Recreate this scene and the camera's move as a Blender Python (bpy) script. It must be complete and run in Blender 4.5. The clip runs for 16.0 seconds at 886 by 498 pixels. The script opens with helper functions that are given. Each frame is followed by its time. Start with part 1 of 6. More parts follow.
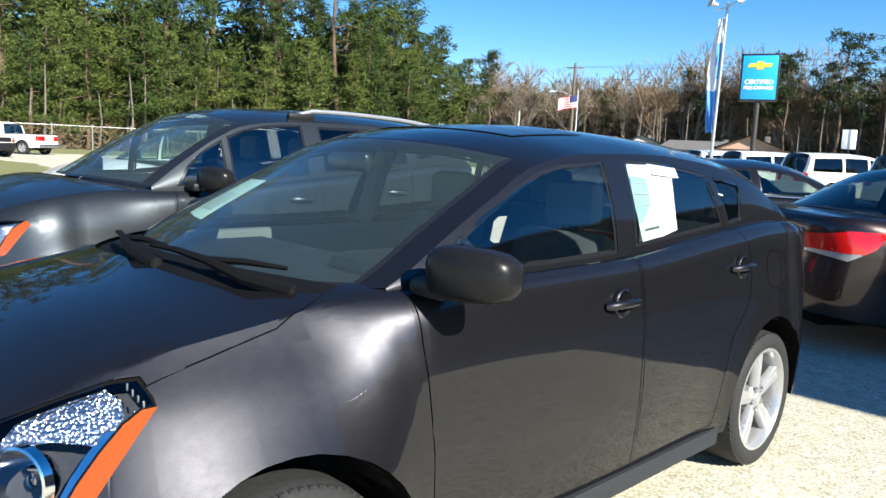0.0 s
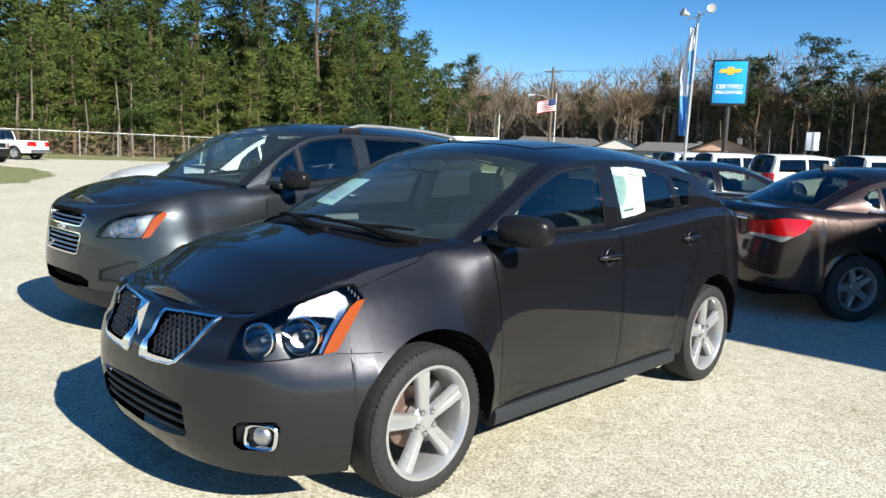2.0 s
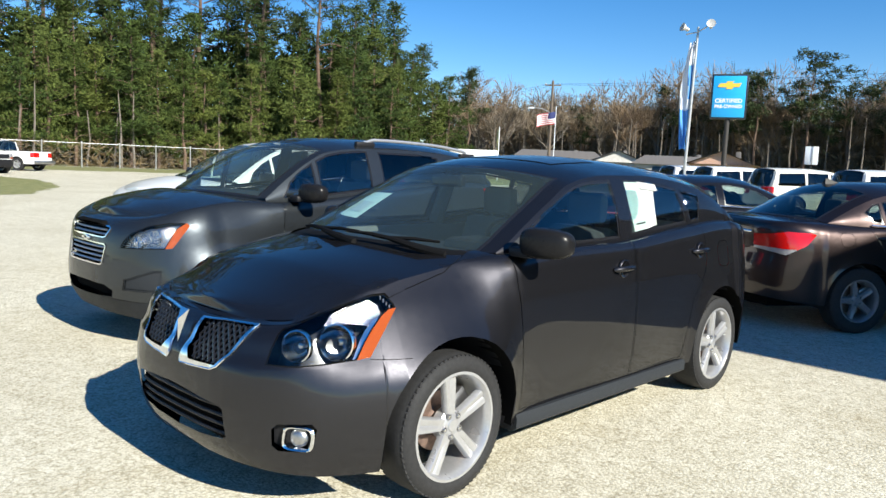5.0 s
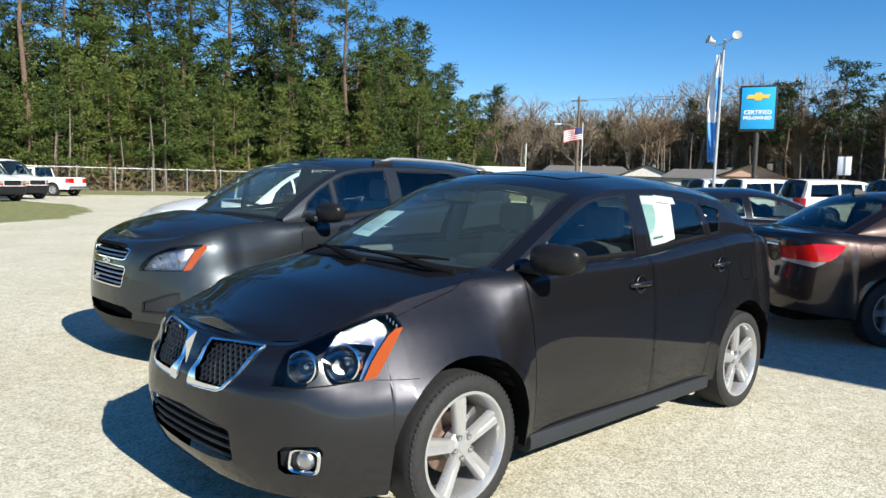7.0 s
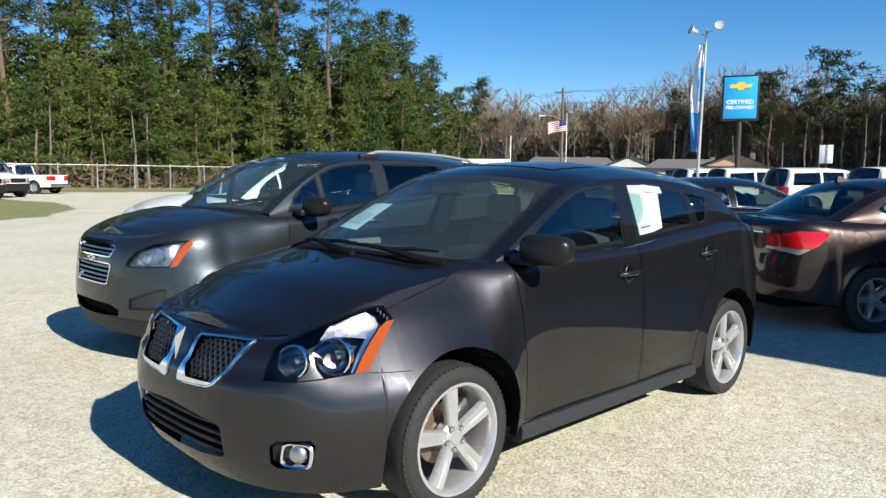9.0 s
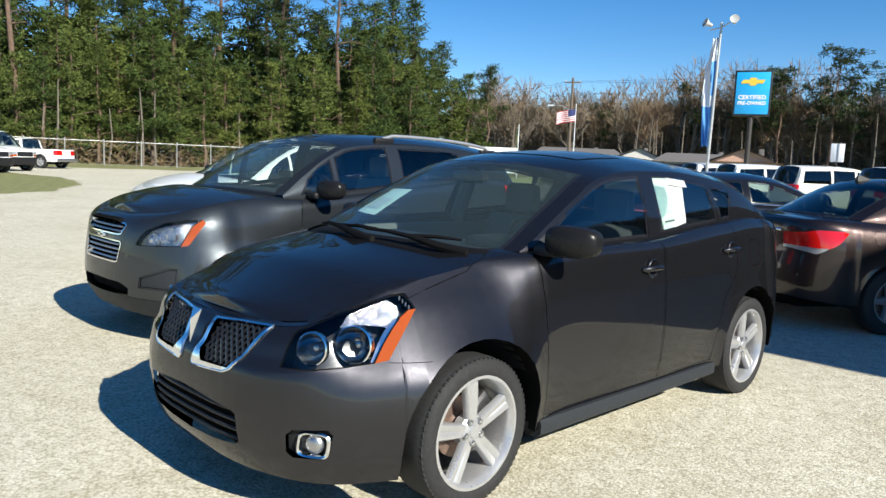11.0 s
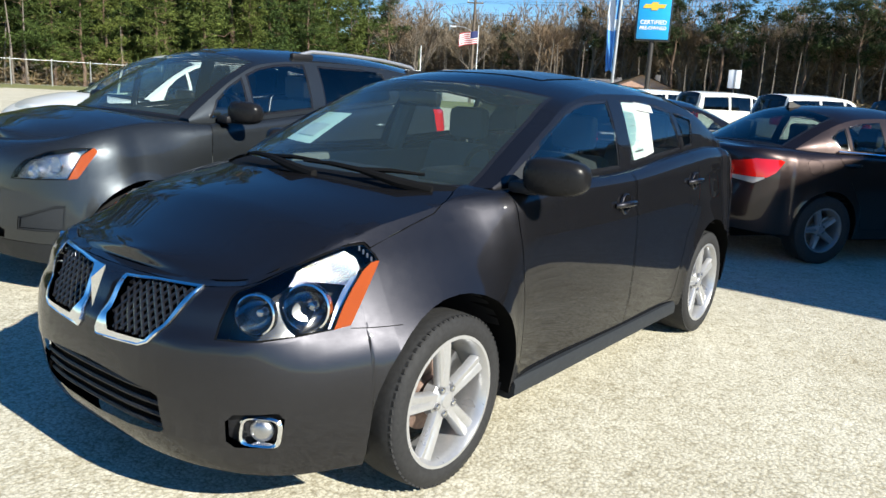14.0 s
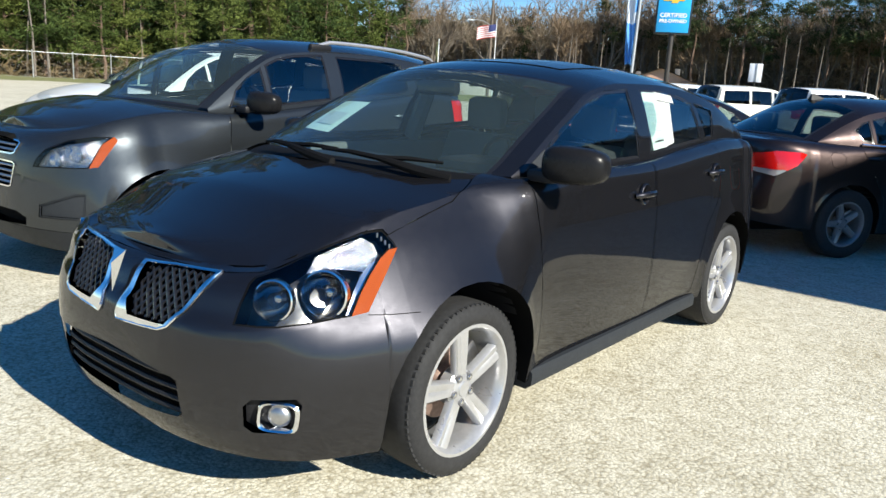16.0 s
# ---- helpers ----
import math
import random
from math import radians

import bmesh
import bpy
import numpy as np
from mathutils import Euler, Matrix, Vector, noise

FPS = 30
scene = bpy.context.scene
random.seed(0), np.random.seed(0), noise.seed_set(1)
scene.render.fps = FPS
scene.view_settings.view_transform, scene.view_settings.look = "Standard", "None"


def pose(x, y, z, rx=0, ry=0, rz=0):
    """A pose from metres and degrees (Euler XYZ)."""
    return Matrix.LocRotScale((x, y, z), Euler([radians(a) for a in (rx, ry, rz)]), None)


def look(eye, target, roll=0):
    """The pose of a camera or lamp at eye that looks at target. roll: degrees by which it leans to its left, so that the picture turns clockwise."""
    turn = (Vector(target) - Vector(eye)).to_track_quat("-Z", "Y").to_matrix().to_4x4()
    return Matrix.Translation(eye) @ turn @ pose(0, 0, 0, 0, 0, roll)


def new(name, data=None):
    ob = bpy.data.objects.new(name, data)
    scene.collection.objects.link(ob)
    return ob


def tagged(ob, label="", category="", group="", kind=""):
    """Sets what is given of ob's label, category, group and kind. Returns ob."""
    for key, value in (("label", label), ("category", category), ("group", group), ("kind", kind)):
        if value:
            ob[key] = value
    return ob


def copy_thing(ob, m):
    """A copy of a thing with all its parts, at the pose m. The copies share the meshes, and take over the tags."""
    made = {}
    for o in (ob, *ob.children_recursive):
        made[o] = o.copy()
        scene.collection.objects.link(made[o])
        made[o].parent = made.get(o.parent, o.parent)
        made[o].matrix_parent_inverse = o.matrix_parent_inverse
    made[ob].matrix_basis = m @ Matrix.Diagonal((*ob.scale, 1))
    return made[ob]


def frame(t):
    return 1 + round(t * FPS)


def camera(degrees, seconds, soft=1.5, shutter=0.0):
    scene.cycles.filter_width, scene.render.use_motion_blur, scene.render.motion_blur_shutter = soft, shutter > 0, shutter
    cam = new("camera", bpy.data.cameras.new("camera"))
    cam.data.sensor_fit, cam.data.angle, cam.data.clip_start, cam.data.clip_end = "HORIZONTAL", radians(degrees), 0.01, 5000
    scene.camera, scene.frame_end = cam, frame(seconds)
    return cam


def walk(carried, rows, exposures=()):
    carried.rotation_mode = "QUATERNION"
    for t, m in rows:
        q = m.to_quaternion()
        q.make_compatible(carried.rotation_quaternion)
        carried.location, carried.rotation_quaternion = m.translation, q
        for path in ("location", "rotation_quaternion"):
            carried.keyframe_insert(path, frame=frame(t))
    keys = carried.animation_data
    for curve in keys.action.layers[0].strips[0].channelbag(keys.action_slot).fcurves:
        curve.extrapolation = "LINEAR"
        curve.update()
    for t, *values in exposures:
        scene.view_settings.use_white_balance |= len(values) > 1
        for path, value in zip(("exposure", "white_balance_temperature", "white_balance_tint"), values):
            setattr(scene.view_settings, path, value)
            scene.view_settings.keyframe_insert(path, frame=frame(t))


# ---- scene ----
cam = camera(61.0, 16.0)
PATH = [
    (0, (2.251, -0.91, 1.424), (0.837, 0.479, 1.159), 2.6),
    (0.5, (2.497, -1.303, 1.421), (1.006, 0.014, 1.214), 2.5),
    (1, (2.654, -1.663, 1.421), (1.201, -0.309, 1.19), 3.1),
    (1.5, (2.851, -1.933, 1.42), (1.425, -0.553, 1.171), 2.2),
    (2, (2.99, -2.161, 1.443), (1.614, -0.732, 1.187), 2.3),
    (2.5, (2.992, -2.41, 1.455), (1.647, -0.943, 1.256), 0.3),
    (3, (2.999, -2.552, 1.456), (1.721, -1.026, 1.265), 1.7),
    (3.5, (3.016, -2.578, 1.458), (1.742, -1.049, 1.253), 2.0),
    (4, (3.002, -2.568, 1.451), (1.721, -1.046, 1.239), 1.9),
    (4.5, (3.006, -2.511, 1.447), (1.715, -0.998, 1.236), 1.0),
    (5, (3.01, -2.353, 1.454), (1.633, -0.92, 1.23), 2.5),
    (5.2, (3.02, -2.298, 1.454), (1.584, -0.92, 1.25), 3.3),
    (7.3, (3.044, -2.255, 1.45), (1.605, -0.876, 1.282), 0.6),
    (7.5, (3.039, -2.259, 1.439), (1.592, -0.887, 1.282), -0.0),
    (8, (3.042, -2.274, 1.436), (1.593, -0.906, 1.272), 0.8),
    (8.5, (3.033, -2.271, 1.433), (1.594, -0.894, 1.249), 0.3),
    (9, (3.03, -2.263, 1.445), (1.621, -0.857, 1.248), 0.7),
    (9.2, (3.029, -2.253, 1.439), (1.626, -0.84, 1.248), 0.3),
    (11.3, (2.832, -2.268, 1.44), (1.433, -0.86, 1.199), 3.1),
    (11.5, (2.707, -2.289, 1.447), (1.36, -0.83, 1.207), 2.3),
    (12, (2.53, -2.295, 1.425), (1.282, -0.754, 1.162), 2.5),
    (12.5, (2.42, -2.155, 1.405), (1.14, -0.655, 1.072), 3.2),
    (13, (2.358, -2.066, 1.397), (1.058, -0.59, 1.032), 2.2),
    (13.5, (2.337, -2.034, 1.406), (1.138, -0.489, 0.988), 4.1),
    (14, (2.359, -2.042, 1.413), (1.172, -0.487, 0.997), 3.2),
    (14.5, (2.358, -2.053, 1.414), (1.153, -0.508, 1.01), 2.5),
    (15, (2.351, -2.06, 1.411), (1.152, -0.508, 1.017), 3.1),
    (15.5, (2.35, -2.052, 1.403), (1.171, -0.486, 1.008), 3.5),
    (16, (2.354, -2.041, 1.39), (1.135, -0.515, 0.956), 3.3),
]
walk(cam, [(t, look(eye, target, roll)) for t, eye, target, roll in PATH],
     exposures=[(0, 1.26), (1.1, 1.14), (2.2, 0.88), (5, 0.94), (7.3, 0.82), (9.2, 0.78), (11.3, 0.82), (13, 0.92), (14.5, 0.90), (16, 0.88)])

from mathutils.bvhtree import BVHTree

# ---- world, sun, exposure ----
SUN_AZ, SUN_EL = radians(95.5), radians(33.0)   # clockwise from +y, height
world = bpy.data.worlds.new("sky")
scene.world = world
world.use_nodes = True
wn = world.node_tree
sky = wn.nodes.new("ShaderNodeTexSky")
sky.sky_type, sky.sun_disc = "NISHITA", False
sky.sun_elevation, sky.sun_rotation = SUN_EL, SUN_AZ
sky.air_density, sky.dust_density, sky.ozone_density = 0.8, 0.0, 3.0
deep = wn.nodes.new("ShaderNodeHueSaturation")
deep.inputs["Saturation"].default_value = 1.33
deep.inputs["Hue"].default_value = 0.502
wn.links.new(sky.outputs["Color"], deep.inputs["Color"])
wn.links.new(deep.outputs["Color"], wn.nodes["Background"].inputs["Color"])
wn.nodes["Background"].inputs["Strength"].default_value = 0.082
sun = new("sun", bpy.data.lights.new("sun", "SUN"))
sun.data.energy, sun.data.angle, sun.data.color = 5.0, radians(0.5), (1.0, 0.965, 0.85)
SUN_DIR = Vector((math.sin(SUN_AZ) * math.cos(SUN_EL), math.cos(SUN_AZ) * math.cos(SUN_EL), math.sin(SUN_EL)))
sun.matrix_world = look(SUN_DIR * 50, (0, 0, 0))


# ---- materials ----
class Mat:
    """A node material with a principled shader and short ways to add texture."""

    def __init__(self, name, color, rough=0.5, metal=0.0):
        self.m = bpy.data.materials.new(name)
        self.m.use_nodes = True
        self.t = self.m.node_tree
        self.b = self.t.nodes["Principled BSDF"]
        self.out = self.t.nodes["Material Output"]
        self.set("Base Color", (*color, 1)).set("Roughness", rough).set("Metallic", metal)
        self.co = self.t.nodes.new("ShaderNodeTexCoord").outputs["Object"]

    def set(self, key, value):
        self.b.inputs[key].default_value = value
        return self

    def node(self, kind, **props):
        n = self.t.nodes.new(kind)
        for k, v in props.items():
            if k in n.inputs:
                n.inputs[k].default_value = v
        return n

    def noise(self, scale, detail=4.0, rough=0.6, vec=None):
        n = self.node("ShaderNodeTexNoise", Scale=scale, Detail=detail, Roughness=rough)
        self.t.links.new(vec or self.co, n.inputs["Vector"])
        return n.outputs["Fac"]

    def ramp(self, fac, *stops):
        n = self.t.nodes.new("ShaderNodeValToRGB")
        el = n.color_ramp.elements
        while len(el) < len(stops):
            el.new(0.5)
        for e, (p, c) in zip(el, stops):
            e.position, e.color = p, (*c, 1) if len(c) == 3 else c
        self.t.links.new(fac, n.inputs["Fac"])
        return n.outputs["Color"]

    def mix(self, fac, a, b, kind="MIX"):
        n = self.t.nodes.new("ShaderNodeMix")
        n.data_type, n.blend_type = "RGBA", kind
        for sock, v in ((n.inputs["Factor"], fac), (n.inputs["A"], a), (n.inputs["B"], b)):
            if isinstance(v, (int, float)):
                sock.default_value = v
            elif isinstance(v, tuple):
                sock.default_value = (*v, 1)
            else:
                self.t.links.new(v, sock)
        return n.outputs["Result"]

    def math(self, op, a, b=0.0, c=0.0):
        n = self.t.nodes.new("ShaderNodeMath")
        n.operation = op
        for sock, v in zip(n.inputs, (a, b, c)):
            if isinstance(v, (int, float)):
                sock.default_value = v
            else:
                self.t.links.new(v, sock)
        return n.outputs["Value"]

    def link(self, sock, key):
        self.t.links.new(sock, self.b.inputs[key])
        return self

    def bump(self, height, strength=0.3, dist=0.01):
        n = self.node("ShaderNodeBump", Strength=strength, Distance=dist)
        self.t.links.new(height, n.inputs["Height"])
        return self.link(n.outputs["Normal"], "Normal")


def paint(name, color, metal=0.55, rough=0.38, flake=0.25, coat=0.7):
    m = Mat(name, color, rough, metal)
    lo, hi = tuple(c * (1 - flake) for c in color), tuple(c * (1 + flake) for c in color)
    fine = m.ramp(m.noise(900, 2), (0.35, lo), (0.65, hi))
    m.link(m.mix(m.math("MULTIPLY", m.noise(2.2, 3), 0.25), fine, tuple(c * 1.3 for c in color)), "Base Color")
    dust = m.noise(35, 5, 0.7)
    m.link(m.math("MULTIPLY_ADD", dust, 0.12, rough - 0.06), "Roughness")
    m.set("Specular Tint", (0.08, 0.08, 0.08, 1))   # flakes lie under the clear coat and hardly brighten at a slant
    m.set("Coat Weight", coat).set("Coat Roughness", 0.02).set("Coat IOR", 1.47)
    m.link(m.math("MULTIPLY_ADD", m.noise(14, 6, 0.75), 0.03, 0.003), "Coat Roughness")
    return m.m


def plain(name, color, rough=0.5, metal=0.0, grain=40, amount=0.12, bump=0.05):
    m = Mat(name, color, rough, metal)
    f = m.noise(grain, 5)
    m.link(m.ramp(f, (0.3, tuple(c * (1 - amount) for c in color)), (0.7, tuple(min(1, c * (1 + amount)) for c in color))), "Base Color")
    m.link(m.math("MULTIPLY_ADD", m.noise(grain * 0.13, 3), 0.2, max(0.0, rough - 0.1)), "Roughness")
    if bump:
        m.bump(m.noise(grain * 3, 3), bump, 0.003)
    return m.m


def glass(name, tint, gloss=1.0, dust_veil=0.0):
    m = Mat(name, tint, 0.02)
    t = m.t
    clear = t.nodes.new("ShaderNodeBsdfTransparent")
    clear.inputs["Color"].default_value = (*tint, 1)
    shine = t.nodes.new("ShaderNodeBsdfGlossy")
    shine.inputs["Roughness"].default_value = 0.02
    slant = m.node("ShaderNodeLayerWeight", Blend=0.5)   # a thin pane: the same gloss from both sides
    fac = m.math("MULTIPLY", m.math("MULTIPLY_ADD", m.math("POWER", slant.outputs["Facing"], 5.0), 0.92, 0.08), gloss)
    mix = t.nodes.new("ShaderNodeMixShader")
    t.links.new(fac, mix.inputs[0])
    t.links.new(clear.outputs[0], mix.inputs[1])
    t.links.new(shine.outputs[0], mix.inputs[2])
    last = mix
    if dust_veil:
        # dust film, its teal tone also standing in for hazy sky reflection
        dust = t.nodes.new("ShaderNodeBsdfDiffuse")
        dust.inputs["Color"].default_value = (0.30, 0.42, 0.42, 1)
        last = t.nodes.new("ShaderNodeMixShader")
        t.links.new(m.math("MULTIPLY", m.math("POWER", m.noise(240, 4, 0.6), 2.0), dust_veil), last.inputs[0])
        t.links.new(mix.outputs[0], last.inputs[1])
        t.links.new(dust.outputs[0], last.inputs[2])
    t.links.new(last.outputs[0], m.out.inputs["Surface"])
    return m.m


VIBE_PAINT = paint("charcoal metallic paint", (0.0268, 0.0266, 0.0310), 0.80, 0.365, 0.25, 0.85)
TRAX_PAINT = paint("blue-grey metallic paint", (0.043, 0.049, 0.055), 0.78, 0.37, 0.25, 0.85)
CRUZE_PAINT = paint("brown metallic paint", (0.035, 0.0262, 0.0256), 0.82, 0.37, 0.25, 0.85)
WHITE_PAINT = paint("white paint", (0.72, 0.72, 0.70), 0.0, 0.35, 0.02)
CREAM_PAINT = paint("pearl white paint", (0.68, 0.66, 0.58), 0.0, 0.35, 0.02)
BLACK_PAINT = paint("black paint", (0.010, 0.010, 0.012), 0.2, 0.16)
RED_PAINT = paint("dark red paint", (0.05, 0.012, 0.018), 0.4, 0.35)
GLASS = glass("window glass", (0.80, 0.89, 0.88), 1.7)
GLASS_WS = glass("windshield glass", (0.82, 0.93, 0.90), 0.9, 0.19)
GLASS_TINT = glass("tinted glass", (0.40, 0.47, 0.45), 1.2)
GLASS_DARK = glass("privacy glass", (0.10, 0.115, 0.12), 1.0)
LENS = glass("lamp lens", (0.93, 0.94, 0.95), 0.6)
AMBER = Mat("amber reflector", (0.36, 0.066, 0.005), 0.25).set("Coat Weight", 1.0)
AMBER.bump(AMBER.node("ShaderNodeTexVoronoi", Scale=120.0).outputs["Distance"], 0.5, 0.008)
AMBER = AMBER.m
REDLENS = Mat("red lamp lens", (0.55, 0.008, 0.006), 0.08).set("Coat Weight", 1.0).set("Subsurface Weight", 0.2).m
CHROME = plain("chrome", (0.82, 0.83, 0.85), 0.12, 1.0, 30, 0.04, 0)
SILVER = plain("silver alloy", (0.46, 0.46, 0.47), 0.30, 0.6, 60, 0.05, 0)
# silver darkened in colour to stand for shade on sedan rims and nut rings
SHADED_ALLOY = plain("silver alloy in painted shade", (0.26, 0.26, 0.27), 0.4, 0.6, 60, 0.08, 0)
LAMPBACK = plain("dark lamp housing", (0.055, 0.056, 0.058), 0.16, 0.3, 60, 0.2, 0)
BOWL = plain("lamp bowl mirror", (0.36, 0.375, 0.40), 0.05, 1.0, 30, 0.05, 0)
LAMPCHROME = plain("polished lamp reflector", (0.88, 0.89, 0.90), 0.05, 1.0, 30, 0.03, 0)
FACET = Mat("faceted lamp reflector", (0.52, 0.53, 0.56), 0.13, 0.96)
cells = FACET.node("ShaderNodeTexVoronoi", Scale=130.0)
FACET.t.links.new(FACET.co, cells.inputs["Vector"])
FACET.bump(cells.outputs["Distance"], 0.45, 0.008)
FACET = FACET.m
STEEL = plain("brushed steel", (0.45, 0.45, 0.46), 0.35, 1.0, 50, 0.1, 0.05)
RUBBER = plain("tyre rubber", (0.022, 0.022, 0.023), 0.75, 0, 60, 0.25, 0.15)
PLASTIC = plain("black textured plastic", (0.013, 0.013, 0.015), 0.5, 0, 120, 0.2, 0.1)
GLOSSBLACK = plain("gloss black plastic", (0.012, 0.012, 0.014), 0.2, 0, 80, 0.2, 0)
MIRROR_BLACK = plain("satin black mirror shell", (0.010, 0.010, 0.011), 0.28, 0, 90, 0.2, 0.02)
WIPER = plain("wiper black", (0.004, 0.004, 0.0045), 0.75, 0, 60, 0.2, 0)
GAP = plain("dark seam", (0.006, 0.006, 0.006), 0.9, 0, 20, 0.1, 0)
TRIM = plain("grey cladding", (0.020, 0.023, 0.027), 0.6, 0, 150, 0.2, 0.1)
CLOTH = plain("dark grey seat cloth", (0.11, 0.115, 0.12), 0.9, 0, 200, 0.3, 0.3)
DOORCARD = plain("grey door lining", (0.10, 0.105, 0.105), 0.7, 0, 160, 0.15, 0.15)
CLOTH_L = plain("light grey seat cloth", (0.22, 0.22, 0.22), 0.9, 0, 200, 0.2, 0.3)
PAPER = plain("white paper", (0.80, 0.82, 0.80), 0.7, 0, 30, 0.03, 0)
PAPER_G = plain("pale green paper", (0.62, 0.78, 0.72), 0.7, 0, 30, 0.03, 0)
INK = plain("dark print", (0.06, 0.08, 0.09), 0.7, 0, 30, 0.1, 0)
INK_L = plain("faint print", (0.5, 0.58, 0.58), 0.7, 0, 30, 0.1, 0)
RUST = plain("brake disc", (0.22, 0.15, 0.12), 0.5, 0.6, 40, 0.3, 0.2)

for m_, v_ in ((MIRROR_BLACK, 0.16), (GAP, 0.03), (WIPER, 0.12), (PLASTIC, 0.25), (INK, 0.2), (RUBBER, 0.3), (TRIM, 0.3), (CLOTH, 0.1)):
    m_.node_tree.nodes["Principled BSDF"].inputs["Specular IOR Level"].default_value = v_

# ---- mesh tools ----


def part(name, bm, material, parent=None, label="", smooth=40):
    """Link a bmesh as one mesh object under a thing or a part."""
    me = bpy.data.meshes.new(name)
    bm.to_mesh(me)
    bm.free()
    for m in material if isinstance(material, (list, tuple)) else (material,):
        me.materials.append(m)
    if smooth:
        me.polygons.foreach_set("use_smooth", [True] * len(me.polygons))
        me.set_sharp_from_angle(angle=radians(smooth))
    ob = new(name, me)
    if parent:
        ob.parent = parent
    if label:
        ob["label"] = label
    return ob


def thing(name, label, category, m=None, group="", kind=""):
    """An empty at the base of a thing that carries its parts."""
    ob = tagged(new(name), label, category, group, kind)
    if m is not None:
        ob.matrix_basis = m
    return ob


def mirrored(bm):
    out = bm.copy()
    bmesh.ops.scale(out, vec=(-1, 1, 1), verts=out.verts)
    bmesh.ops.reverse_faces(out, faces=out.faces)
    return out


def add(bm, other):
    me = bpy.data.meshes.new("tmp")
    other.to_mesh(me)
    other.free()
    bm.from_mesh(me)
    bpy.data.meshes.remove(me)
    return bm


def box(sx, sy, sz, at=(0, 0, 0), bevel=0.0, rot=None, seg=2):
    bm = bmesh.new()
    bmesh.ops.create_cube(bm, size=1)
    bmesh.ops.scale(bm, vec=(sx, sy, sz), verts=bm.verts)
    if bevel:
        bmesh.ops.bevel(bm, geom=bm.edges[:], offset=bevel, segments=seg, profile=0.5, affect="EDGES")
    if rot:
        bmesh.ops.transform(bm, matrix=rot.to_4x4(), verts=bm.verts)
    bmesh.ops.translate(bm, vec=at, verts=bm.verts)
    return bm


def lathe(profile, seg=32, axis="x", caps=True):
    """Turn (radius, along) rows about an axis through the origin."""
    bm = bmesh.new()
    rings = []
    for r, a in profile:
        ring = []
        for k in range(seg):
            c, s = math.cos(2 * math.pi * k / seg), math.sin(2 * math.pi * k / seg)
            p = {"x": (a, r * c, r * s), "y": (r * s, a, r * c), "z": (r * c, r * s, a)}[axis]
            ring.append(bm.verts.new(p))
        rings.append(ring)
    for a, b in zip(rings, rings[1:]):
        for k in range(seg):
            bm.faces.new((a[k], a[(k + 1) % seg], b[(k + 1) % seg], b[k]))
    for ring, (r, _) in ((rings[0], profile[0]), (rings[-1], profile[-1])):
        if r > 1e-4 and caps:
            bm.faces.new(ring)
    bmesh.ops.remove_doubles(bm, verts=bm.verts, dist=1e-5)
    bmesh.ops.recalc_face_normals(bm, faces=bm.faces)
    return bm


def tube(points, radius, seg=6, bm=None):
    """A round bar along points; radius may be a number or one for each point."""
    bm = bm or bmesh.new()
    pts = [Vector(p) for p in points]
    rad = radius if isinstance(radius, (list, tuple)) else [radius] * len(pts)
    rings = []
    for i, p in enumerate(pts):
        d = (pts[min(i + 1, len(pts) - 1)] - pts[max(i - 1, 0)]).normalized()
        u = d.orthogonal().normalized() if abs(d.z) > 0.95 else d.cross(Vector((0, 0, 1))).normalized()
        v = d.cross(u)
        rings.append([bm.verts.new(p + (u * math.cos(2 * math.pi * k / seg) + v * math.sin(2 * math.pi * k / seg)) * rad[i]) for k in range(seg)])
    for a, b in zip(rings, rings[1:]):
        for k in range(seg):
            bm.faces.new((a[k], a[(k + 1) % seg], b[(k + 1) % seg], b[k]))
    bm.faces.new(rings[0][::-1])
    bm.faces.new(rings[-1])
    return bm


def smooth_table(rows):
    """A smooth curve through (t, value) rows that does not overshoot."""
    t, v = np.array([r[0] for r in rows], float), np.array([r[1] for r in rows], float)
    if len(t) == 1:
        return lambda x: float(v[0])
    h, d = np.diff(t), np.diff(v) / np.diff(t)
    m = np.zeros(len(t))
    m[0], m[-1] = d[0], d[-1]
    for i in range(1, len(t) - 1):
        m[i] = 0 if d[i - 1] * d[i] <= 0 else 2 * d[i - 1] * d[i] / (d[i - 1] + d[i])

    def at(x):
        x = min(max(x, t[0]), t[-1])
        i = min(int(np.searchsorted(t, x, side="right")) - 1, len(t) - 2)
        s = (x - t[i]) / h[i]
        return float((1 + 2 * s) * (1 - s) ** 2 * v[i] + s * (1 - s) ** 2 * h[i] * m[i] + s * s * (3 - 2 * s) * v[i + 1] + s * s * (s - 1) * h[i] * m[i + 1])
    return at


def inside(poly, p):
    hit = False
    for (x1, y1), (x2, y2) in zip(poly, poly[1:] + poly[:1]):
        if (y1 > p[1]) != (y2 > p[1]) and p[0] < (x2 - x1) * (p[1] - y1) / (y2 - y1) + x1:
            hit = not hit
    return hit


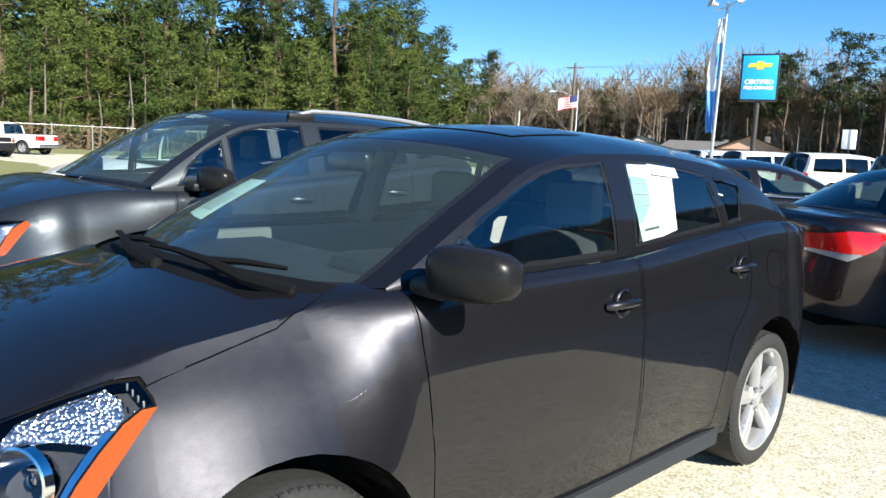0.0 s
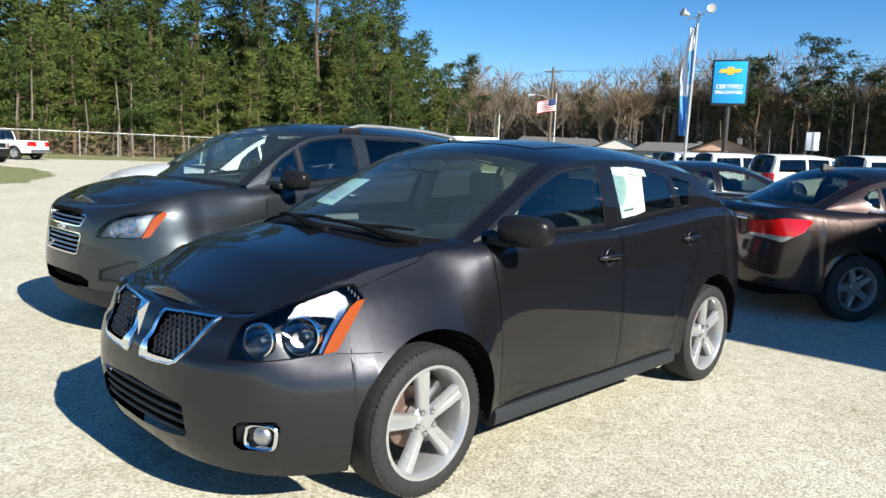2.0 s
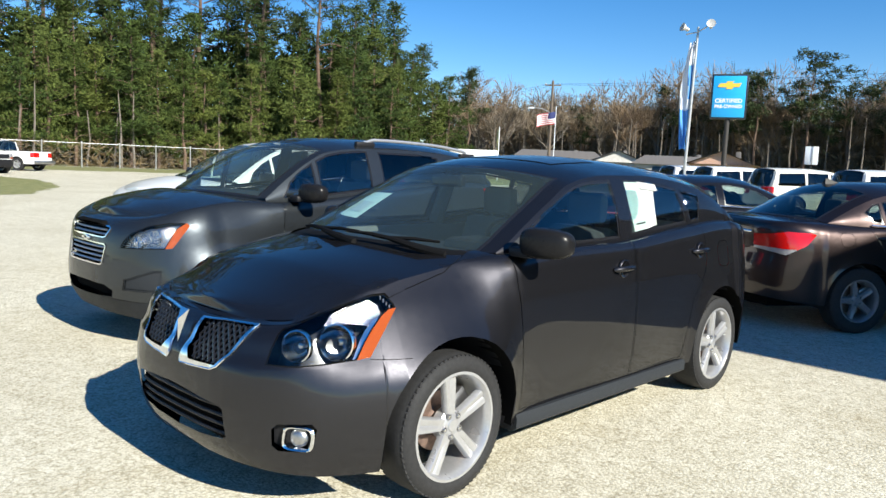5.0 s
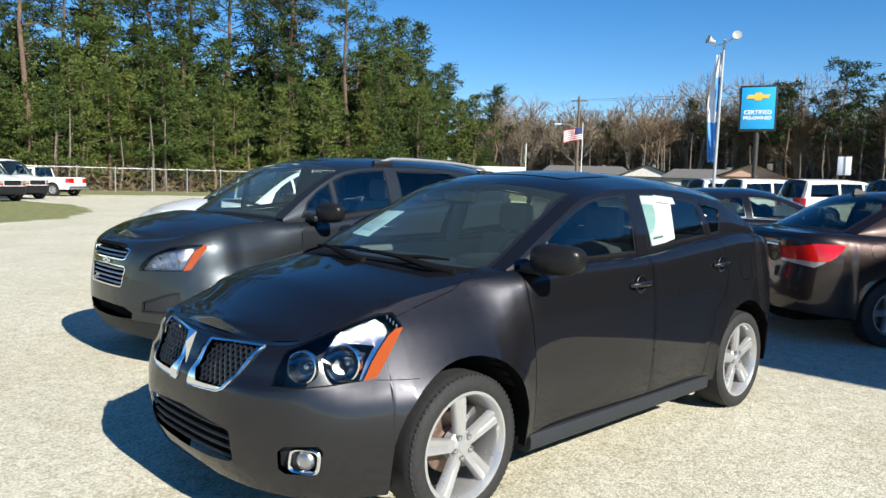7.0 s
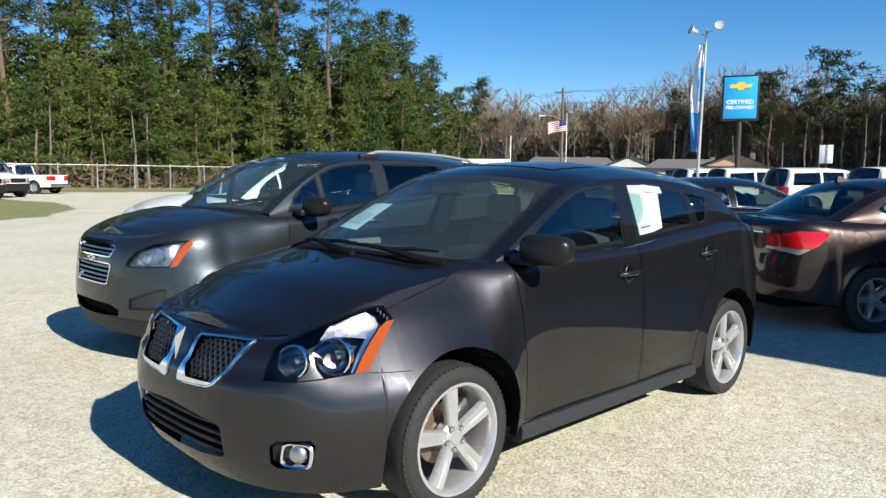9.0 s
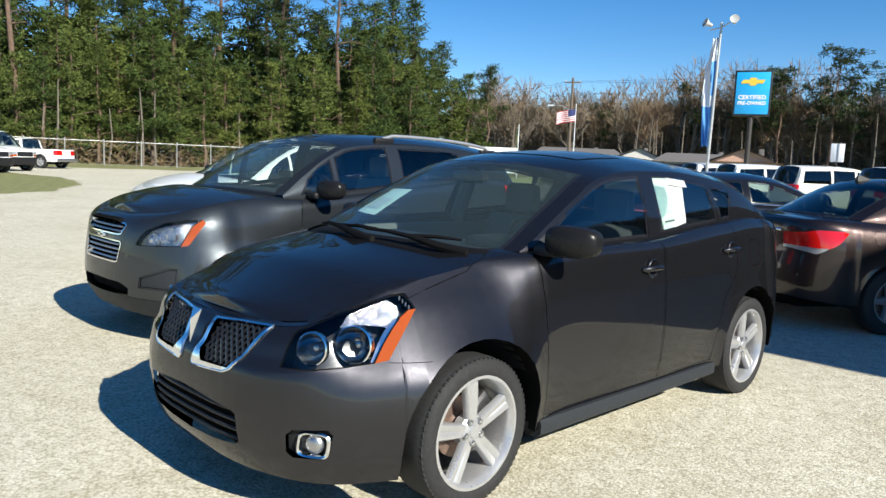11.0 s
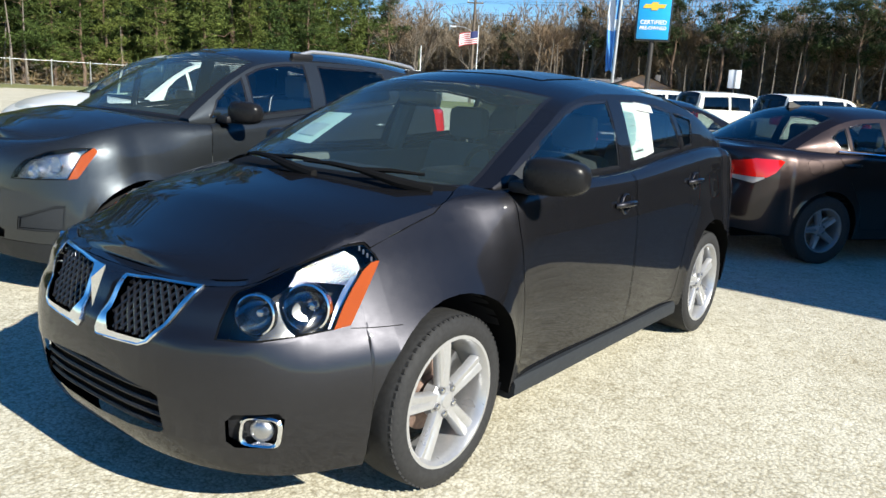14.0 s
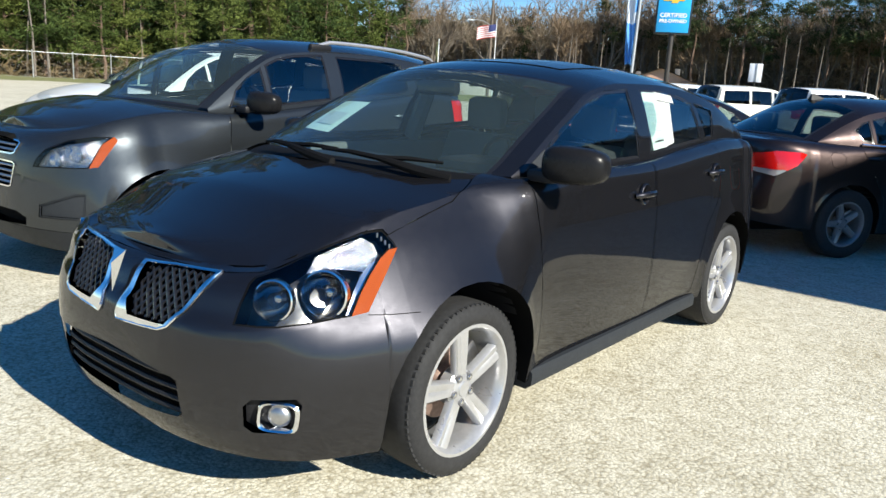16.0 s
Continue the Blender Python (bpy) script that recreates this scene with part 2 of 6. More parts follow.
def carve(bm, poly, across, origin=(0, 0, 0), up=(0, 0, 1), where=lambda c: True):
    """Cut the outline poly, in the plane of across and up, into the mesh, and lift out the faces within."""
    a, u, o = Vector(across).normalized(), Vector(up).normalized(), Vector(origin)
    flat = lambda p: ((p - o).dot(a), (p - o).dot(u))
    n = a.cross(u)
    lo = [min(p[k] for p in poly) - 0.02 for k in (0, 1)]
    hi = [max(p[k] for p in poly) + 0.02 for k in (0, 1)]

    def near(face):
        q = [flat(v.co) for v in face.verts]
        return where(face.calc_center_median()) and all(max(p[k] for p in q) > lo[k] and min(p[k] for p in q) < hi[k] for k in (0, 1))
    for p, q in zip(poly, poly[1:] + poly[:1]):
        faces = [f for f in bm.faces if near(f)]
        geom = faces + list({e for f in faces for e in f.edges}) + list({v for f in faces for v in f.verts})
        co = o + a * p[0] + u * p[1]
        d = a * (q[0] - p[0]) + u * (q[1] - p[1])
        if d.length < 1e-6 or not faces:
            continue
        bmesh.ops.bisect_plane(bm, geom=geom, dist=1e-6, plane_co=co, plane_no=d.cross(n))
    got = [f for f in bm.faces if near(f) and inside(list(poly), flat(f.calc_center_median()))]
    return lift(bm, got)


def lift(bm, faces):
    """Move faces into a mesh of their own."""
    out, made = bmesh.new(), {}
    for f in faces:
        for v in f.verts:
            if v not in made:
                made[v] = out.verts.new(v.co)
        try:
            nf = out.faces.new([made[v] for v in f.verts])
            nf.smooth = True
        except ValueError:
            pass
    bmesh.ops.delete(bm, geom=faces, context="FACES")
    out.normal_update()
    return out


def rim_of(bm, width, sink=0.0):
    """Split a patch into its border ring, sunk by some metres, and the rest."""
    bmesh.ops.remove_doubles(bm, verts=bm.verts, dist=1e-5)
    ring = bmesh.ops.inset_region(bm, faces=bm.faces[:], thickness=width, use_boundary=True, use_even_offset=False)["faces"]
    ring = lift(bm, ring)
    shift(ring, -sink)
    return ring


def shift(bm, d):
    """Move a patch along its own normals."""
    bm.normal_update()
    moves = [(v, v.normal.copy()) for v in bm.verts]
    for v, n in moves:
        v.co += n * d
    return bm


def thick(bm, d):
    """Give a patch a back and sides, d metres behind it."""
    bm.normal_update()
    geom = bmesh.ops.solidify(bm, geom=bm.faces[:], thickness=d)
    bm.normal_update()
    return bm

# ---- cars ----


def shell(S):
    """The left half of a car's skin: lower body, hood, deck, sides and crown of the cabin. Local axes: y runs backwards from the front axle, x to the car's left."""
    W, sill, top, rnd = (smooth_table(S[k]) for k in ("width", "sill", "top", "round"))
    din = [smooth_table(S[k]) for k in ("front", "side", "rear")]
    crown = smooth_table(S["crown"])
    lean = [smooth_table(S[k]) for k in ("lean", "lean_depth")] if "lean" in S else None
    pts = []
    angles = [90 * k / 18 for k in range(19)]
    if S.get("long_nose"):   # the front curve runs over the wheel: follow the arch closely
        yc, r, _ = S["arches"][0]
        span = S["y1"] - S["yf"]
        for y in [yc + r * math.cos(math.pi * k / 18) for k in range(19)] + [yc - r - 0.002, yc - r - 0.04]:
            if y < S["y1"] - 0.01:
                angles.append(math.degrees(math.acos(((S["y1"] - y) / span) ** (1 / S["qf"]))))
        angles = sorted(angles)
        angles = [a for a, b in zip(angles, angles[1:]) if b - a > 0.12] + [90.0]
    for k in angles:
        a = radians(k)
        pts.append((S["w1"] * math.sin(a) ** S["pf"], S["y1"] - (S["y1"] - S["yf"]) * math.cos(a) ** S["qf"]))
    ys = set(np.round(np.arange(S["y1"] + 0.06, S["y2"] - 0.03, 0.09), 4))
    for yc, r, zc in S["arches"]:
        ys = {y for y in ys if not yc - r - 0.05 < y < yc + r + 0.05}
        ys |= {yc + r * math.cos(math.pi * k / 18) for k in range(19)} | {yc - r - 0.002, yc + r + 0.002, yc - r - 0.04, yc + r + 0.04}
    pts += [(W(y), y) for y in sorted(ys) if S["y1"] < y < S["y2"]]
    for k in range(19):
        a = radians(90 * k / 18)
        pts.append((S["w2"] * math.cos(a) ** S["pr"], S["y2"] + (S["yr"] - S["y2"]) * math.sin(a) ** S["qr"]))
    n = len(pts)
    nrm = []
    for i in range(n):
        (xa, ya), (xb, yb) = pts[max(i - 1, 0)], pts[min(i + 1, n - 1)]
        d = Vector((yb - ya, -(xb - xa)))
        nrm.append(d.normalized())
    if S.get("long_nose"):
        for i, k in enumerate(angles):
            a = radians(k)
            if 0 < k < 90:
                nrm[i] = Vector((span * S["qf"] * math.cos(a) ** (S["qf"] - 1) * math.sin(a), -S["w1"] * S["pf"] * math.sin(a) ** (S["pf"] - 1) * math.cos(a))).normalized()
    nrm[0], nrm[-1] = Vector((0, -1)), Vector((0, 1))

    def base(x, y):
        z = sill(y)
        if x > 0.6:
            for yc, r, zc in S["arches"]:
                if abs(y - yc) < r - 1e-4:
                    z = max(z, zc + math.sqrt(r * r - (y - yc) ** 2) * S.get("arch_squash", 1.0))
        return z

    def skin(i, t):
        (x, y), nn = pts[i], nrm[i]
        zb, zt = base(x, y), top(y)
        z = zb + (zt - zb) * t
        wf, wr = max(0, -nn.y) ** 2, max(0, nn.y) ** 2
        d = wf * din[0](z) + wr * din[2](z) + (1 - wf - wr) * din[1](z)
        r = min(rnd(y), (zt - zb) * 0.8)
        h = (z - (zt - r)) / r if r > 1e-4 else 0
        arc = r * (1 - math.sqrt(max(0, 1 - h * h))) if h > 0 else 0
        if lean:   # wings that slope up to the hood in one long plane
            w, deep = lean[0](y), lean[1](y)
            g = max(0.0, (z - (zt - 0.36)) / 0.36)
            arc += (deep * g ** 1.25 - arc) * w
        d += arc
        if x > 0.6:
            for yc, rr, zc in S["arches"]:
                away = math.hypot(y - yc, z - zc) - rr
                if away > -0.02:
                    d -= S.get("flare", 0.012) * math.exp(-max(away, 0) / S.get("flare_len", 0.045))
        return Vector((max(0.0, x - nn.x * d), y - nn.y * d, z))

    ts = S.get("rings", [0, 0.08, 0.18, 0.3, 0.42, 0.54, 0.65, 0.74, 0.81, 0.86, 0.9, 0.94, 0.97, 0.985, 1.0])
    low = bmesh.new()
    grid = [[low.verts.new(skin(i, t)) for t in ts] for i in range(n)]
    for a, b in zip(grid, grid[1:]):
        for k in range(len(ts) - 1):
            low.faces.new((a[k], b[k], b[k + 1], a[k + 1]))
    edge = [skin(i, 1.0) for i in range(n)]
    lip = bmesh.new()   # underside and arch lips, turned inwards
    rows = [[lip.verts.new((max(0, g[0].co.x - q * min(1, g[0].co.x / 0.3)), g[0].co.y, g[0].co.z + up)) for q, up in ((0, 0), (0.02, 0.004), (0.30, 0.01))] for g in grid]
    for a, b in zip(rows, rows[1:]):
        for k in range(2):
            lip.faces.new((a[k], a[k + 1], b[k + 1], b[k]))
    ey, ex, ez = [p.y for p in edge], [p.x for p in edge], [p.z for p in edge]
    mid = [i for i in range(n) if S["y1"] - 0.05 <= pts[i][1] <= S["y2"] + 0.3 and ex[i] > 0.45]
    my, mx, mz = [ey[i] for i in mid], [ex[i] for i in mid], [ez[i] for i in mid]

    def flat_top(pick, bow, ybow0, ybow1):
        bm, cols, last = bmesh.new(), 14, []
        for i in pick:
            p = edge[i]
            b = bow * min(1, max(0, (p.y - ybow0) / (ybow1 - ybow0))) ** 1.5
            row = []
            for k in range(cols + 1):
                q = 1 - k / cols
                row.append(bm.verts.new((p.x * q, p.y - b * (1 - q * q), p.z + crown(p.y) * (1 - q ** S.get("crown_pow", 2.2)))))
            if last:
                for k in range(cols):
                    bm.faces.new((last[k], row[k], row[k + 1], last[k + 1]))
            last = row
        bmesh.ops.remove_doubles(bm, verts=bm.verts, dist=1e-4)
        bmesh.ops.dissolve_degenerate(bm, edges=bm.edges, dist=1e-5)
        bmesh.ops.recalc_face_normals(bm, faces=bm.faces)
        if sum(f.normal.z for f in bm.faces) < 0:
            bmesh.ops.reverse_faces(bm, faces=bm.faces)
        return bm

    out = {"low": low, "lip": lip, "edge": edge}
    hood_i = [i for i in range(n) if ey[i] <= S["hood_end"] + 1e-6]
    out["hood"] = flat_top(hood_i, S["hood_bow"], S["hood_end"] - 0.7, S["hood_end"])
    if S.get("deck_start"):
        out["deck"] = flat_top([i for i in range(n) if ey[i] >= S["deck_start"]], -S["deck_bow"], S["yr"], S["deck_start"])
    # cabin
    G = S["green"]
    gt = list(range(len(G)))
    cols = [smooth_table([(k, g[c]) for k, g in enumerate(G)]) for c in range(4)]
    sub, ns, nc = S.get("sub", 5), 8, S.get("nc", 14)
    steps = [k + j / sub for k in gt[:-1] for j in range(sub)] + [gt[-1]]
    side, top_bm = bmesh.new(), bmesh.new()
    tops, sides, idx = [], [], []
    for s in steps:
        yc, zc, ye, ze = (c(s) for c in cols)
        bx, bz = float(np.interp(ye, my, mx)), float(np.interp(ye, my, mz))
        ze = max(ze, bz + 0.002)
        bow = S.get("side_bow", 0.018)
        ex_ = bx - S["tumble"] * (ze - bz)
        sides.append([side.verts.new((bx + (ex_ - bx) * q + bow * math.sin(math.pi * q) * min(1, (ze - bz) / 0.2), ye, bz + (ze - bz) * q)) for q in [j / ns for j in range(ns + 1)]])
        row = []
        for k in range(nc + 1):
            q = 1 - k / nc
            row.append(top_bm.verts.new((ex_ * q, yc + (ye - yc) * q ** 2, ze + (zc - ze) * (1 - q ** S.get("roof_pow", 2.6)))))
        tops.append(row)
    for a, b in zip(sides, sides[1:]):
        for k in range(ns):
            side.faces.new((a[k], b[k], b[k + 1], a[k + 1]))
    frame_cols = S.get("pillar_cols", 1)
    kinds = {"windshield": [], "rear_window": [], "roof": []}
    for r, (a, b) in enumerate(zip(tops, tops[1:])):
        s = (steps[r] + steps[r + 1]) / 2
        for k in range(nc):
            f = top_bm.faces.new((a[k], b[k], b[k + 1], a[k + 1]))
            wsr, rr = S["ws"], S["rw"]
            if wsr[0] < s < wsr[1] and k >= frame_cols:
                kinds["windshield"].append(f)
            elif rr[0] < s < rr[1] and k >= frame_cols + S.get("rw_cols", 1):
                kinds["rear_window"].append(f)
            else:
                kinds["roof"].append(f)
    kept = [[v.co.copy() for v in row] for row in tops]
    for k in ("windshield", "rear_window"):
        out[k] = lift(top_bm, kinds[k])
    out["roof"], out["side"] = top_bm, side
    out["tops"], out["steps"] = kept, steps
    out["belt"] = (my, mx, mz)
    for k in ("low", "hood", "roof", "side", "windshield", "rear_window", "deck"):
        if k in out:
            out[k].normal_update()
    return out


def both(bm):
    """A half and its mirror image, joined along the middle."""
    other = mirrored(bm)
    add(bm, other)
    bmesh.ops.remove_doubles(bm, verts=bm.verts, dist=5e-4)
    return bm


def pair(name, bm, material, parent, label="", smooth=40):
    """The same part on the left and on the right of a car."""
    other = mirrored(bm)
    return part(name, bm, material, parent, label, smooth), part(name, other, material, parent, label, smooth)


def pick(bm, test):
    """Lift out the faces whose centre passes a test."""
    return lift(bm, [f for f in bm.faces if test(f.calc_center_median())])


def wheel_meshes(R, r, w, spokes, style):
    """Tyre, rim, disc and bolts of a wheel that turns about x; its outer face looks towards +x."""
    h = w / 2
    tyre = lathe([(r - 0.01, -h * 0.9), (r + 0.02, -h), (R - 0.045, -h * 1.02), (R - 0.015, -h * 0.92), (R - 0.004, -h * 0.75), (R, -h * 0.4), (R, h * 0.4), (R - 0.004, h * 0.75),
                  (R - 0.015, h * 0.92), (R - 0.045, h * 1.02), (r + 0.022, h * 1.0), (r + 0.006, h * 0.93), (r - 0.006, h * 0.86), (r - 0.01, h * 0.7)], 72, caps=False)
    tread = bmesh.new()   # blocks of the tread
    for k in range(72):
        for j, x in enumerate((-0.72, -0.36, 0, 0.36, 0.72)):
            a = 2 * math.pi * (k + 0.25 * (j % 2)) / 72
            b = box(w * 0.15, R * 0.052, 0.008, (x * h, 0, R - 0.0055 - (0.003 if abs(x) > 0.5 else 0)), 0, Matrix.Rotation(0.25 * x, 3, "Z"))
            bmesh.ops.rotate(b, cent=(0, 0, 0), matrix=Matrix.Rotation(a, 3, "X"), verts=b.verts)
            add(tread, b)
    rim = lathe([(r, h * 0.86), (r + 0.008, h * 0.94), (r - 0.004, h * 0.95), (r - 0.016, h * 0.80), (r - 0.022, h * 0.55), (r - 0.03, -h * 0.2), (r - 0.012, -h * 0.8), (r, -h * 0.86)], 72, caps=False)
    bmesh.ops.delete(rim, geom=[f for f in rim.faces if len(f.verts) > 4], context="FACES_ONLY")
    face = h * style.get("face", 0.62)
    hub = lathe([(0.0, face + 0.004), (0.026, face + 0.004), (0.03, face - 0.002), (0.052, face - 0.006), (0.068, face - 0.02), (0.072, face - 0.06), (0.0, face - 0.06)], 40)
    add(rim, hub)
    for k in range(spokes):
        a = 2 * math.pi * k / spokes + style.get("turn", 0)
        for off in style.get("twin", (0,)):
            sp = bmesh.new()
            m = 7
            secs = []
            for j in range(m):
                q = j / (m - 1)
                rad = 0.045 + (r - 0.016 - 0.045) * q
                wd = style["wide"][0] * (1 - q) + style["wide"][1] * q
                dz = face - 0.006 + (style.get("lift", 0.012)) * math.sin(math.pi * q * 0.5) + 0.0
                mid = off * (0.35 + 0.65 * q)
                dip = style.get("groove", 0.0) * min(1, 2.5 * q)
                prof = ((-wd, -0.030), (-wd * 0.98, -0.010), (-wd * 0.78, 0.0), (-wd * 0.3, -0.001), (0, -dip), (wd * 0.3, -0.001), (wd * 0.78, 0.0), (wd * 0.98, -0.010), (wd, -0.030))
                secs.append([sp.verts.new((dz + z, mid + y, rad)) for y, z in prof])
            for s1, s2 in zip(secs, secs[1:]):
                for i in range(len(s1) - 1):
                    sp.faces.new((s1[i], s1[i + 1], s2[i + 1], s2[i]))
                sp.faces.new((s1[-1], s1[0], s2[0], s2[-1]))
            bmesh.ops.rotate(sp, cent=(0, 0, 0), matrix=Matrix.Rotation(a, 3, "X"), verts=sp.verts)
            bmesh.ops.recalc_face_normals(sp, faces=sp.faces)
            add(rim, sp)
    disc = lathe([(0.0, 0.0), (0.06, 0.0), (0.07, -0.015), (0.135, -0.015), (0.135, -0.035), (0.0, -0.035)], 40)
    bolts = []
    for k in range(5):
        a = 2 * math.pi * (k + 0.5) / 5 + style.get("turn", 0)
        b = lathe([(0.0, face + 0.004), (0.007, face + 0.003), (0.0105, face - 0.004), (0.0105, face - 0.02)], 10)
        bmesh.ops.translate(b, vec=(0, 0.05 * math.sin(a), 0.05 * math.cos(a)), verts=b.verts)
        bolts.append(b)
    return tyre, rim, disc, bolts, tread


def put_wheels(car, S):
    st = S["wheel"]
    tyre, rim, disc, bolts, tread = wheel_meshes(st["R"], st["r"], st["w"], st["n"], st)
    first = None
    for yc in (S["arches"][0][0], S["arches"][1][0]):
        for sgn in (1, -1):
            m = pose(sgn * st["x"], yc, st["R"] - 0.004, 0, 0, 0 if sgn > 0 else 180)
            if first is None:
                first = new("wheel")
                first.parent = car
                part("tyre", tyre, RUBBER, first, "black rubber tyre")
                tagged(part("tread", tread, RUBBER, first, "tread blocks", 0), kind="stuff")
                part("rim", rim, st.get("mat", SILVER), first, st.get("label", "silver five-spoke alloy rim"))
                part("brake_disc", disc, RUST, first, "worn brake disc")
                for b in bolts:
                    c = sum((v.co for v in b.verts), Vector()) / len(b.verts)
                    face = st["w"] / 2 * st.get("face", 0.62)
                    # a raised ring, coloured dark as the shade round a sunken nut
                    shade_ring = lathe([(0.0105, face + 0.0010), (0.0138, face + 0.0016), (0.0145, face - 0.012)], 16, caps=False)
                    bmesh.ops.translate(shade_ring, vec=(0, c.y, c.z), verts=shade_ring.verts)
                    part("nut_pocket", shade_ring, SHADED_ALLOY, first, "raised grey ring, toned as shade round the nut")
                    part("wheel_nut", b, CHROME, first)
                cap = box(0.05, 0.10, 0.09, (-0.005, 0.11, 0.08), 0.012, Matrix.Rotation(0.6, 3, "X"))
                part("brake_caliper", cap, STEEL, first, "bare metal caliper")
                first.matrix_basis = m
            else:
                copy_thing(first, m)
    # underbody and wheel housings, dark
    (ya, ra, _), (yb, rb, _) = S["arches"]
    fl = S["floor"]
    floor = box(1.08, S["yr"] - S["yf"] - 0.35, 0.12, (0, (S["yr"] + S["yf"]) / 2, fl + 0.06), 0.03)
    add(floor, box(S["w1"] * 2 - 0.12, yb - ya - 2 * ra - 0.05, 0.1, (0, (ya + yb) / 2, fl + 0.06), 0.03))
    add(floor, box(1.05, ra * 1.6, 0.5, (0, ya, 0.5), 0.05))
    add(floor, box(1.05, rb * 1.6, 0.5, (0, yb, 0.5), 0.05))
    part("underbody", floor, GAP, car, "black underbody")
    for yc, r, zc in S["arches"]:
        for sgn in (1, -1):
            bm = bmesh.new()
            rows = [[bm.verts.new((sgn * x, yc + (r + 0.004) * math.cos(a), max(zc - 0.1, zc + (r + 0.004) * math.sin(a)))) for x in (S["w1"] - 0.045, 0.5)] for a in [math.pi * (k - 2) / 20 for k in range(25)]]
            for p, q in zip(rows, rows[1:]):
                bm.faces.new((p[0], p[1], q[1], q[0]))
            part("wheel_housing", bm, PLASTIC, car, "black wheel arch liner")


def seat_mesh(rest=True):
    bm = box(0.5, 0.52, 0.16, (0, 0, 0.08), 0.05)
    back = box(0.48, 0.13, 0.62, (0, 0, 0.31), 0.05)
    bmesh.ops.rotate(back, cent=(0, 0, 0), matrix=Matrix.Rotation(radians(-20), 3, "X"), verts=back.verts)
    bmesh.ops.translate(back, vec=(0, 0.22, 0.1), verts=back.verts)
    add(bm, back)
    if rest:
        add(bm, box(0.26, 0.10, 0.19, (0, 0.46, 0.80), 0.04))
        for s in (-0.06, 0.06):
            add(bm, box(0.014, 0.014, 0.12, (s, 0.45, 0.69)))
    return bm


def interior(car, rows, floor_z, half, y0, y1, dash_y, dash_z, cloth, wheel_x=0.36):
    """Seats, dashboard, steering wheel and floor of a cabin."""
    part("cabin_floor", box(2 * half, y1 - y0, 0.05, (0, (y0 + y1) / 2, floor_z), 0.01), PLASTIC, car, "dark cabin floor")
    first = None
    for y, xs, z in rows:
        for x in xs:
            m = pose(x, y, z)
            if first is None:
                first = part("seat", seat_mesh(), cloth, car, "cloth seat with headrest")
                first.matrix_basis = m
            else:
                copy_thing(first, m)
    dash = box(2 * half - 0.06, 0.5, 0.22, (0, dash_y, dash_z - 0.12), 0.07, None, 3)
    add(dash, box(0.36, 0.3, 0.09, (wheel_x, dash_y + 0.1, dash_z + 0.0), 0.04))
    part("dashboard", dash, PLASTIC, car, "dark grey dashboard")
    ring = bmesh.new()
    c, rr = Vector((wheel_x, dash_y + 0.36, dash_z - 0.03)), 0.185
    tilt = Matrix.Rotation(radians(-65), 3, "X")
    loop = [c + tilt @ Vector((rr * math.cos(a), rr * math.sin(a), 0)) for a in [2 * math.pi * k / 28 for k in range(29)]]
    tube(loop, 0.015, 8, ring)
    for a in (0.2, math.pi - 0.2, -math.pi / 2):
        tube([c, c + tilt @ Vector((rr * math.cos(a), rr * math.sin(a), 0))], 0.017, 6, ring)
    add(ring, box(0.14, 0.05, 0.12, c, 0.02))
    part("steering_wheel", ring, PLASTIC, car, "black steering wheel")


def on_skin(tree, o, n, a, h, z, off=0.0):
    """The place on a skin met along -n through the point h along a and z up from o."""
    p = Vector(o) + Vector(a) * h + Vector((0, 0, z)) + Vector(n) * 1.5
    hit = tree.ray_cast(p, -Vector(n))
    return (hit[0] + hit[1] * off, hit[1]) if hit[0] else (p - Vector(n) * 1.5, Vector(n))


def seam(tree, pts, o, n, a, rad=0.0035, off=-0.001):
    """A dark shut line along a skin."""
    fine = []
    for (h1, z1), (h2, z2) in zip(pts, pts[1:]):
        k = max(2, int(math.hypot(h2 - h1, z2 - z1) / 0.04))
        fine += [(h1 + (h2 - h1) * j / k, z1 + (z2 - z1) * j / k) for j in range(k)]
    fine.append(pts[-1])
    return tube([on_skin(tree, o, n, a, h, z, off)[0] for h, z in fine], rad, 5)


SIDE = dict(o=(0, 0, 0), n=(1, 0, 0), a=(0, 1, 0))


def cut_windows(car, sh, polys, mats, seal=0.016):
    """Side windows: panes lifted from the cabin's side, each with a dark seal."""
    for poly, mat in zip(polys, mats):
        pane = carve(sh["side"], poly, (0, 1, 0))
        ring = rim_of(pane, seal, 0.003)
        pair("window_seal", ring, GLOSSBLACK, car, "black window seal")
        shift(pane, -0.006)
        for p in pair("side_window", pane, mat, car, "tinted side window"):
            p.visible_shadow = True


def cut_doors(car, sh, polys, names, material):
    doors = []
    for poly, name in zip(polys, names):
        panel = carve(sh["low"], poly, (0, 1, 0), where=lambda c: c.x > 0.45)
        ring = rim_of(panel, 0.0045, 0.005)
        pair("door_gap", ring, GAP, car, "dark shut line")
        doors.append(pair(name, panel, material, car, "painted door panel"))
    return doors


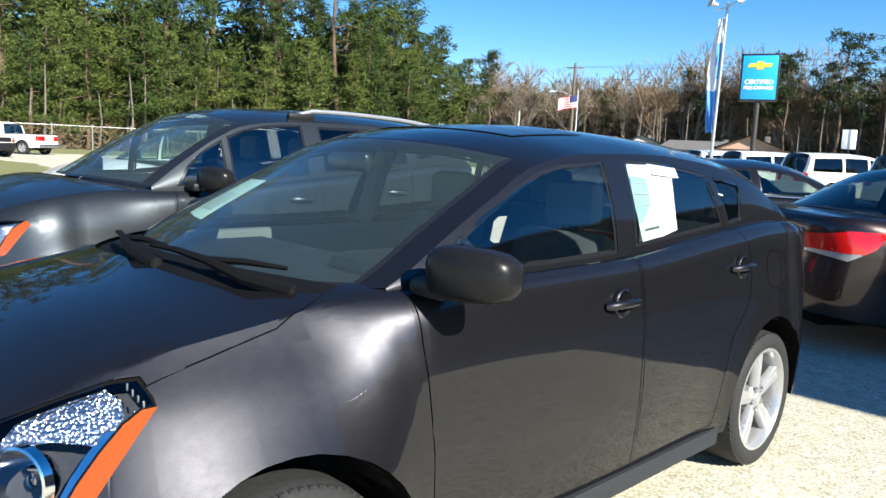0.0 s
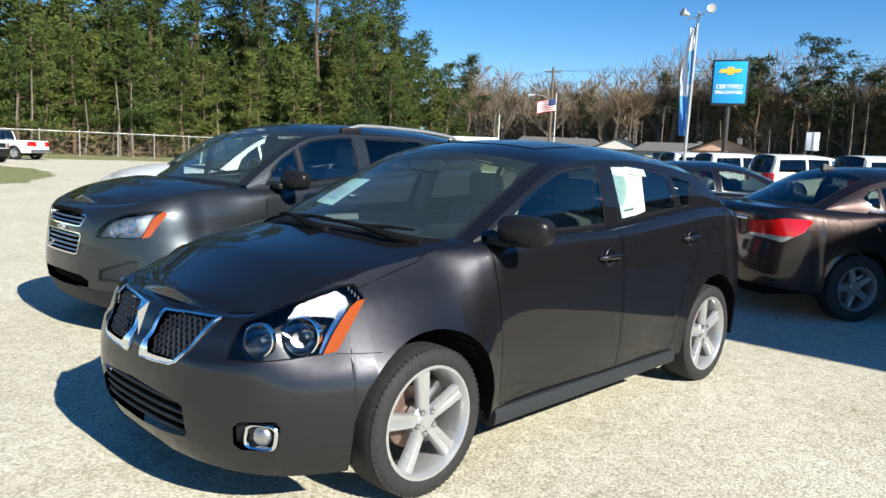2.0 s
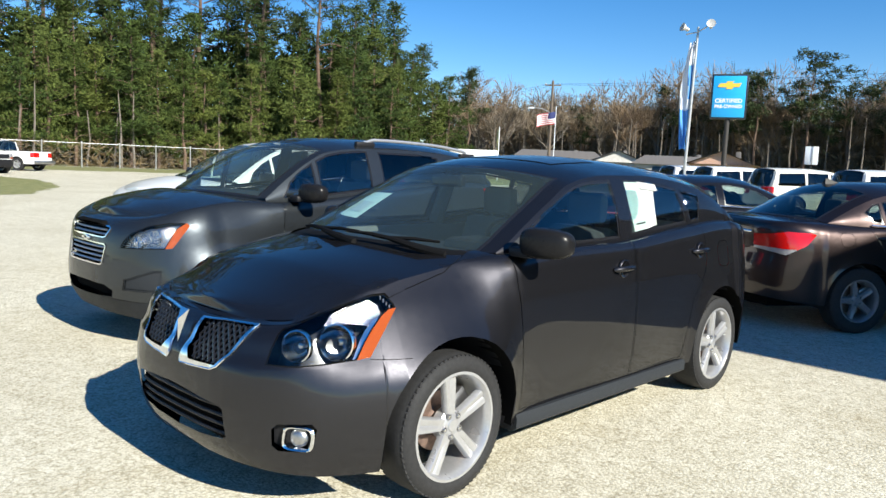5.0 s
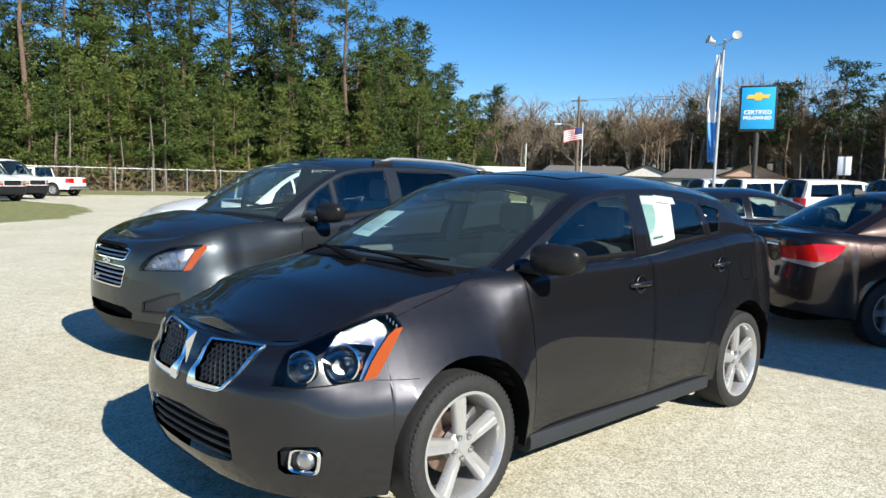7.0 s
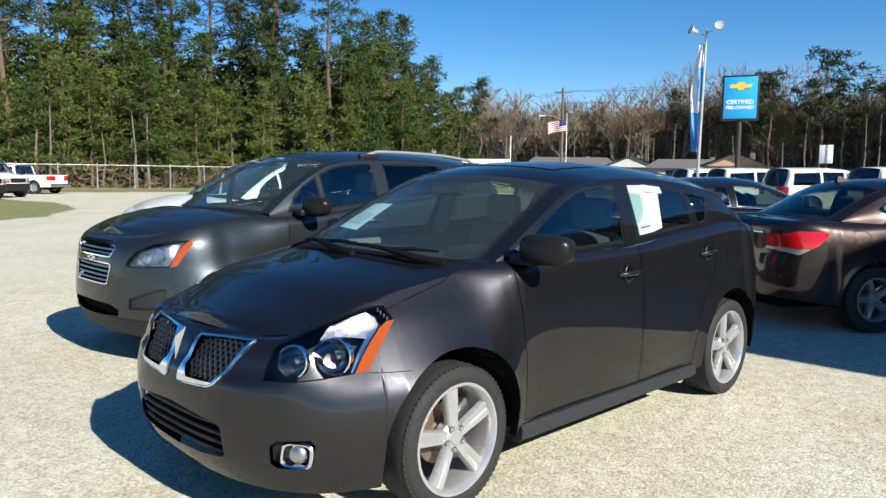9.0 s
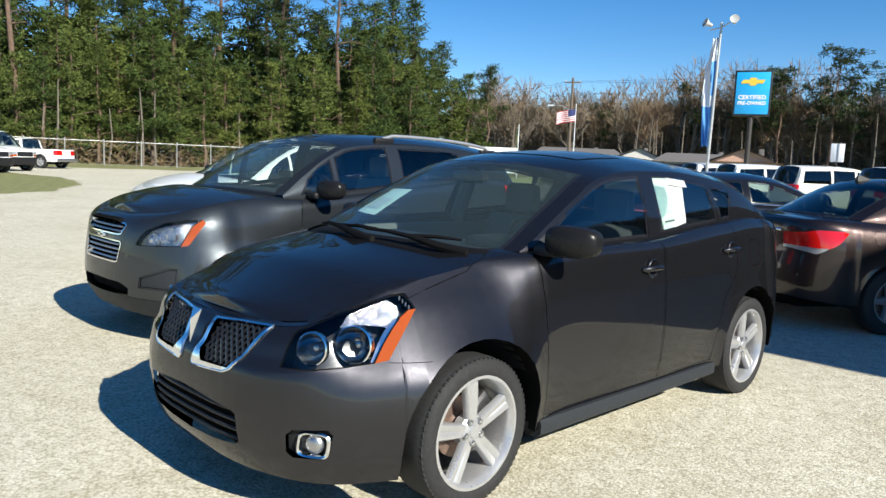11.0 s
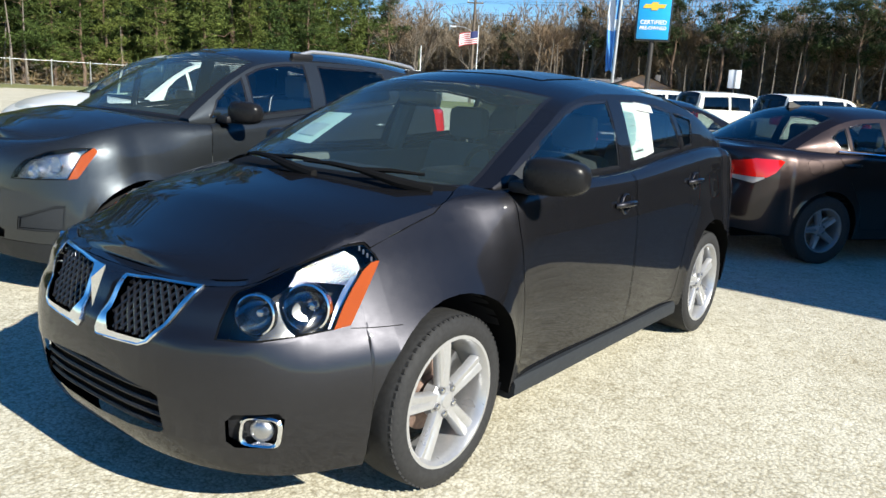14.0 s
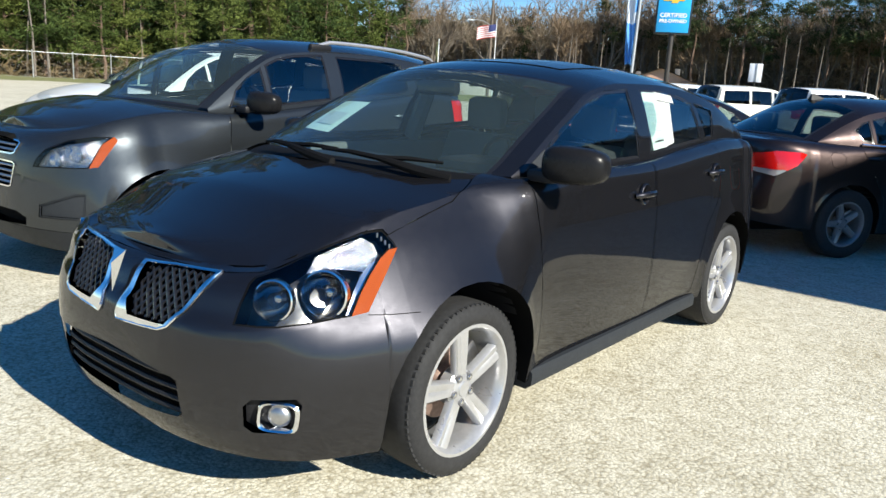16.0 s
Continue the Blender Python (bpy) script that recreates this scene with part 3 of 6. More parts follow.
def bowl(r, depth, at, aim, tilt=None):
    bm = lathe([(r * 1.04, 0.0), (r, 0.004), (r * 0.93, -depth * 0.3), (r * 0.7, -depth * 0.75), (r * 0.35, -depth), (0.0, -depth * 1.02)], 28, "z")
    bmesh.ops.delete(bm, geom=[f for f in bm.faces if len(f.verts) > 4], context="FACES_ONLY")
    add(bm, lathe([(0.0, -depth * 0.35), (r * 0.2, -depth * 0.4), (r * 0.22, -depth * 0.9)], 16, "z"))
    q = Vector((0, 0, 1)).rotation_difference(Vector(aim).normalized())
    bmesh.ops.transform(bm, matrix=Matrix.Translation(at) @ q.to_matrix().to_4x4(), verts=bm.verts)
    return bm


def mirror_mesh(at, size, sgn=1):
    """A door mirror's housing on a short foot."""
    bm = bmesh.new()
    bmesh.ops.create_cube(bm, size=1)
    bmesh.ops.subdivide_edges(bm, edges=bm.edges[:], cuts=5, use_grid_fill=True)
    sx, sy, sz = size
    for v in bm.verts:
        x, y, z = (c * 2 for c in v.co)
        k = (abs(x) ** 3.2 + abs(y) ** 3.2 + abs(z) ** 3.2) ** (1 / 3.2)
        x, y, z = x / k, y / k, z / k
        taper = 1 - 0.16 * (x + 1) / 2
        v.co = Vector((x * sx / 2, (y * sy / 2 if y > 0 else y * sy / 2 * (1 - 0.15 * abs(x))) + 0.03 * (x + 1), z * sz / 2 * taper))
    bmesh.ops.translate(bm, vec=at, verts=bm.verts)
    return bm


# ---- the charcoal hatchback ----
def vibe():
    car = thing("hatchback_car", "charcoal metallic hatchback with twin chrome-rimmed grilles, parked on pale gravel", "car", pose(0, 0, 0))
    S = dict(yf=-0.87, y1=0.30, w1=0.884, pf=0.63, qf=0.64, long_nose=True, y2=2.86, yr=3.38, w2=0.87, pr=0.5, qr=0.8,
             width=[(0.2, 0.884), (0.35, 0.880), (0.6, 0.878), (1.5, 0.885), (2.2, 0.875), (2.6, 0.866), (2.9, 0.86)],
             sill=[(-0.95, 0.22), (-0.6, 0.19), (-0.3, 0.2), (0.4, 0.235), (1.5, 0.235), (2.3, 0.25), (3.0, 0.26), (3.5, 0.3)],
             top=[(-0.95, 0.77), (-0.75, 0.80), (-0.55, 0.865), (-0.35, 0.925), (0, 0.985), (0.4, 1.045), (1.4, 1.065), (2.2, 1.125), (2.7, 1.15), (3.4, 1.1)],
             round=[(-0.95, 0.05), (-0.7, 0.08), (-0.45, 0.18), (-0.15, 0.28), (0.05, 0.24), (0.25, 0.15), (0.45, 0.075), (0.9, 0.05), (2.2, 0.07), (3.4, 0.06)],
             front=[(0.18, 0.085), (0.26, 0.035), (0.36, 0.010), (0.48, 0.0), (0.58, 0.010), (0.63, 0.024), (0.66, 0.050), (0.72, 0.076), (0.78, 0.105), (0.9, 0.18)],
             side=[(0.18, 0.05), (0.26, 0.03), (0.4, 0.012), (0.6, 0.0), (0.82, 0.002), (0.95, 0.02), (1.05, 0.03), (1.15, 0.045)],
             rear=[(0.2, 0.06), (0.35, 0.01), (0.55, 0.0), (0.7, 0.05), (1.1, 0.10)],
             crown=[(-0.95, 0.01), (-0.7, 0.05), (-0.3, 0.055), (0.1, 0.045), (0.42, 0.035), (3.5, 0.02)],
             lean=[(-0.72, 0), (-0.45, 1), (0.12, 1), (0.44, 0)], lean_depth=[(-0.7, 0.17), (-0.3, 0.175), (0.1, 0.155), (0.45, 0.08)],
             arches=[(0.0, 0.385, 0.335), (2.60, 0.385, 0.335)], flare=0.034, flare_len=0.11, hood_end=0.40, hood_bow=0.30, tumble=0.42,
             green=[(0.10, 1.025, 0.36, 1.05), (0.36, 1.175, 0.585, 1.17), (0.62, 1.315, 0.825, 1.285), (0.88, 1.452, 1.075, 1.385), (1.2, 1.51, 1.42, 1.43), (1.7, 1.535, 1.85, 1.435),
                    (2.3, 1.515, 2.3, 1.405), (2.85, 1.465, 2.60, 1.352), (3.13, 1.42, 2.80, 1.280), (3.30, 1.25, 2.94, 1.19), (3.38, 1.10, 3.04, 1.145)],
             ws=(0, 3), rw=(8, 10), floor=0.2, pillar_cols=2, nc=20, rw_cols=0,
             rings=[0, 0.08, 0.18, 0.3, 0.42, 0.54, 0.60, 0.65, 0.69, 0.72, 0.75, 0.78, 0.81, 0.86, 0.9, 0.94, 0.97, 0.985, 1.0],
             wheel=dict(R=0.322, r=0.237, w=0.215, x=0.775, n=5, wide=(0.029, 0.040), groove=0.008, face=0.74, lift=0.008, turn=0.12))
    sh = shell(S)
    low = sh["low"]
    tree = BVHTree.FromBMesh(low)
    paintm = VIBE_PAINT
    # doors and flap
    d1 = [(0.44, 0.30), (0.43, 0.62), (0.40, 0.88), (0.385, 1.2), (1.445, 1.2), (1.465, 0.8), (1.475, 0.30)]
    d2 = [(1.487, 0.30), (1.477, 0.8), (1.457, 1.2), (2.28, 1.2), (2.37, 1.05), (2.39, 0.92), (2.33, 0.80), (2.20, 0.68), (2.14, 0.5), (2.10, 0.30)]
    front, rear = cut_doors(car, sh, (d1, d2), ("front_door", "rear_door"), paintm)
    flap = carve(low, [(2.56, 0.87), (2.56, 0.99), (2.60, 1.02), (2.70, 1.02), (2.73, 0.99), (2.73, 0.87), (2.69, 0.85), (2.60, 0.85)], (0, 1, 0), where=lambda c: c.x > 0.5)
    part("flap_gap", rim_of(flap, 0.004, 0.004), GAP, car, "dark shut line")
    part("fuel_flap", flap, paintm, car, "painted fuel flap")
    for (doorL, doorR), y, z in ((front, 1.31, 0.925), (rear, 2.27, 0.975)):
        for door, sgn in ((doorL, 1), (doorR, -1)):
            p, nrm = on_skin(tree, h=y, z=z, **SIDE)
            cup = lathe([(0.0, 0.0), (0.020, 0.002), (0.038, 0.008), (0.047, 0.013), (0.051, 0.010), (0.053, 0.0)], 28, "x")
            bmesh.ops.translate(cup, vec=(p.x + 0.001, y + 0.012, z - 0.002), verts=cup.verts)
            bar = tube([(p.x + 0.004, y - 0.085, z - 0.004), (p.x + 0.022, y - 0.07, z), (p.x + 0.034, y - 0.02, z + 0.002), (p.x + 0.034, y + 0.05, z + 0.002), (p.x + 0.024, y + 0.09, z), (p.x + 0.004, y + 0.10, z)], [0.012, 0.015, 0.016, 0.016, 0.015, 0.012], 10)
            if sgn < 0:
                cup, bar = mirrored(cup), mirrored(bar)
            part("handle_cup", cup, paintm, door, "hollow handle recess")
            part("door_handle", bar, paintm, door, "painted door handle")
    # twin grilles
    nos = [(0.078, 0.758), (0.24, 0.770), (0.425, 0.778), (0.412, 0.738), (0.362, 0.652), (0.322, 0.604), (0.285, 0.588), (0.058, 0.572), (0.048, 0.590)]
    g = carve(low, nos, (1, 0, 0), where=lambda c: c.y < -0.4)
    gtree = BVHTree.FromBMesh(g)
    mesh_area = carve(g, [(0.100, 0.753), (0.24, 0.765), (0.413, 0.771), (0.354, 0.657), (0.311, 0.607), (0.122, 0.599), (0.088, 0.640)], (1, 0, 0))
    ring, g = g, mesh_area
    shift(ring, 0.008)
    co = np.array([tuple(v.co) for v in g.verts])
    fit_ = np.linalg.lstsq(np.c_[np.ones(len(co)), co[:, 0], co[:, 2], co[:, 0] ** 2], co[:, 1], rcond=None)[0]

    def face_y(x, z):
        return float(fit_ @ (1, x, z, x * x))
    lattice = bmesh.new()
    for k in range(-14, 20):
        for sl in (1, -1):
            run = []
            for j in range(60):
                x = 0.03 + j * 0.0072
                z = 0.69 + sl * (x - 0.24) * 1.05 + k * 0.038
                if inside([(0.098, 0.752), (0.24, 0.764), (0.411, 0.770), (0.352, 0.656), (0.309, 0.606), (0.122, 0.598), (0.086, 0.640)], (x, z)):
                    run.append((x, z))
            if len(run) > 2:
                pts = run[::5] + run[-1:]
                tube([Vector((x, face_y(x, z) + 0.014, z)) for x, z in pts], 0.0056, 6, lattice)
    shift(g, -0.05)
    pair("grille_back", g, GAP, car, "black grille opening")
    pair("grille_mesh", lattice, GLOSSBLACK, car, "black diamond mesh")
    pair("grille_surround", ring, CHROME, car, "chrome grille surround")
    loop = nos + nos[:1]
    fine = [(p[0] + (q[0] - p[0]) * k / 4, p[1] + (q[1] - p[1]) * k / 4) for p, q in zip(loop, loop[1:]) for k in range(4)]
    fine.append(loop[0])
    pair("grille_rim", tube([on_skin(gtree, (0, 0, 0), (0, -1, 0), (1, 0, 0), 0.24 + (x - 0.24) * 0.985, 0.69 + (z - 0.69) * 0.985, 0.004)[0] for x, z in fine], 0.0055, 6), CHROME, car, "raised chrome rim")
    # pointed emblem between the grilles
    em = bmesh.new()
    vs = [em.verts.new(v) for v in ((-0.036, -0.812, 0.79), (0.036, -0.812, 0.79), (0.0, -0.846, 0.645), (0.0, -0.845, 0.745))]
    for f in ((0, 3, 1), (0, 2, 3), (3, 2, 1)):
        em.faces.new([vs[i] for i in f])
    part("emblem", em, CHROME, car, "chrome arrowhead badge", 0)
    # headlamps
    o, nn, aa = (0.66, -0.62, 0), Vector((0.76, -0.64, 0)).normalized(), Vector((0.64, 0.76, 0)).normalized()
    nn = Vector((aa.y, -aa.x, 0))
    lamp = [(-0.182, 0.645), (-0.165, 0.700), (-0.137, 0.764), (-0.118, 0.782), (-0.037, 0.811), (0.031, 0.836), (0.135, 0.872), (0.227, 0.900), (0.280, 0.903), (0.316, 0.868), (0.328, 0.848), (0.228, 0.672), (0.172, 0.662), (0.066, 0.651), (-0.05, 0.644)]
    lens = carve(low, lamp, aa, o, where=lambda c: c.y < -0.15 and c.x > 0.2 and c.z > 0.5)
    ltree = BVHTree.FromBMesh(lens)
    amber = carve(lens, [(0.330, 0.850), (0.228, 0.670), (0.174, 0.660), (0.205, 0.725), (0.236, 0.776), (0.270, 0.822), (0.300, 0.846)], aa, o)
    tmp = lens.copy()
    drl = carve(tmp, [(0.040, 0.795), (0.065, 0.838), (0.135, 0.864), (0.215, 0.890), (0.255, 0.868), (0.268, 0.836), (0.232, 0.788), (0.14, 0.800)], aa, o)
    tmp.free()
    shift(drl, -0.018)
    strip = carve(lens.copy(), [(0.172, 0.668), (0.205, 0.735), (0.262, 0.822), (0.235, 0.812), (0.205, 0.775), (0.185, 0.735), (0.160, 0.668)], aa, o)
    shift(strip, -0.016)
    back = lens.copy()
    shift(back, -0.085)
    ring = rim_of(lens, 0.006, 0.002)
    lamps = []
    for sgn in (1, -1):
        unit = new("headlight")
        unit.parent = car
        unit["label"] = "clear headlight with round reflectors and amber corner"
        for bm, nm, mt, lb in ((back, "housing", LAMPBACK, "dark lamp housing"), (lens, "lens", LENS, "clear lamp lens"), (amber, "reflector", AMBER, "amber corner reflector"), (ring, "seal", GAP, "")):
            part(nm, mirrored(bm) if sgn < 0 else bm.copy(), mt, unit, lb)
        aim = Vector((0.45, -0.9, 0.12))
        for h, z, r in ((-0.062, 0.722, 0.060), (0.098, 0.732, 0.072)):
            p, _ = on_skin(ltree, o, nn, aa, h, z, -0.020)
            b = bowl(r, 0.075, p, aim)
            part("reflector_bowl", mirrored(b) if sgn < 0 else b, BOWL, unit, "round chrome reflector")
            hoop = lathe([(r * 0.97, 0.0), (r * 1.0, 0.010), (r * 1.08, 0.008), (r * 1.12, -0.012)], 32, "z", caps=False)
            bmesh.ops.transform(hoop, matrix=Matrix.Translation(p) @ Vector((0, 0, 1)).rotation_difference(aim.normalized()).to_matrix().to_4x4(), verts=hoop.verts)
            part("reflector_ring", mirrored(hoop) if sgn < 0 else hoop, LAMPCHROME, unit, "bright ring")
        part("upper_reflector", mirrored(drl) if sgn < 0 else drl.copy(), FACET, unit, "faceted bright reflector")
        part("side_reflector", mirrored(strip) if sgn < 0 else strip.copy(), LAMPCHROME, unit, "bright chrome strip")
        for j in range(4):
            p, q = on_skin(tree, o, nn, aa, 0.262 + 0.013 * j, 0.888 - 0.011 * j, 0.0)
            rib = box(0.006, 0.004, 0.016, p, 0.001)
            part("rib", mirrored(rib) if sgn < 0 else rib, STEEL, unit)
    for bm in (back, lens, amber, ring, drl, strip):
        bm.free()
    # lower grille and fog lamps
    lg = carve(low, [(-0.01, 0.475), (0.20, 0.465), (0.34, 0.452), (0.37, 0.44), (0.375, 0.325), (0.35, 0.31), (0.2, 0.295), (-0.01, 0.285)], (1, 0, 0), where=lambda c: c.y < -0.4)
    lt = BVHTree.FromBMesh(lg)
    shift(lg, -0.045)
    for z in (0.325, 0.365, 0.405, 0.445):
        bar = bmesh.new()
        pts = [on_skin(lt, (0, 0, 0), (0, -1, 0), (1, 0, 0), x, z, -0.018)[0] for x in (0.0, 0.1, 0.2, 0.27, 0.32, 0.365)]
        tube([Vector((-p.x, p.y, p.z)) for p in pts[:0:-1]] + pts, 0.009, 6, bar)
        part("grille_bar", bar, PLASTIC, car, "black intake bar")
    # added black plate closes the intake, in place of shade in its depth
    part("duct", box(0.50, 0.02, 0.15, (0, -0.755, 0.385), 0.003), GAP, car, "black plate added behind the intake as its shaded depth")
    part("lower_grille", both(lg), GAP, car, "black lower air intake")
    fo = Vector((0.66, -0.62, 0))
    fp = [(-0.150, 0.395), (-0.125, 0.420), (0.008, 0.424), (0.028, 0.402), (0.018, 0.326), (-0.004, 0.306), (-0.122, 0.306), (-0.148, 0.326)]
    fog = carve(low, fp, aa, fo, where=lambda c: c.y < -0.3 and c.x > 0.3)
    ft = BVHTree.FromBMesh(fog)
    shift(fog, -0.03)
    pf, pn = on_skin(ft, fo, nn, aa, -0.045, 0.36, -0.012)
    for sgn in (1, -1):
        unit = new("fog_light")
        unit.parent = car
        unit["label"] = "round fog light in a chrome bezel"
        bez = lathe([(0.058, -0.012), (0.061, 0.004), (0.056, 0.010), (0.049, 0.006), (0.045, -0.016)], 32, "z")
        bmesh.ops.delete(bez, geom=[f for f in bez.faces if len(f.verts) > 4], context="FACES_ONLY")
        for v in bez.verts:   # a rounded box, wider than high
            k = (abs(v.co.x / 0.06) ** 4 + abs(v.co.y / 0.06) ** 4) ** 0.25 / max(1e-6, math.hypot(v.co.x, v.co.y) / 0.06)
            v.co.x, v.co.y = v.co.x / k * 1.12 + 0.10 * v.co.y, v.co.y / k * 0.84
        cover = lathe([(0.0, 0.006), (0.02, 0.004), (0.034, -0.004), (0.038, -0.014)], 24, "z")
        q = Matrix.Translation(pf + pn * 0.006) @ Matrix(((0.85, 0, 0.527), (0.527, 0, -0.85), (0, 1, 0))).to_4x4()
        for b in (bez, cover):
            bmesh.ops.transform(b, matrix=q, verts=b.verts)
        for bm, nm, mt, lb in ((fog, "recess", PLASTIC, "black recess"), (bez, "bezel", CHROME, "chrome bezel"), (cover, "lamp_glass", STEEL, "grey lamp glass")):
            part(nm, mirrored(bm) if sgn < 0 else bm.copy(), mt, unit, lb)
    # bumper seam
    ft2 = BVHTree.FromBMesh(low)
    pair("bumper_seam", seam(ft2, [(0.228, 0.664), (0.30, 0.661), (0.40, 0.660)], o, nn, aa, 0.002, -0.0005), GAP, car, "dark bumper seam")
    # hood: cut out along the shut lines, from the grilles past the lamps to the windshield's corners
    lid = [(-0.02, -0.742), (0.10, -0.742), (0.25, -0.733), (0.40, -0.716), (0.47, -0.690), (0.545, -0.655), (0.590, -0.580), (0.640, -0.490), (0.680, -0.395), (0.697, -0.27),
           (0.708, -0.12), (0.714, 0.05), (0.702, 0.13), (0.680, 0.195)]
    rear = [(0.664, 0.228), (0.60, 0.150), (0.52, 0.085), (0.42, 0.035), (0.32, 0.008), (0.16, -0.008), (-0.02, -0.008)]
    on_top = lambda c: c.z > 0.74 and c.y < 0.46
    hood = carve(sh["hood"], lid + rear, (1, 0, 0), up=(0, 1, 0))
    add(hood, carve(low, lid + rear, (1, 0, 0), up=(0, 1, 0), where=on_top))
    bmesh.ops.remove_doubles(hood, verts=hood.verts, dist=4e-4)
    tray = rear[::-1] + [(0.655, 0.27), (0.650, 0.46), (-0.02, 0.46)]
    cowl = carve(sh["hood"], tray, (1, 0, 0), up=(0, 1, 0))
    add(cowl, carve(low, tray, (1, 0, 0), up=(0, 1, 0), where=on_top))
    shift(cowl, -0.012)
    wing = sh["hood"]
    # tail lamps
    tl = carve(low, [(3.12, 0.74), (3.06, 0.92), (3.02, 1.12), (3.5, 1.16), (3.5, 0.80), (3.2, 0.72)], (0, 1, 0), where=lambda c: c.x > 0.42)
    clear = carve(tl, [(2.9, 0.93), (2.9, 1.3), (3.6, 1.3), (3.6, 0.93)], (0, 1, 0))
    pair("clear_lamp", shift(clear, 0.003), FACET, car, "clear upper tail lamp")
    pair("tail_light", tl, REDLENS, car, "red tail light")
    # skirt in satin grey along the sill
    sk = bmesh.new()
    rows = []
    for k in range(15):
        y = 0.42 + (2.14 - 0.42) * k / 14
        x = 0.875
        rows.append([sk.verts.new((x + dx, y, z)) for dx, z in ((-0.05, 0.285), (-0.002, 0.28), (0.008, 0.262), (0.006, 0.215), (-0.02, 0.195), (-0.12, 0.195))])
    for a, b in zip(rows, rows[1:]):
        for k in range(5):
            sk.faces.new((a[k], b[k], b[k + 1], a[k + 1]))
    sk.faces.new(rows[0])
    sk.faces.new(rows[-1][::-1])
    bmesh.ops.recalc_face_normals(sk, faces=sk.faces)
    pair("side_skirt", sk, TRIM, car, "satin grey side skirt")
    # bumper cover apart from the wings
    low.normal_update()
    flow = {tuple(round(c, 4) for c in v.co): v.normal.copy() for v in low.verts}

    def settle(ob):
        """Let the shading run on smoothly across the joint between two panels."""
        out = []
        for v in ob.data.vertices:
            n = flow.get((round(abs(v.co.x), 4), round(v.co.y, 4), round(v.co.z, 4)))
            out.append(v.normal.copy() if n is None else Vector((math.copysign(1, v.co.x) * n.x if abs(v.co.x) > 1e-3 else 0, n.y, n.z)).normalized())
        ob.data.normals_split_custom_set_from_vertices(out)
    bump = pick(low, lambda c: c.y < -0.12 and (c.z < 0.66 or (c.x < 0.53 and c.y < -0.6)))
    # cabin
    wins = [[(0.59, 1.080), (0.60, 1.155), (0.71, 1.212), (0.83, 1.268), (0.95, 1.320), (1.07, 1.364), (1.20, 1.390), (1.455, 1.405), (1.40, 1.082), (1.0, 1.072)],
            [(1.595, 1.405), (1.85, 1.405), (2.10, 1.380), (2.222, 1.360), (2.270, 1.148), (2.2, 1.140), (1.525, 1.095)],
            [(2.275, 1.352), (2.50, 1.322), (2.508, 1.300), (2.450, 1.158), (2.318, 1.148)]]
    sail = carve(sh["side"], [(0.43, 1.068), (0.46, 1.088), (0.582, 1.146), (0.578, 1.070)], (0, 1, 0))
    pair("mirror_sail", shift(sail, 0.003), TRIM, car, "dark grey corner panel before the window")
    cut_windows(car, sh, wins, (GLASS, GLASS, GLASS_DARK))

    add(low, wing)
    settle(part("body", both(low), paintm, car, "charcoal metallic body shell"))
    settle(part("bumper", both(bump), paintm, car, "painted front bumper cover"))
    part("underside", both(sh["lip"]), GAP, car, "black underside")
    hood = both(hood)
    for v in hood.verts:
        if abs(v.co.x) < 2e-3:
            v.co.x = 0
    bmesh.ops.remove_doubles(hood, verts=hood.verts, dist=6e-4)
    part("hood_gap", rim_of(hood, 0.0045, 0.007), GAP, car, "dark hood shut line")
    part("hood", hood, paintm, car, "charcoal metallic hood")
    part("cowl", both(cowl), WIPER, car, "black plastic cowl")
    part("roof", both(sh["roof"]), paintm, car, "charcoal roof and pillars")
    part("cabin_side", both(sh["side"]), paintm, car, "painted window frames")
    wsm = both(sh["windshield"])
    ring = rim_of(wsm, 0.02, 0.001)
    part("windshield_seal", ring, GLOSSBLACK, car, "black windshield border")
    part("windshield", wsm, GLASS_WS, car, "dusty windshield, its teal film coloured as sky haze")
    part("rear_window", both(sh["rear_window"]), GLASS_DARK, car, "dark rear window")
    # tilted glass panel in the roof, with its dark joint
    tops, steps = sh["tops"], sh["steps"]
    panel = bmesh.new()
    rows = [[panel.verts.new(row[k] + Vector((0, 0, 0.003))) for k in range(7, 21)] for row, st in zip(tops, steps) if 3.75 <= st <= 4.85]
    for a, b in zip(rows, rows[1:]):
        for k in range(13):
            panel.faces.new((a[k], b[k], b[k + 1], a[k + 1]))
    panel = both(panel)
    bmesh.ops.recalc_face_normals(panel, faces=panel.faces)
    part("sunroof_joint", rim_of(panel, 0.007, 0.0), GAP, car, "dark sunroof joint")
    part("sunroof", panel, GLOSSBLACK, car, "dark glass sunroof")
    put_wheels(car, S)
    interior(car, [(1.25, (0.36, -0.36), 0.42), (2.1, (0.42, -0.42), 0.44)], 0.3, 0.72, 0.3, 3.1, 0.62, 1.02, CLOTH)
    lining = box(0.05, 1.75, 0.46, (0.775, 1.40, 0.80), 0.02)
    pair("door_lining", lining, DOORCARD, car, "grey inner door lining")
    pull = tube([(0.765, 0.95, 0.93), (0.755, 1.0, 0.935), (0.755, 1.10, 0.935), (0.765, 1.15, 0.93)], 0.012, 8)
    pair("inner_handle", pull, CHROME, car, "chrome inner door handle")
    pillar = tube([(-0.74, 1.46, 1.05), (-0.66, 1.46, 1.25), (-0.60, 1.47, 1.40)], [0.05, 0.05, 0.04], 8)
    part("pillar_lining", pillar, CLOTH, car, "dark pillar lining")
    lookback = box(0.24, 0.05, 0.07, (0.0, 0.80, 1.36), 0.02)
    part("rear_view_mirror", lookback, GLOSSBLACK, car, "black inner mirror")
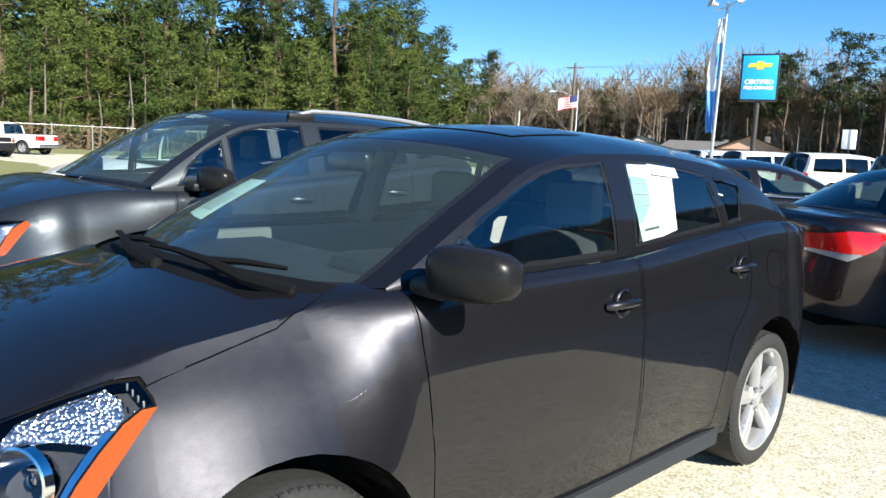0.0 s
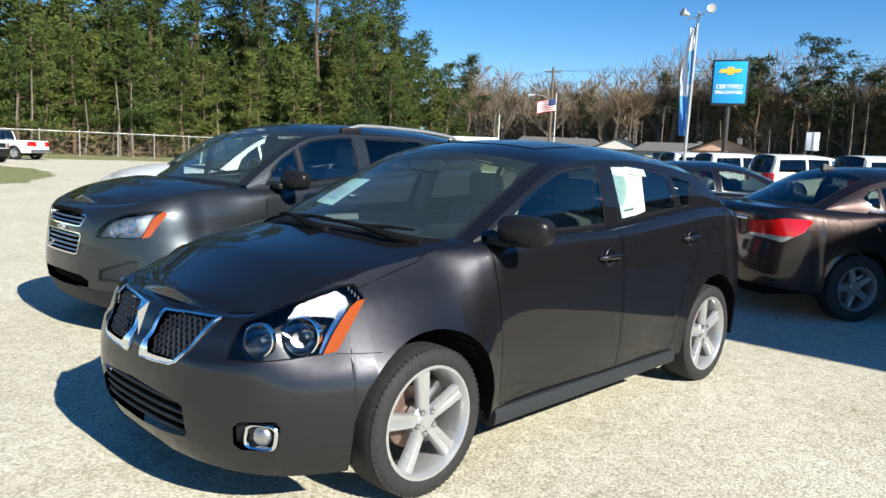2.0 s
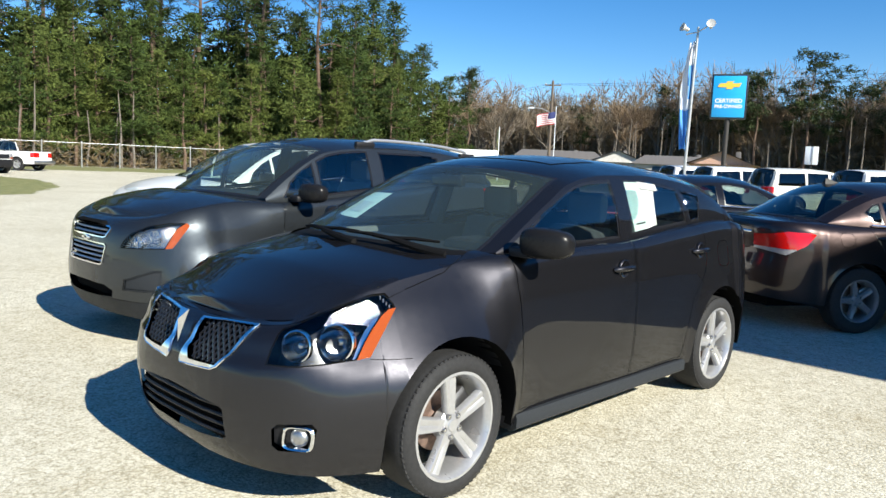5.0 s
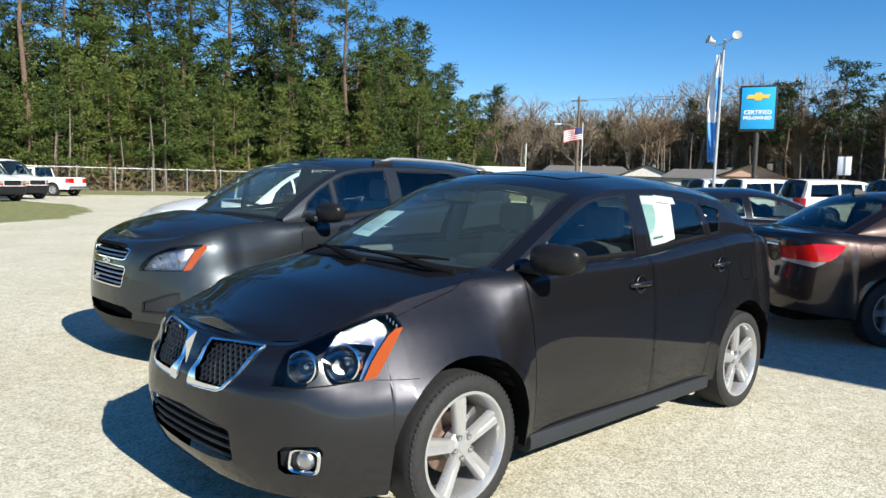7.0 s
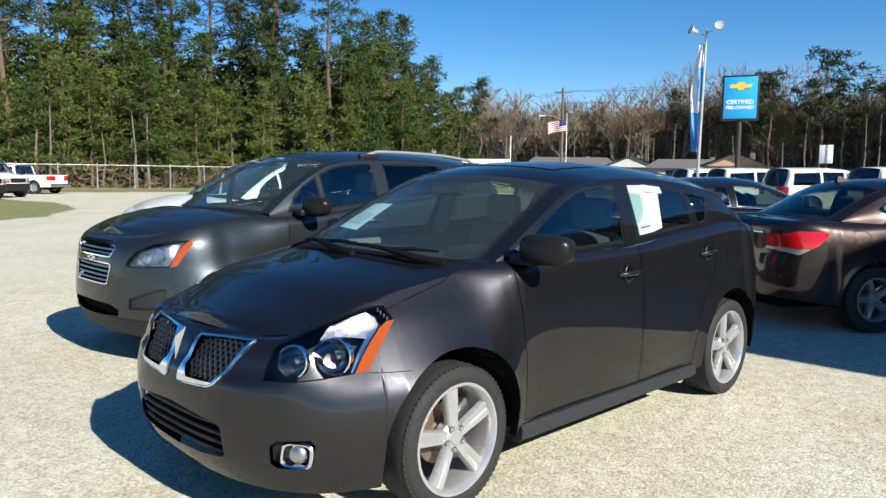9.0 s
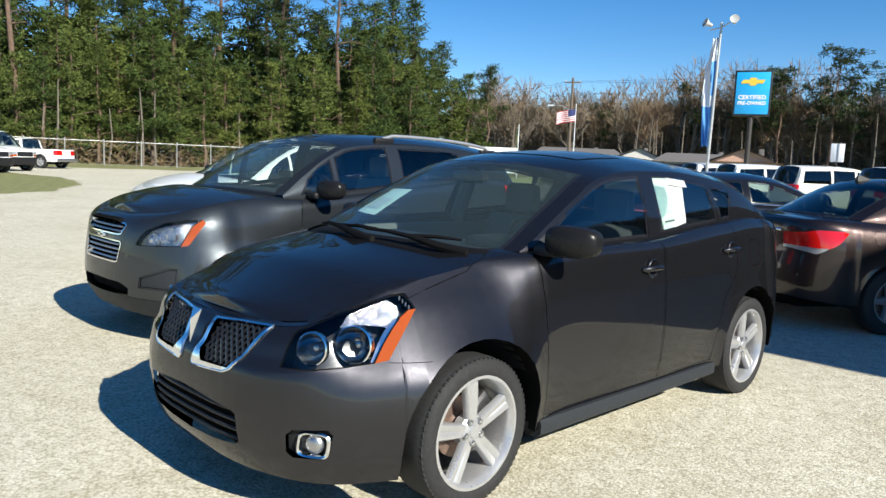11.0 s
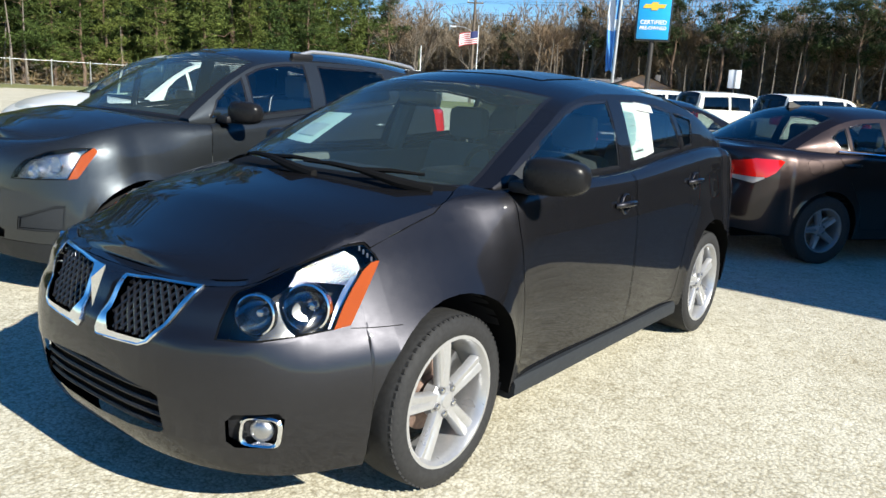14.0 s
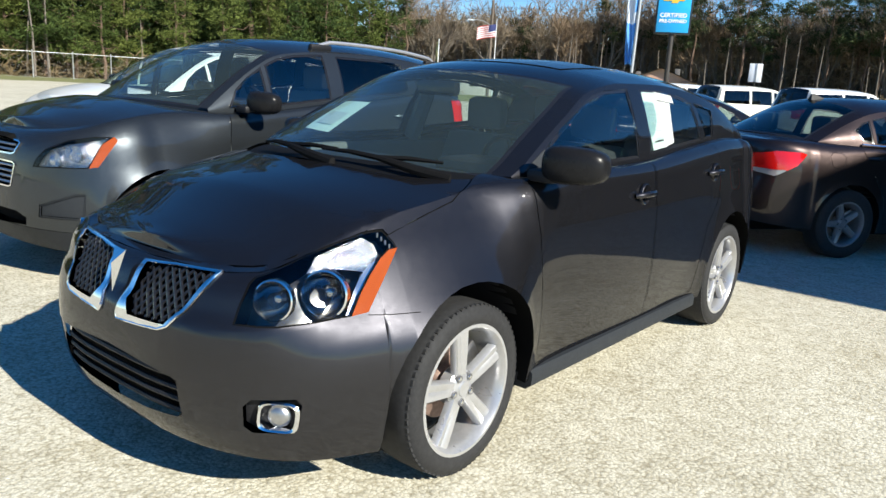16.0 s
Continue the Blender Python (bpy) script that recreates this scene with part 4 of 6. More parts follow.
    # door mirrors
    mm = mirror_mesh((0.968, 0.43, 1.11), (0.24, 0.13, 0.155))
    part("mirror", mm, MIRROR_BLACK, car, "satin black door mirror")
    part("mirror_foot", box(0.13, 0.12, 0.05, (0.85, 0.46, 1.06), 0.02), PLASTIC, car, "black mirror foot")
    folded = mirror_mesh((0, 0, 0), (0.22, 0.12, 0.15))
    bmesh.ops.transform(folded, matrix=pose(-0.83, 0.68, 1.09, 0, 0, 82), verts=folded.verts)
    part("mirror", folded, MIRROR_BLACK, car, "satin black mirror folded back")
    # wipers
    for pivot, elbow, hold, b0, b1 in (((0.60, 0.165, 1.035), (0.50, 0.09, 1.060), (0.33, 0.06, 1.090), (0.56, 0.175, 1.090), (0.05, 0.025, 1.100)),
                                       ((0.12, 0.01, 1.050), (0.0, -0.005, 1.075), (-0.18, 0.035, 1.095), (0.12, 0.045, 1.105), (-0.40, 0.10, 1.085))):
        w = tube([Vector(pivot) - Vector((0, 0, 0.03)), pivot, elbow, hold], [0.024, 0.024, 0.020, 0.012], 8)
        mid = Vector(hold)
        tube([b0, Vector(b0).lerp(mid, 0.5) + Vector((0, 0, 0.006)), mid, Vector(b1).lerp(mid, 0.5) + Vector((0, 0, 0.006)), b1], [0.006, 0.010, 0.012, 0.010, 0.006], 6, w)
        part("wiper", w, WIPER, car, "black wiper arm and blade")
    papers(sh)
    return car, sh


def papers(sh):
    """The price sheet on the rear side window and the sticker on the windshield."""
    t = thing("window_sheet", "pale printed price sheet taped inside the rear side window", "paper", pose(0, 0, 0))
    my, mx, mz = sh["belt"]

    def glass_at(y, z):
        b = float(np.interp(y, my, mx))
        bz = float(np.interp(y, my, mz))
        return b - 0.42 * (z - bz) + 0.018 * math.sin(math.pi * min(1, (z - bz) / 0.33)) + 0.002

    def sheet(poly, dx, mat, name, parent, label=""):
        bm = bmesh.new()
        bm.faces.new([bm.verts.new((glass_at(y, z) + dx, y, z)) for y, z in poly])
        bmesh.ops.solidify(bm, geom=bm.faces[:], thickness=0.0008)
        bmesh.ops.recalc_face_normals(bm, faces=bm.faces)
        return part(name, bm, mat, parent, label, 0)
    sheet([(1.615, 1.395), (1.76, 1.395), (1.765, 1.37), (1.76, 1.27), (1.72, 1.125), (1.575, 1.112)], 0.0, PAPER_G, "sheet", t, "pale green sheet")
    sheet([(1.76, 1.40), (1.97, 1.385), (1.97, 1.345), (1.76, 1.36)], 0.002, PAPER, "strip", t, "white strip")
    sheet([(1.75, 1.355), (1.915, 1.345), (1.85, 1.145), (1.71, 1.122)], 0.001, PAPER, "sheet", t, "white sheet")
    for k in range(0, 9, 2):
        sheet([(1.63, 1.33 - 0.02 * k), (1.71 + 0.01 * (k % 3), 1.33 - 0.02 * k), (1.71 + 0.01 * (k % 3), 1.327 - 0.02 * k), (1.63, 1.327 - 0.02 * k)], 0.0025, INK_L, "print_line", t)
    for k in range(7):
        sheet([(1.60 + 0.016 * k, 1.150 + 0.001 * k), (1.612 + 0.016 * k, 1.150 + 0.001 * k), (1.612 + 0.016 * k, 1.159 + 0.001 * k), (1.60 + 0.016 * k, 1.159 + 0.001 * k)], 0.0025, INK, "print_bar", t)
    # windshield sticker, low on the passenger side
    tops, steps = sh["tops"], sh["steps"]

    def on_ws(s, q):
        r = min(range(len(steps)), key=lambda i: abs(steps[i] - s))
        row = tops[r]
        k = (1 - q) * (len(row) - 1)
        i = min(int(k), len(row) - 2)
        p = row[i].lerp(row[i + 1], k - i)
        return Vector((-p.x, p.y + 0.006, p.z - 0.012))
    s = thing("windshield_sticker", "white printed buyer sheet inside the windshield", "paper", pose(0, 0, 0))
    def patch(s0, s1, q0, q1, lift_, mat, name, label=""):
        bm = bmesh.new()
        rows = [[bm.verts.new(on_ws(a, q0 + (q1 - q0) * j / 4) + Vector((0, -0.003 * lift_, 0.005 * lift_))) for j in range(5)] for a in [s0, (s0 + s1) / 2, s1]]
        for a, b in zip(rows, rows[1:]):
            for j in range(4):
                bm.faces.new((a[j], a[j + 1], b[j + 1], b[j]))
        part(name, bm, mat, s, label)
    patch(0.75, 1.75, 0.36, 0.72, 0, PAPER_G, "sheet", "white sheet")
    for k in range(3):
        patch(0.95 + 0.2 * k, 1.1 + 0.2 * k, 0.42, 0.66, 0.4, INK_L, "print_line")


# ---- the other cars ----
def plain_car(name, label, S, paintm, at, wins, wmats, doors=(), lamps=None, tails=None, cat="car", handles=(), seats=None, mirror=None, group="", grille=None, rail=None, cladding=None, chrome_belt=None):
    """A car from its shell with windows, doors, lamps, wheels and what else it shows."""
    car = thing(name, label, cat, at, group)
    sh = shell(S)
    low = sh["low"]
    tree = BVHTree.FromBMesh(low)
    panels = cut_doors(car, sh, doors, ["door"] * len(doors), paintm)
    for (dl, dr), (y, z) in zip(panels, handles):
        p, _ = on_skin(tree, h=y, z=z, **SIDE)
        for door, sgn in ((dl, 1), (dr, -1)):
            bar = tube([(p.x + 0.0, y - 0.10, z), (p.x + 0.026, y - 0.07, z), (p.x + 0.03, y + 0.06, z), (p.x, y + 0.10, z)], [0.012, 0.017, 0.017, 0.012], 8)
            part("door_handle", mirrored(bar) if sgn < 0 else bar, paintm, door, "painted door handle")
    if grille:
        grille(car, low, tree)
    if lamps:
        lamps(car, low, tree)
    if tails:
        tails(car, low, tree)
    if cladding is not None:
        clad = pick(low, cladding)
        part("cladding", both(shift(clad, 0.004)), TRIM, car, "grey plastic lower cladding")
    cut_windows(car, sh, wins, wmats)
    if chrome_belt:
        y0, y1, mat = chrome_belt
        my, mx, mz = sh["belt"]
        line = [(float(np.interp(y, my, mx)) + 0.012, y, float(np.interp(y, my, mz)) + 0.016) for y in np.linspace(y0, y1, 14)]
        pair("belt_trim", tube(line, 0.011, 6), mat, car, "bright belt line trim")
    cowl = pick(sh["hood"], lambda c: c.y > S["hood_end"] - 0.10 - S["hood_bow"] * (1 - (c.x / 0.75) ** 2))
    part("body", both(low), paintm, car, "painted body shell")
    part("underside", both(sh["lip"]), GAP, car, "black underside")
    part("hood", both(sh["hood"]), paintm, car, "painted hood")
    part("cowl", both(cowl), PLASTIC, car, "black cowl")
    part("roof", both(sh["roof"]), paintm, car, "painted roof and pillars")
    part("cabin_side", both(sh["side"]), paintm, car, "painted window frames")
    ws = both(sh["windshield"])
    part("windshield_seal", rim_of(ws, 0.02, 0.001), GLOSSBLACK, car, "black windshield border")
    part("windshield", ws, S.get("ws_glass", GLASS_WS), car, "clear windshield")
    rw = both(sh["rear_window"])
    part("rear_seal", rim_of(rw, 0.025, 0.001), GLOSSBLACK, car, "black rear window border")
    part("rear_window", rw, S.get("rw_glass", GLASS_DARK), car, "tinted rear window")
    if "deck" in sh:
        part("trunk_lid", both(sh["deck"]), paintm, car, "painted trunk lid")
    put_wheels(car, S)
    if seats:
        interior(car, *seats)
    if mirror:
        at_, size = mirror
        pair("mirror", mirror_mesh(at_, size), MIRROR_BLACK, car, "dark door mirror")
        pair("mirror_foot", box(0.12, 0.10, 0.05, (at_[0] - 0.13, at_[1] - 0.02, at_[2] - 0.05), 0.015), PLASTIC, car, "black mirror foot")
    if rail:
        y0, y1, mat = rail
        line = [row[2] for row in sh["tops"] if y0 <= row[0].y <= y1]
        rise = lambda k: 0.045 * min(1, k / 2, (len(line) - 1 - k) / 2)
        bar = tube([p + Vector((0, 0, rise(k) + 0.004)) for k, p in enumerate(line)], 0.016, 8)
        pair("roof_rail", bar, mat, car, "bright roof rail")
        for k in (1, len(line) - 2):
            foot = box(0.05, 0.22, 0.05, line[k] + Vector((0, 0, 0.008)), 0.016)
            pair("rail_foot", foot, PLASTIC, car, "black rail foot")
    return car, sh


CORNER = dict(o=(0.66, -0.50, 0), a=Vector((0.64, 0.76, 0)).normalized())


def corner_lamp(poly, amber, bowls, o, a, back=0.05, mat=CHROME):
    """Headlamps cut into the front corners, in the plane of a and up through o."""
    def make(car, low, tree):
        n = Vector((a.y, -a.x, 0))
        lens = carve(low, poly, a, o, where=lambda c: c.y < 0.25 and c.x > 0.15 and c.z > 0.4)
        lt = BVHTree.FromBMesh(lens)
        am = carve(lens, amber, a, o) if amber else None
        housing = lens.copy()
        shift(housing, -back)
        ring = rim_of(lens, 0.006, 0.002)
        for sgn in (1, -1):
            unit = new("headlight")
            unit.parent = car
            unit["label"] = "clear headlight with amber corner"
            for bm, nm, mt in ((housing, "housing", mat), (lens, "lens", LENS), (am, "reflector", AMBER), (ring, "seal", GAP)):
                if bm:
                    part(nm, mirrored(bm) if sgn < 0 else bm.copy(), mt, unit)
            for h, z, r in bowls:
                p, _ = on_skin(lt, o, n, a, h, z, -0.02)
                b = bowl(r, 0.05, p, (0.3, -0.95, 0.1))
                part("reflector_bowl", mirrored(b) if sgn < 0 else b, CHROME, unit, "chrome reflector")
        for bm in (housing, lens, am, ring):
            if bm:
                bm.free()
    return make


def rear_lamp(poly, poly2=None, inner=0.35):
    def make(car, low, tree):
        tl = carve(low, poly, (0, 1, 0), where=lambda c: c.x > inner)
        if poly2:
            cl = carve(tl, poly2, (0, 1, 0))
            pair("reversing_light", cl, SILVER, car, "clear reversing lamp")
        pair("tail_light", shift(tl, 0.004), REDLENS, car, "red tail light")
    return make


def trax(name, label, paintm, at):
    S = dict(yf=-0.72, y1=-0.10, w1=0.885, pf=0.76, qf=0.84, y2=2.95, yr=3.40, w2=0.87, pr=0.5, qr=0.8,
             width=[(-0.25, 0.874), (0, 0.876), (0.6, 0.87), (1.5, 0.875), (2.55, 0.876), (3.0, 0.865)],
             sill=[(-0.9, 0.26), (-0.5, 0.22), (0.4, 0.27), (2.2, 0.28), (3.4, 0.34)],
             top=[(-0.9, 0.93), (-0.7, 0.965), (-0.5, 1.00), (-0.2, 1.055), (0.2, 1.10), (0.45, 1.095), (0.7, 1.10), (1.0, 1.122), (1.5, 1.175), (2.0, 1.215), (2.8, 1.29), (3.4, 1.2)],
             round=[(-0.9, 0.07), (-0.4, 0.13), (0.1, 0.16), (0.4, 0.09), (0.9, 0.05), (3.4, 0.06)],
             front=[(0.22, 0.10), (0.32, 0.04), (0.42, 0.0), (0.55, 0.0), (0.7, 0.015), (0.85, 0.04), (1.0, 0.10)],
             side=[(0.22, 0.045), (0.32, 0.02), (0.5, 0.01), (0.7, 0.012), (0.9, 0.0), (1.0, 0.012), (1.15, 0.03), (1.3, 0.05)],
             rear=[(0.25, 0.05), (0.5, 0.0), (0.8, 0.03), (1.2, 0.08)],
             crown=[(-0.9, 0.01), (-0.6, 0.05), (0.0, 0.065), (0.45, 0.04), (3.5, 0.02)],
             lean=[(-0.6, 0), (-0.3, 0.6), (0.15, 0.55), (0.5, 0)], lean_depth=[(-0.6, 0.10), (-0.2, 0.10), (0.2, 0.10), (0.5, 0.08)],
             arches=[(0.0, 0.40, 0.345), (2.555, 0.40, 0.345)], flare=0.04, flare_len=0.10, hood_end=0.45, hood_bow=0.30, tumble=0.36,
             green=[(0.15, 1.15, 0.40, 1.120), (0.42, 1.31, 0.64, 1.29), (0.70, 1.46, 0.85, 1.42), (0.98, 1.59, 1.08, 1.515), (1.3, 1.645, 1.42, 1.555), (1.8, 1.665, 1.9, 1.565),
                    (2.4, 1.655, 2.4, 1.55), (2.9, 1.62, 2.8, 1.51), (3.15, 1.58, 3.0, 1.48), (3.28, 1.40, 3.14, 1.36), (3.36, 1.24, 3.22, 1.29)],
             ws=(0, 3), rw=(8, 10), floor=0.24, pillar_cols=1,
             wheel=dict(R=0.335, r=0.215, w=0.215, x=0.775, n=5, wide=(0.04, 0.035), groove=0.004, face=0.62))

    def front(car, low, tree):
        # two-tier grille in a bright frame, lower intake, blanked fog recess
        for z0, z1, bars in ((0.80, 0.895, 2), (0.60, 0.765, 4)):
            t = (z0 - 0.6) * 0.12
            g = carve(low, [(-0.01, z1), (0.30 + t, z1 - 0.004), (0.325 + t, z1 - 0.02), (0.30 + t * 0.3, z0 + 0.01), (0.27, z0), (-0.01, z0)], (1, 0, 0), where=lambda c: c.y < -0.3)
            gt = BVHTree.FromBMesh(g)
            g = both(g)
            ring = rim_of(g, 0.010, -0.008)
            part("grille_surround", thick(ring, 0.01), CHROME, car, "bright grille surround")
            for k in range(bars):
                z = z0 + (z1 - z0) * (k + 0.9) / (bars + 0.8)
                pts = [on_skin(gt, (0, 0, 0), (0, -1, 0), (1, 0, 0), x, z, -0.008)[0] for x in (0.0, 0.08, 0.16, 0.24, 0.285)]
                part("grille_bar", tube([Vector((-p.x, p.y, p.z)) for p in pts[:0:-1]] + pts, 0.0075, 6), STEEL, car, "grey grille bar")
            part("grille_back", shift(g, -0.04), GAP, car, "black grille opening")
        badge = bmesh.new()
        for sx, sz in ((0.15, 0.022), (0.055, 0.045)):
            b = box(sx, 0.012, sz, (0, 0, 0), 0.004)
            bmesh.ops.translate(b, vec=on_skin(tree, (0, 0, 0), (0, -1, 0), (1, 0, 0), 0.0, 0.783, 0.008)[0], verts=b.verts)
            add(badge, b)
        part("badge", badge, CHROME, car, "chrome cross-shaped badge")
        lo = carve(low, [(-0.01, 0.465), (0.33, 0.46), (0.42, 0.425), (0.40, 0.375), (-0.01, 0.36)], (1, 0, 0), where=lambda c: c.y < -0.3)
        part("lower_grille", both(shift(lo, -0.05)), GAP, car, "black lower intake")
        fr = carve(low, [(-0.20, 0.44), (-0.19, 0.52), (0.04, 0.60), (0.10, 0.60), (0.09, 0.44)], CORNER["a"], CORNER["o"], where=lambda c: c.y < 0 and c.x > 0.3)
        fr_ring = rim_of(fr, 0.01, 0.006)
        pair("fog_edge", fr_ring, TRIM, car, "dark recess edge")
        pair("fog_recess", shift(fr, -0.015), TRIM, car, "dark blanked fog recess")
    lamps = corner_lamp([(-0.23, 0.745), (-0.20, 0.80), (-0.14, 0.86), (0.0, 0.92), (0.14, 0.945), (0.255, 0.945), (0.275, 0.925), (0.17, 0.765), (0.10, 0.755)],
                        [(0.255, 0.95), (0.285, 0.925), (0.165, 0.76), (0.115, 0.755), (0.19, 0.90)], [(-0.09, 0.80, 0.045), (0.04, 0.84, 0.05)], CORNER["o"], CORNER["a"], 0.045, FACET)
    wins = [[(0.55, 1.125), (0.63, 1.250), (0.75, 1.345), (0.885, 1.420), (0.885, 1.135)], [(0.92, 1.140), (0.92, 1.435), (1.05, 1.490), (1.20, 1.520), (1.40, 1.538), (1.50, 1.540), (1.50, 1.20)],
            [(1.63, 1.215), (1.63, 1.535), (2.1, 1.535), (2.38, 1.51), (2.42, 1.30), (2.3, 1.26)], [(2.52, 1.33), (2.50, 1.50), (2.72, 1.47), (2.9, 1.37)]]
    d1 = [(0.52, 0.42), (0.50, 0.9), (0.56, 1.4), (1.56, 1.4), (1.57, 0.42)]
    d2 = [(1.585, 0.42), (1.575, 1.4), (2.42, 1.4), (2.40, 1.0), (2.20, 0.78), (2.13, 0.42)]
    return plain_car(name, label, S, paintm, at, wins, (GLASS, GLASS, GLASS_DARK, GLASS_DARK), (d1, d2), lamps,
                     rear_lamp([(3.0, 0.95), (2.95, 1.22), (3.5, 1.22), (3.5, 0.95)]), "car", ((1.40, 1.04), (2.25, 1.08)),
                     ([(1.25, (0.36, -0.36), 0.56), (2.1, (0.42, -0.42), 0.58)], 0.38, 0.72, 0.3, 3.1, 0.72, 1.14, CLOTH), ((0.985, 0.66, 1.175), (0.24, 0.13, 0.17)), "",
                     front, (1.5, 2.95, SILVER), lambda c: c.z < 0.36)


def sedan_spec(**more):
    S = dict(yf=-0.95, y1=-0.2, w1=0.89, pf=0.55, qf=0.85, y2=3.10, yr=3.62, w2=0.875, pr=0.5, qr=0.82,
             width=[(-0.25, 0.89), (0.6, 0.885), (1.5, 0.885), (2.685, 0.895), (3.2, 0.875)],
             sill=[(-0.95, 0.22), (-0.4, 0.19), (0.4, 0.22), (2.3, 0.23), (3.2, 0.28), (3.6, 0.32)],
             top=[(-0.95, 0.74), (-0.5, 0.84), (0, 0.93), (0.6, 0.985), (1.5, 0.99), (2.4, 1.02), (2.9, 1.045), (3.3, 1.055), (3.6, 1.05)],
             round=[(-0.95, 0.07), (0, 0.14), (0.5, 0.08), (1.0, 0.04), (2.4, 0.05), (2.9, 0.12), (3.6, 0.04)],
             front=[(0.2, 0.06), (0.4, 0.0), (0.6, 0.02), (0.8, 0.09)],
             side=[(0.2, 0.05), (0.3, 0.02), (0.5, 0.008), (0.75, 0.0), (0.85, 0.006), (0.95, 0.03), (1.05, 0.05)],
             rear=[(0.25, 0.05), (0.4, 0.0), (0.6, 0.005), (0.75, 0.04), (0.95, 0.03), (1.05, 0.05)],
             crown=[(-0.95, 0.01), (-0.5, 0.05), (0.4, 0.05), (2.9, 0.035), (3.62, 0.01)],
             arches=[(0.0, 0.365, 0.325), (2.685, 0.365, 0.325)], flare=0.016, hood_end=0.62, hood_bow=0.28, tumble=0.52, deck_start=2.98, deck_bow=-0.20,
             green=[(0.35, 1.03, 0.62, 0.99), (0.62, 1.16, 0.86, 1.12), (0.88, 1.28, 1.08, 1.22), (1.15, 1.385, 1.33, 1.305), (1.45, 1.44, 1.55, 1.345), (1.8, 1.465, 1.85, 1.36),
                    (2.2, 1.455, 2.2, 1.345), (2.5, 1.415, 2.42, 1.305), (2.78, 1.30, 2.62, 1.23), (3.0, 1.19, 2.8, 1.14), (3.20, 1.085, 2.98, 1.052)],
             ws=(0, 3.4), rw=(7, 10), rw_cols=1, floor=0.2, rw_glass=GLASS_TINT,
             # silver rims, their colour darkened in place of shade
             wheel=dict(R=0.322, r=0.203, w=0.205, x=0.79, n=5, wide=(0.036, 0.03), groove=0.006, face=0.6, turn=0.3, mat=SHADED_ALLOY, label="silver five-spoke alloy rim, darkened in colour as shade"))
    S.update(more)
    return S


SEDAN_WINS = [[(1.02, 1.05), (1.15, 1.16), (1.32, 1.255), (1.55, 1.310), (1.80, 1.325), (1.88, 1.325), (1.88, 1.03), (1.1, 1.025)], [(1.98, 1.035), (1.98, 1.325), (2.2, 1.305), (2.385, 1.268), (2.385, 1.052)],
              [(2.42, 1.055), (2.42, 1.258), (2.50, 1.235), (2.60, 1.165), (2.53, 1.070)]]
SEDAN_DOORS = ([(0.62, 0.32), (0.60, 0.7), (0.66, 1.2), (1.92, 1.2), (1.94, 0.32)], [(1.95, 0.32), (1.93, 1.2), (2.64, 1.2), (2.58, 0.98), (2.42, 0.72), (2.30, 0.55), (2.26, 0.32)])


def cruze():
    def back(car, low, tree):
        rear_lamp([(3.19, 0.940), (3.24, 0.955), (3.43, 0.958), (3.57, 0.916), (3.75, 0.91), (3.75, 0.775), (3.565, 0.775), (3.52, 0.758), (3.44, 0.735), (3.36, 0.79), (3.285, 0.835)],
                  [(3.75, 0.805), (3.56, 0.800), (3.45, 0.792), (3.37, 0.795), (3.36, 0.78), (3.44, 0.725), (3.52, 0.748), (3.75, 0.765)], 0.43)(car, low, tree)
        fl = carve(low, [(2.80, 0.855), (2.78, 0.93), (2.82, 0.965), (2.92, 0.965), (2.95, 0.93), (2.93, 0.855), (2.89, 0.83), (2.84, 0.83)], (0, 1, 0), where=lambda c: c.x > 0.5)
        fl = mirrored(fl)
        part("flap_gap", rim_of(fl, 0.004, 0.004), GAP, car, "dark shut line")
        part("fuel_flap", fl, CRUZE_PAINT, car, "painted fuel flap")
        bar = tube([(-0.42, 3.585, 0.93), (0.0, 3.60, 0.935), (0.42, 3.585, 0.93)], 0.014, 8)
        part("trunk_bar", bar, CHROME, car, "chrome bar over the plate recess")
    car, sh = plain_car("sedan_car", "brown metallic sedan with red tail lights and chrome belt line", sedan_spec(), CRUZE_PAINT, pose(1.775, 8.29, 0, 0, 0, 145), SEDAN_WINS, (GLASS_TINT,) * 3, SEDAN_DOORS,
                        None, back, "car", ((1.78, 0.90), (2.44, 0.925)),
                        ([(1.3, (0.36, -0.36), 0.36), (2.2, (0.40, -0.40), 0.38)], 0.25, 0.72, 0.4, 3.0, 0.75, 0.98, CLOTH), ((0.98, 0.95, 1.03), (0.2, 0.12, 0.14)), "", None, None, None, (1.0, 2.56, CHROME))
    fin = bmesh.new()
    prof = [(0.10, 0.0), (-0.10, 0.0), (0.055, 0.06), (0.085, 0.058)]
    for s in (-1, 1):
        vs = [fin.verts.new((s * (0.028 if z == 0 else 0.008), 2.42 + y, 1.425 + z - 0.09 * max(0, y))) for y, z in prof]
        fin.faces.new(vs if s > 0 else vs[::-1])
    fin.verts.ensure_lookup_table()
    for i in range(4):
        j = (i + 1) % 4
        fin.faces.new((fin.verts[i], fin.verts[j], fin.verts[j + 4], fin.verts[i + 4]))
    bmesh.ops.recalc_face_normals(fin, faces=fin.faces)
    part("antenna", fin, PLASTIC, car, "black shark-fin antenna", 0)
    return car


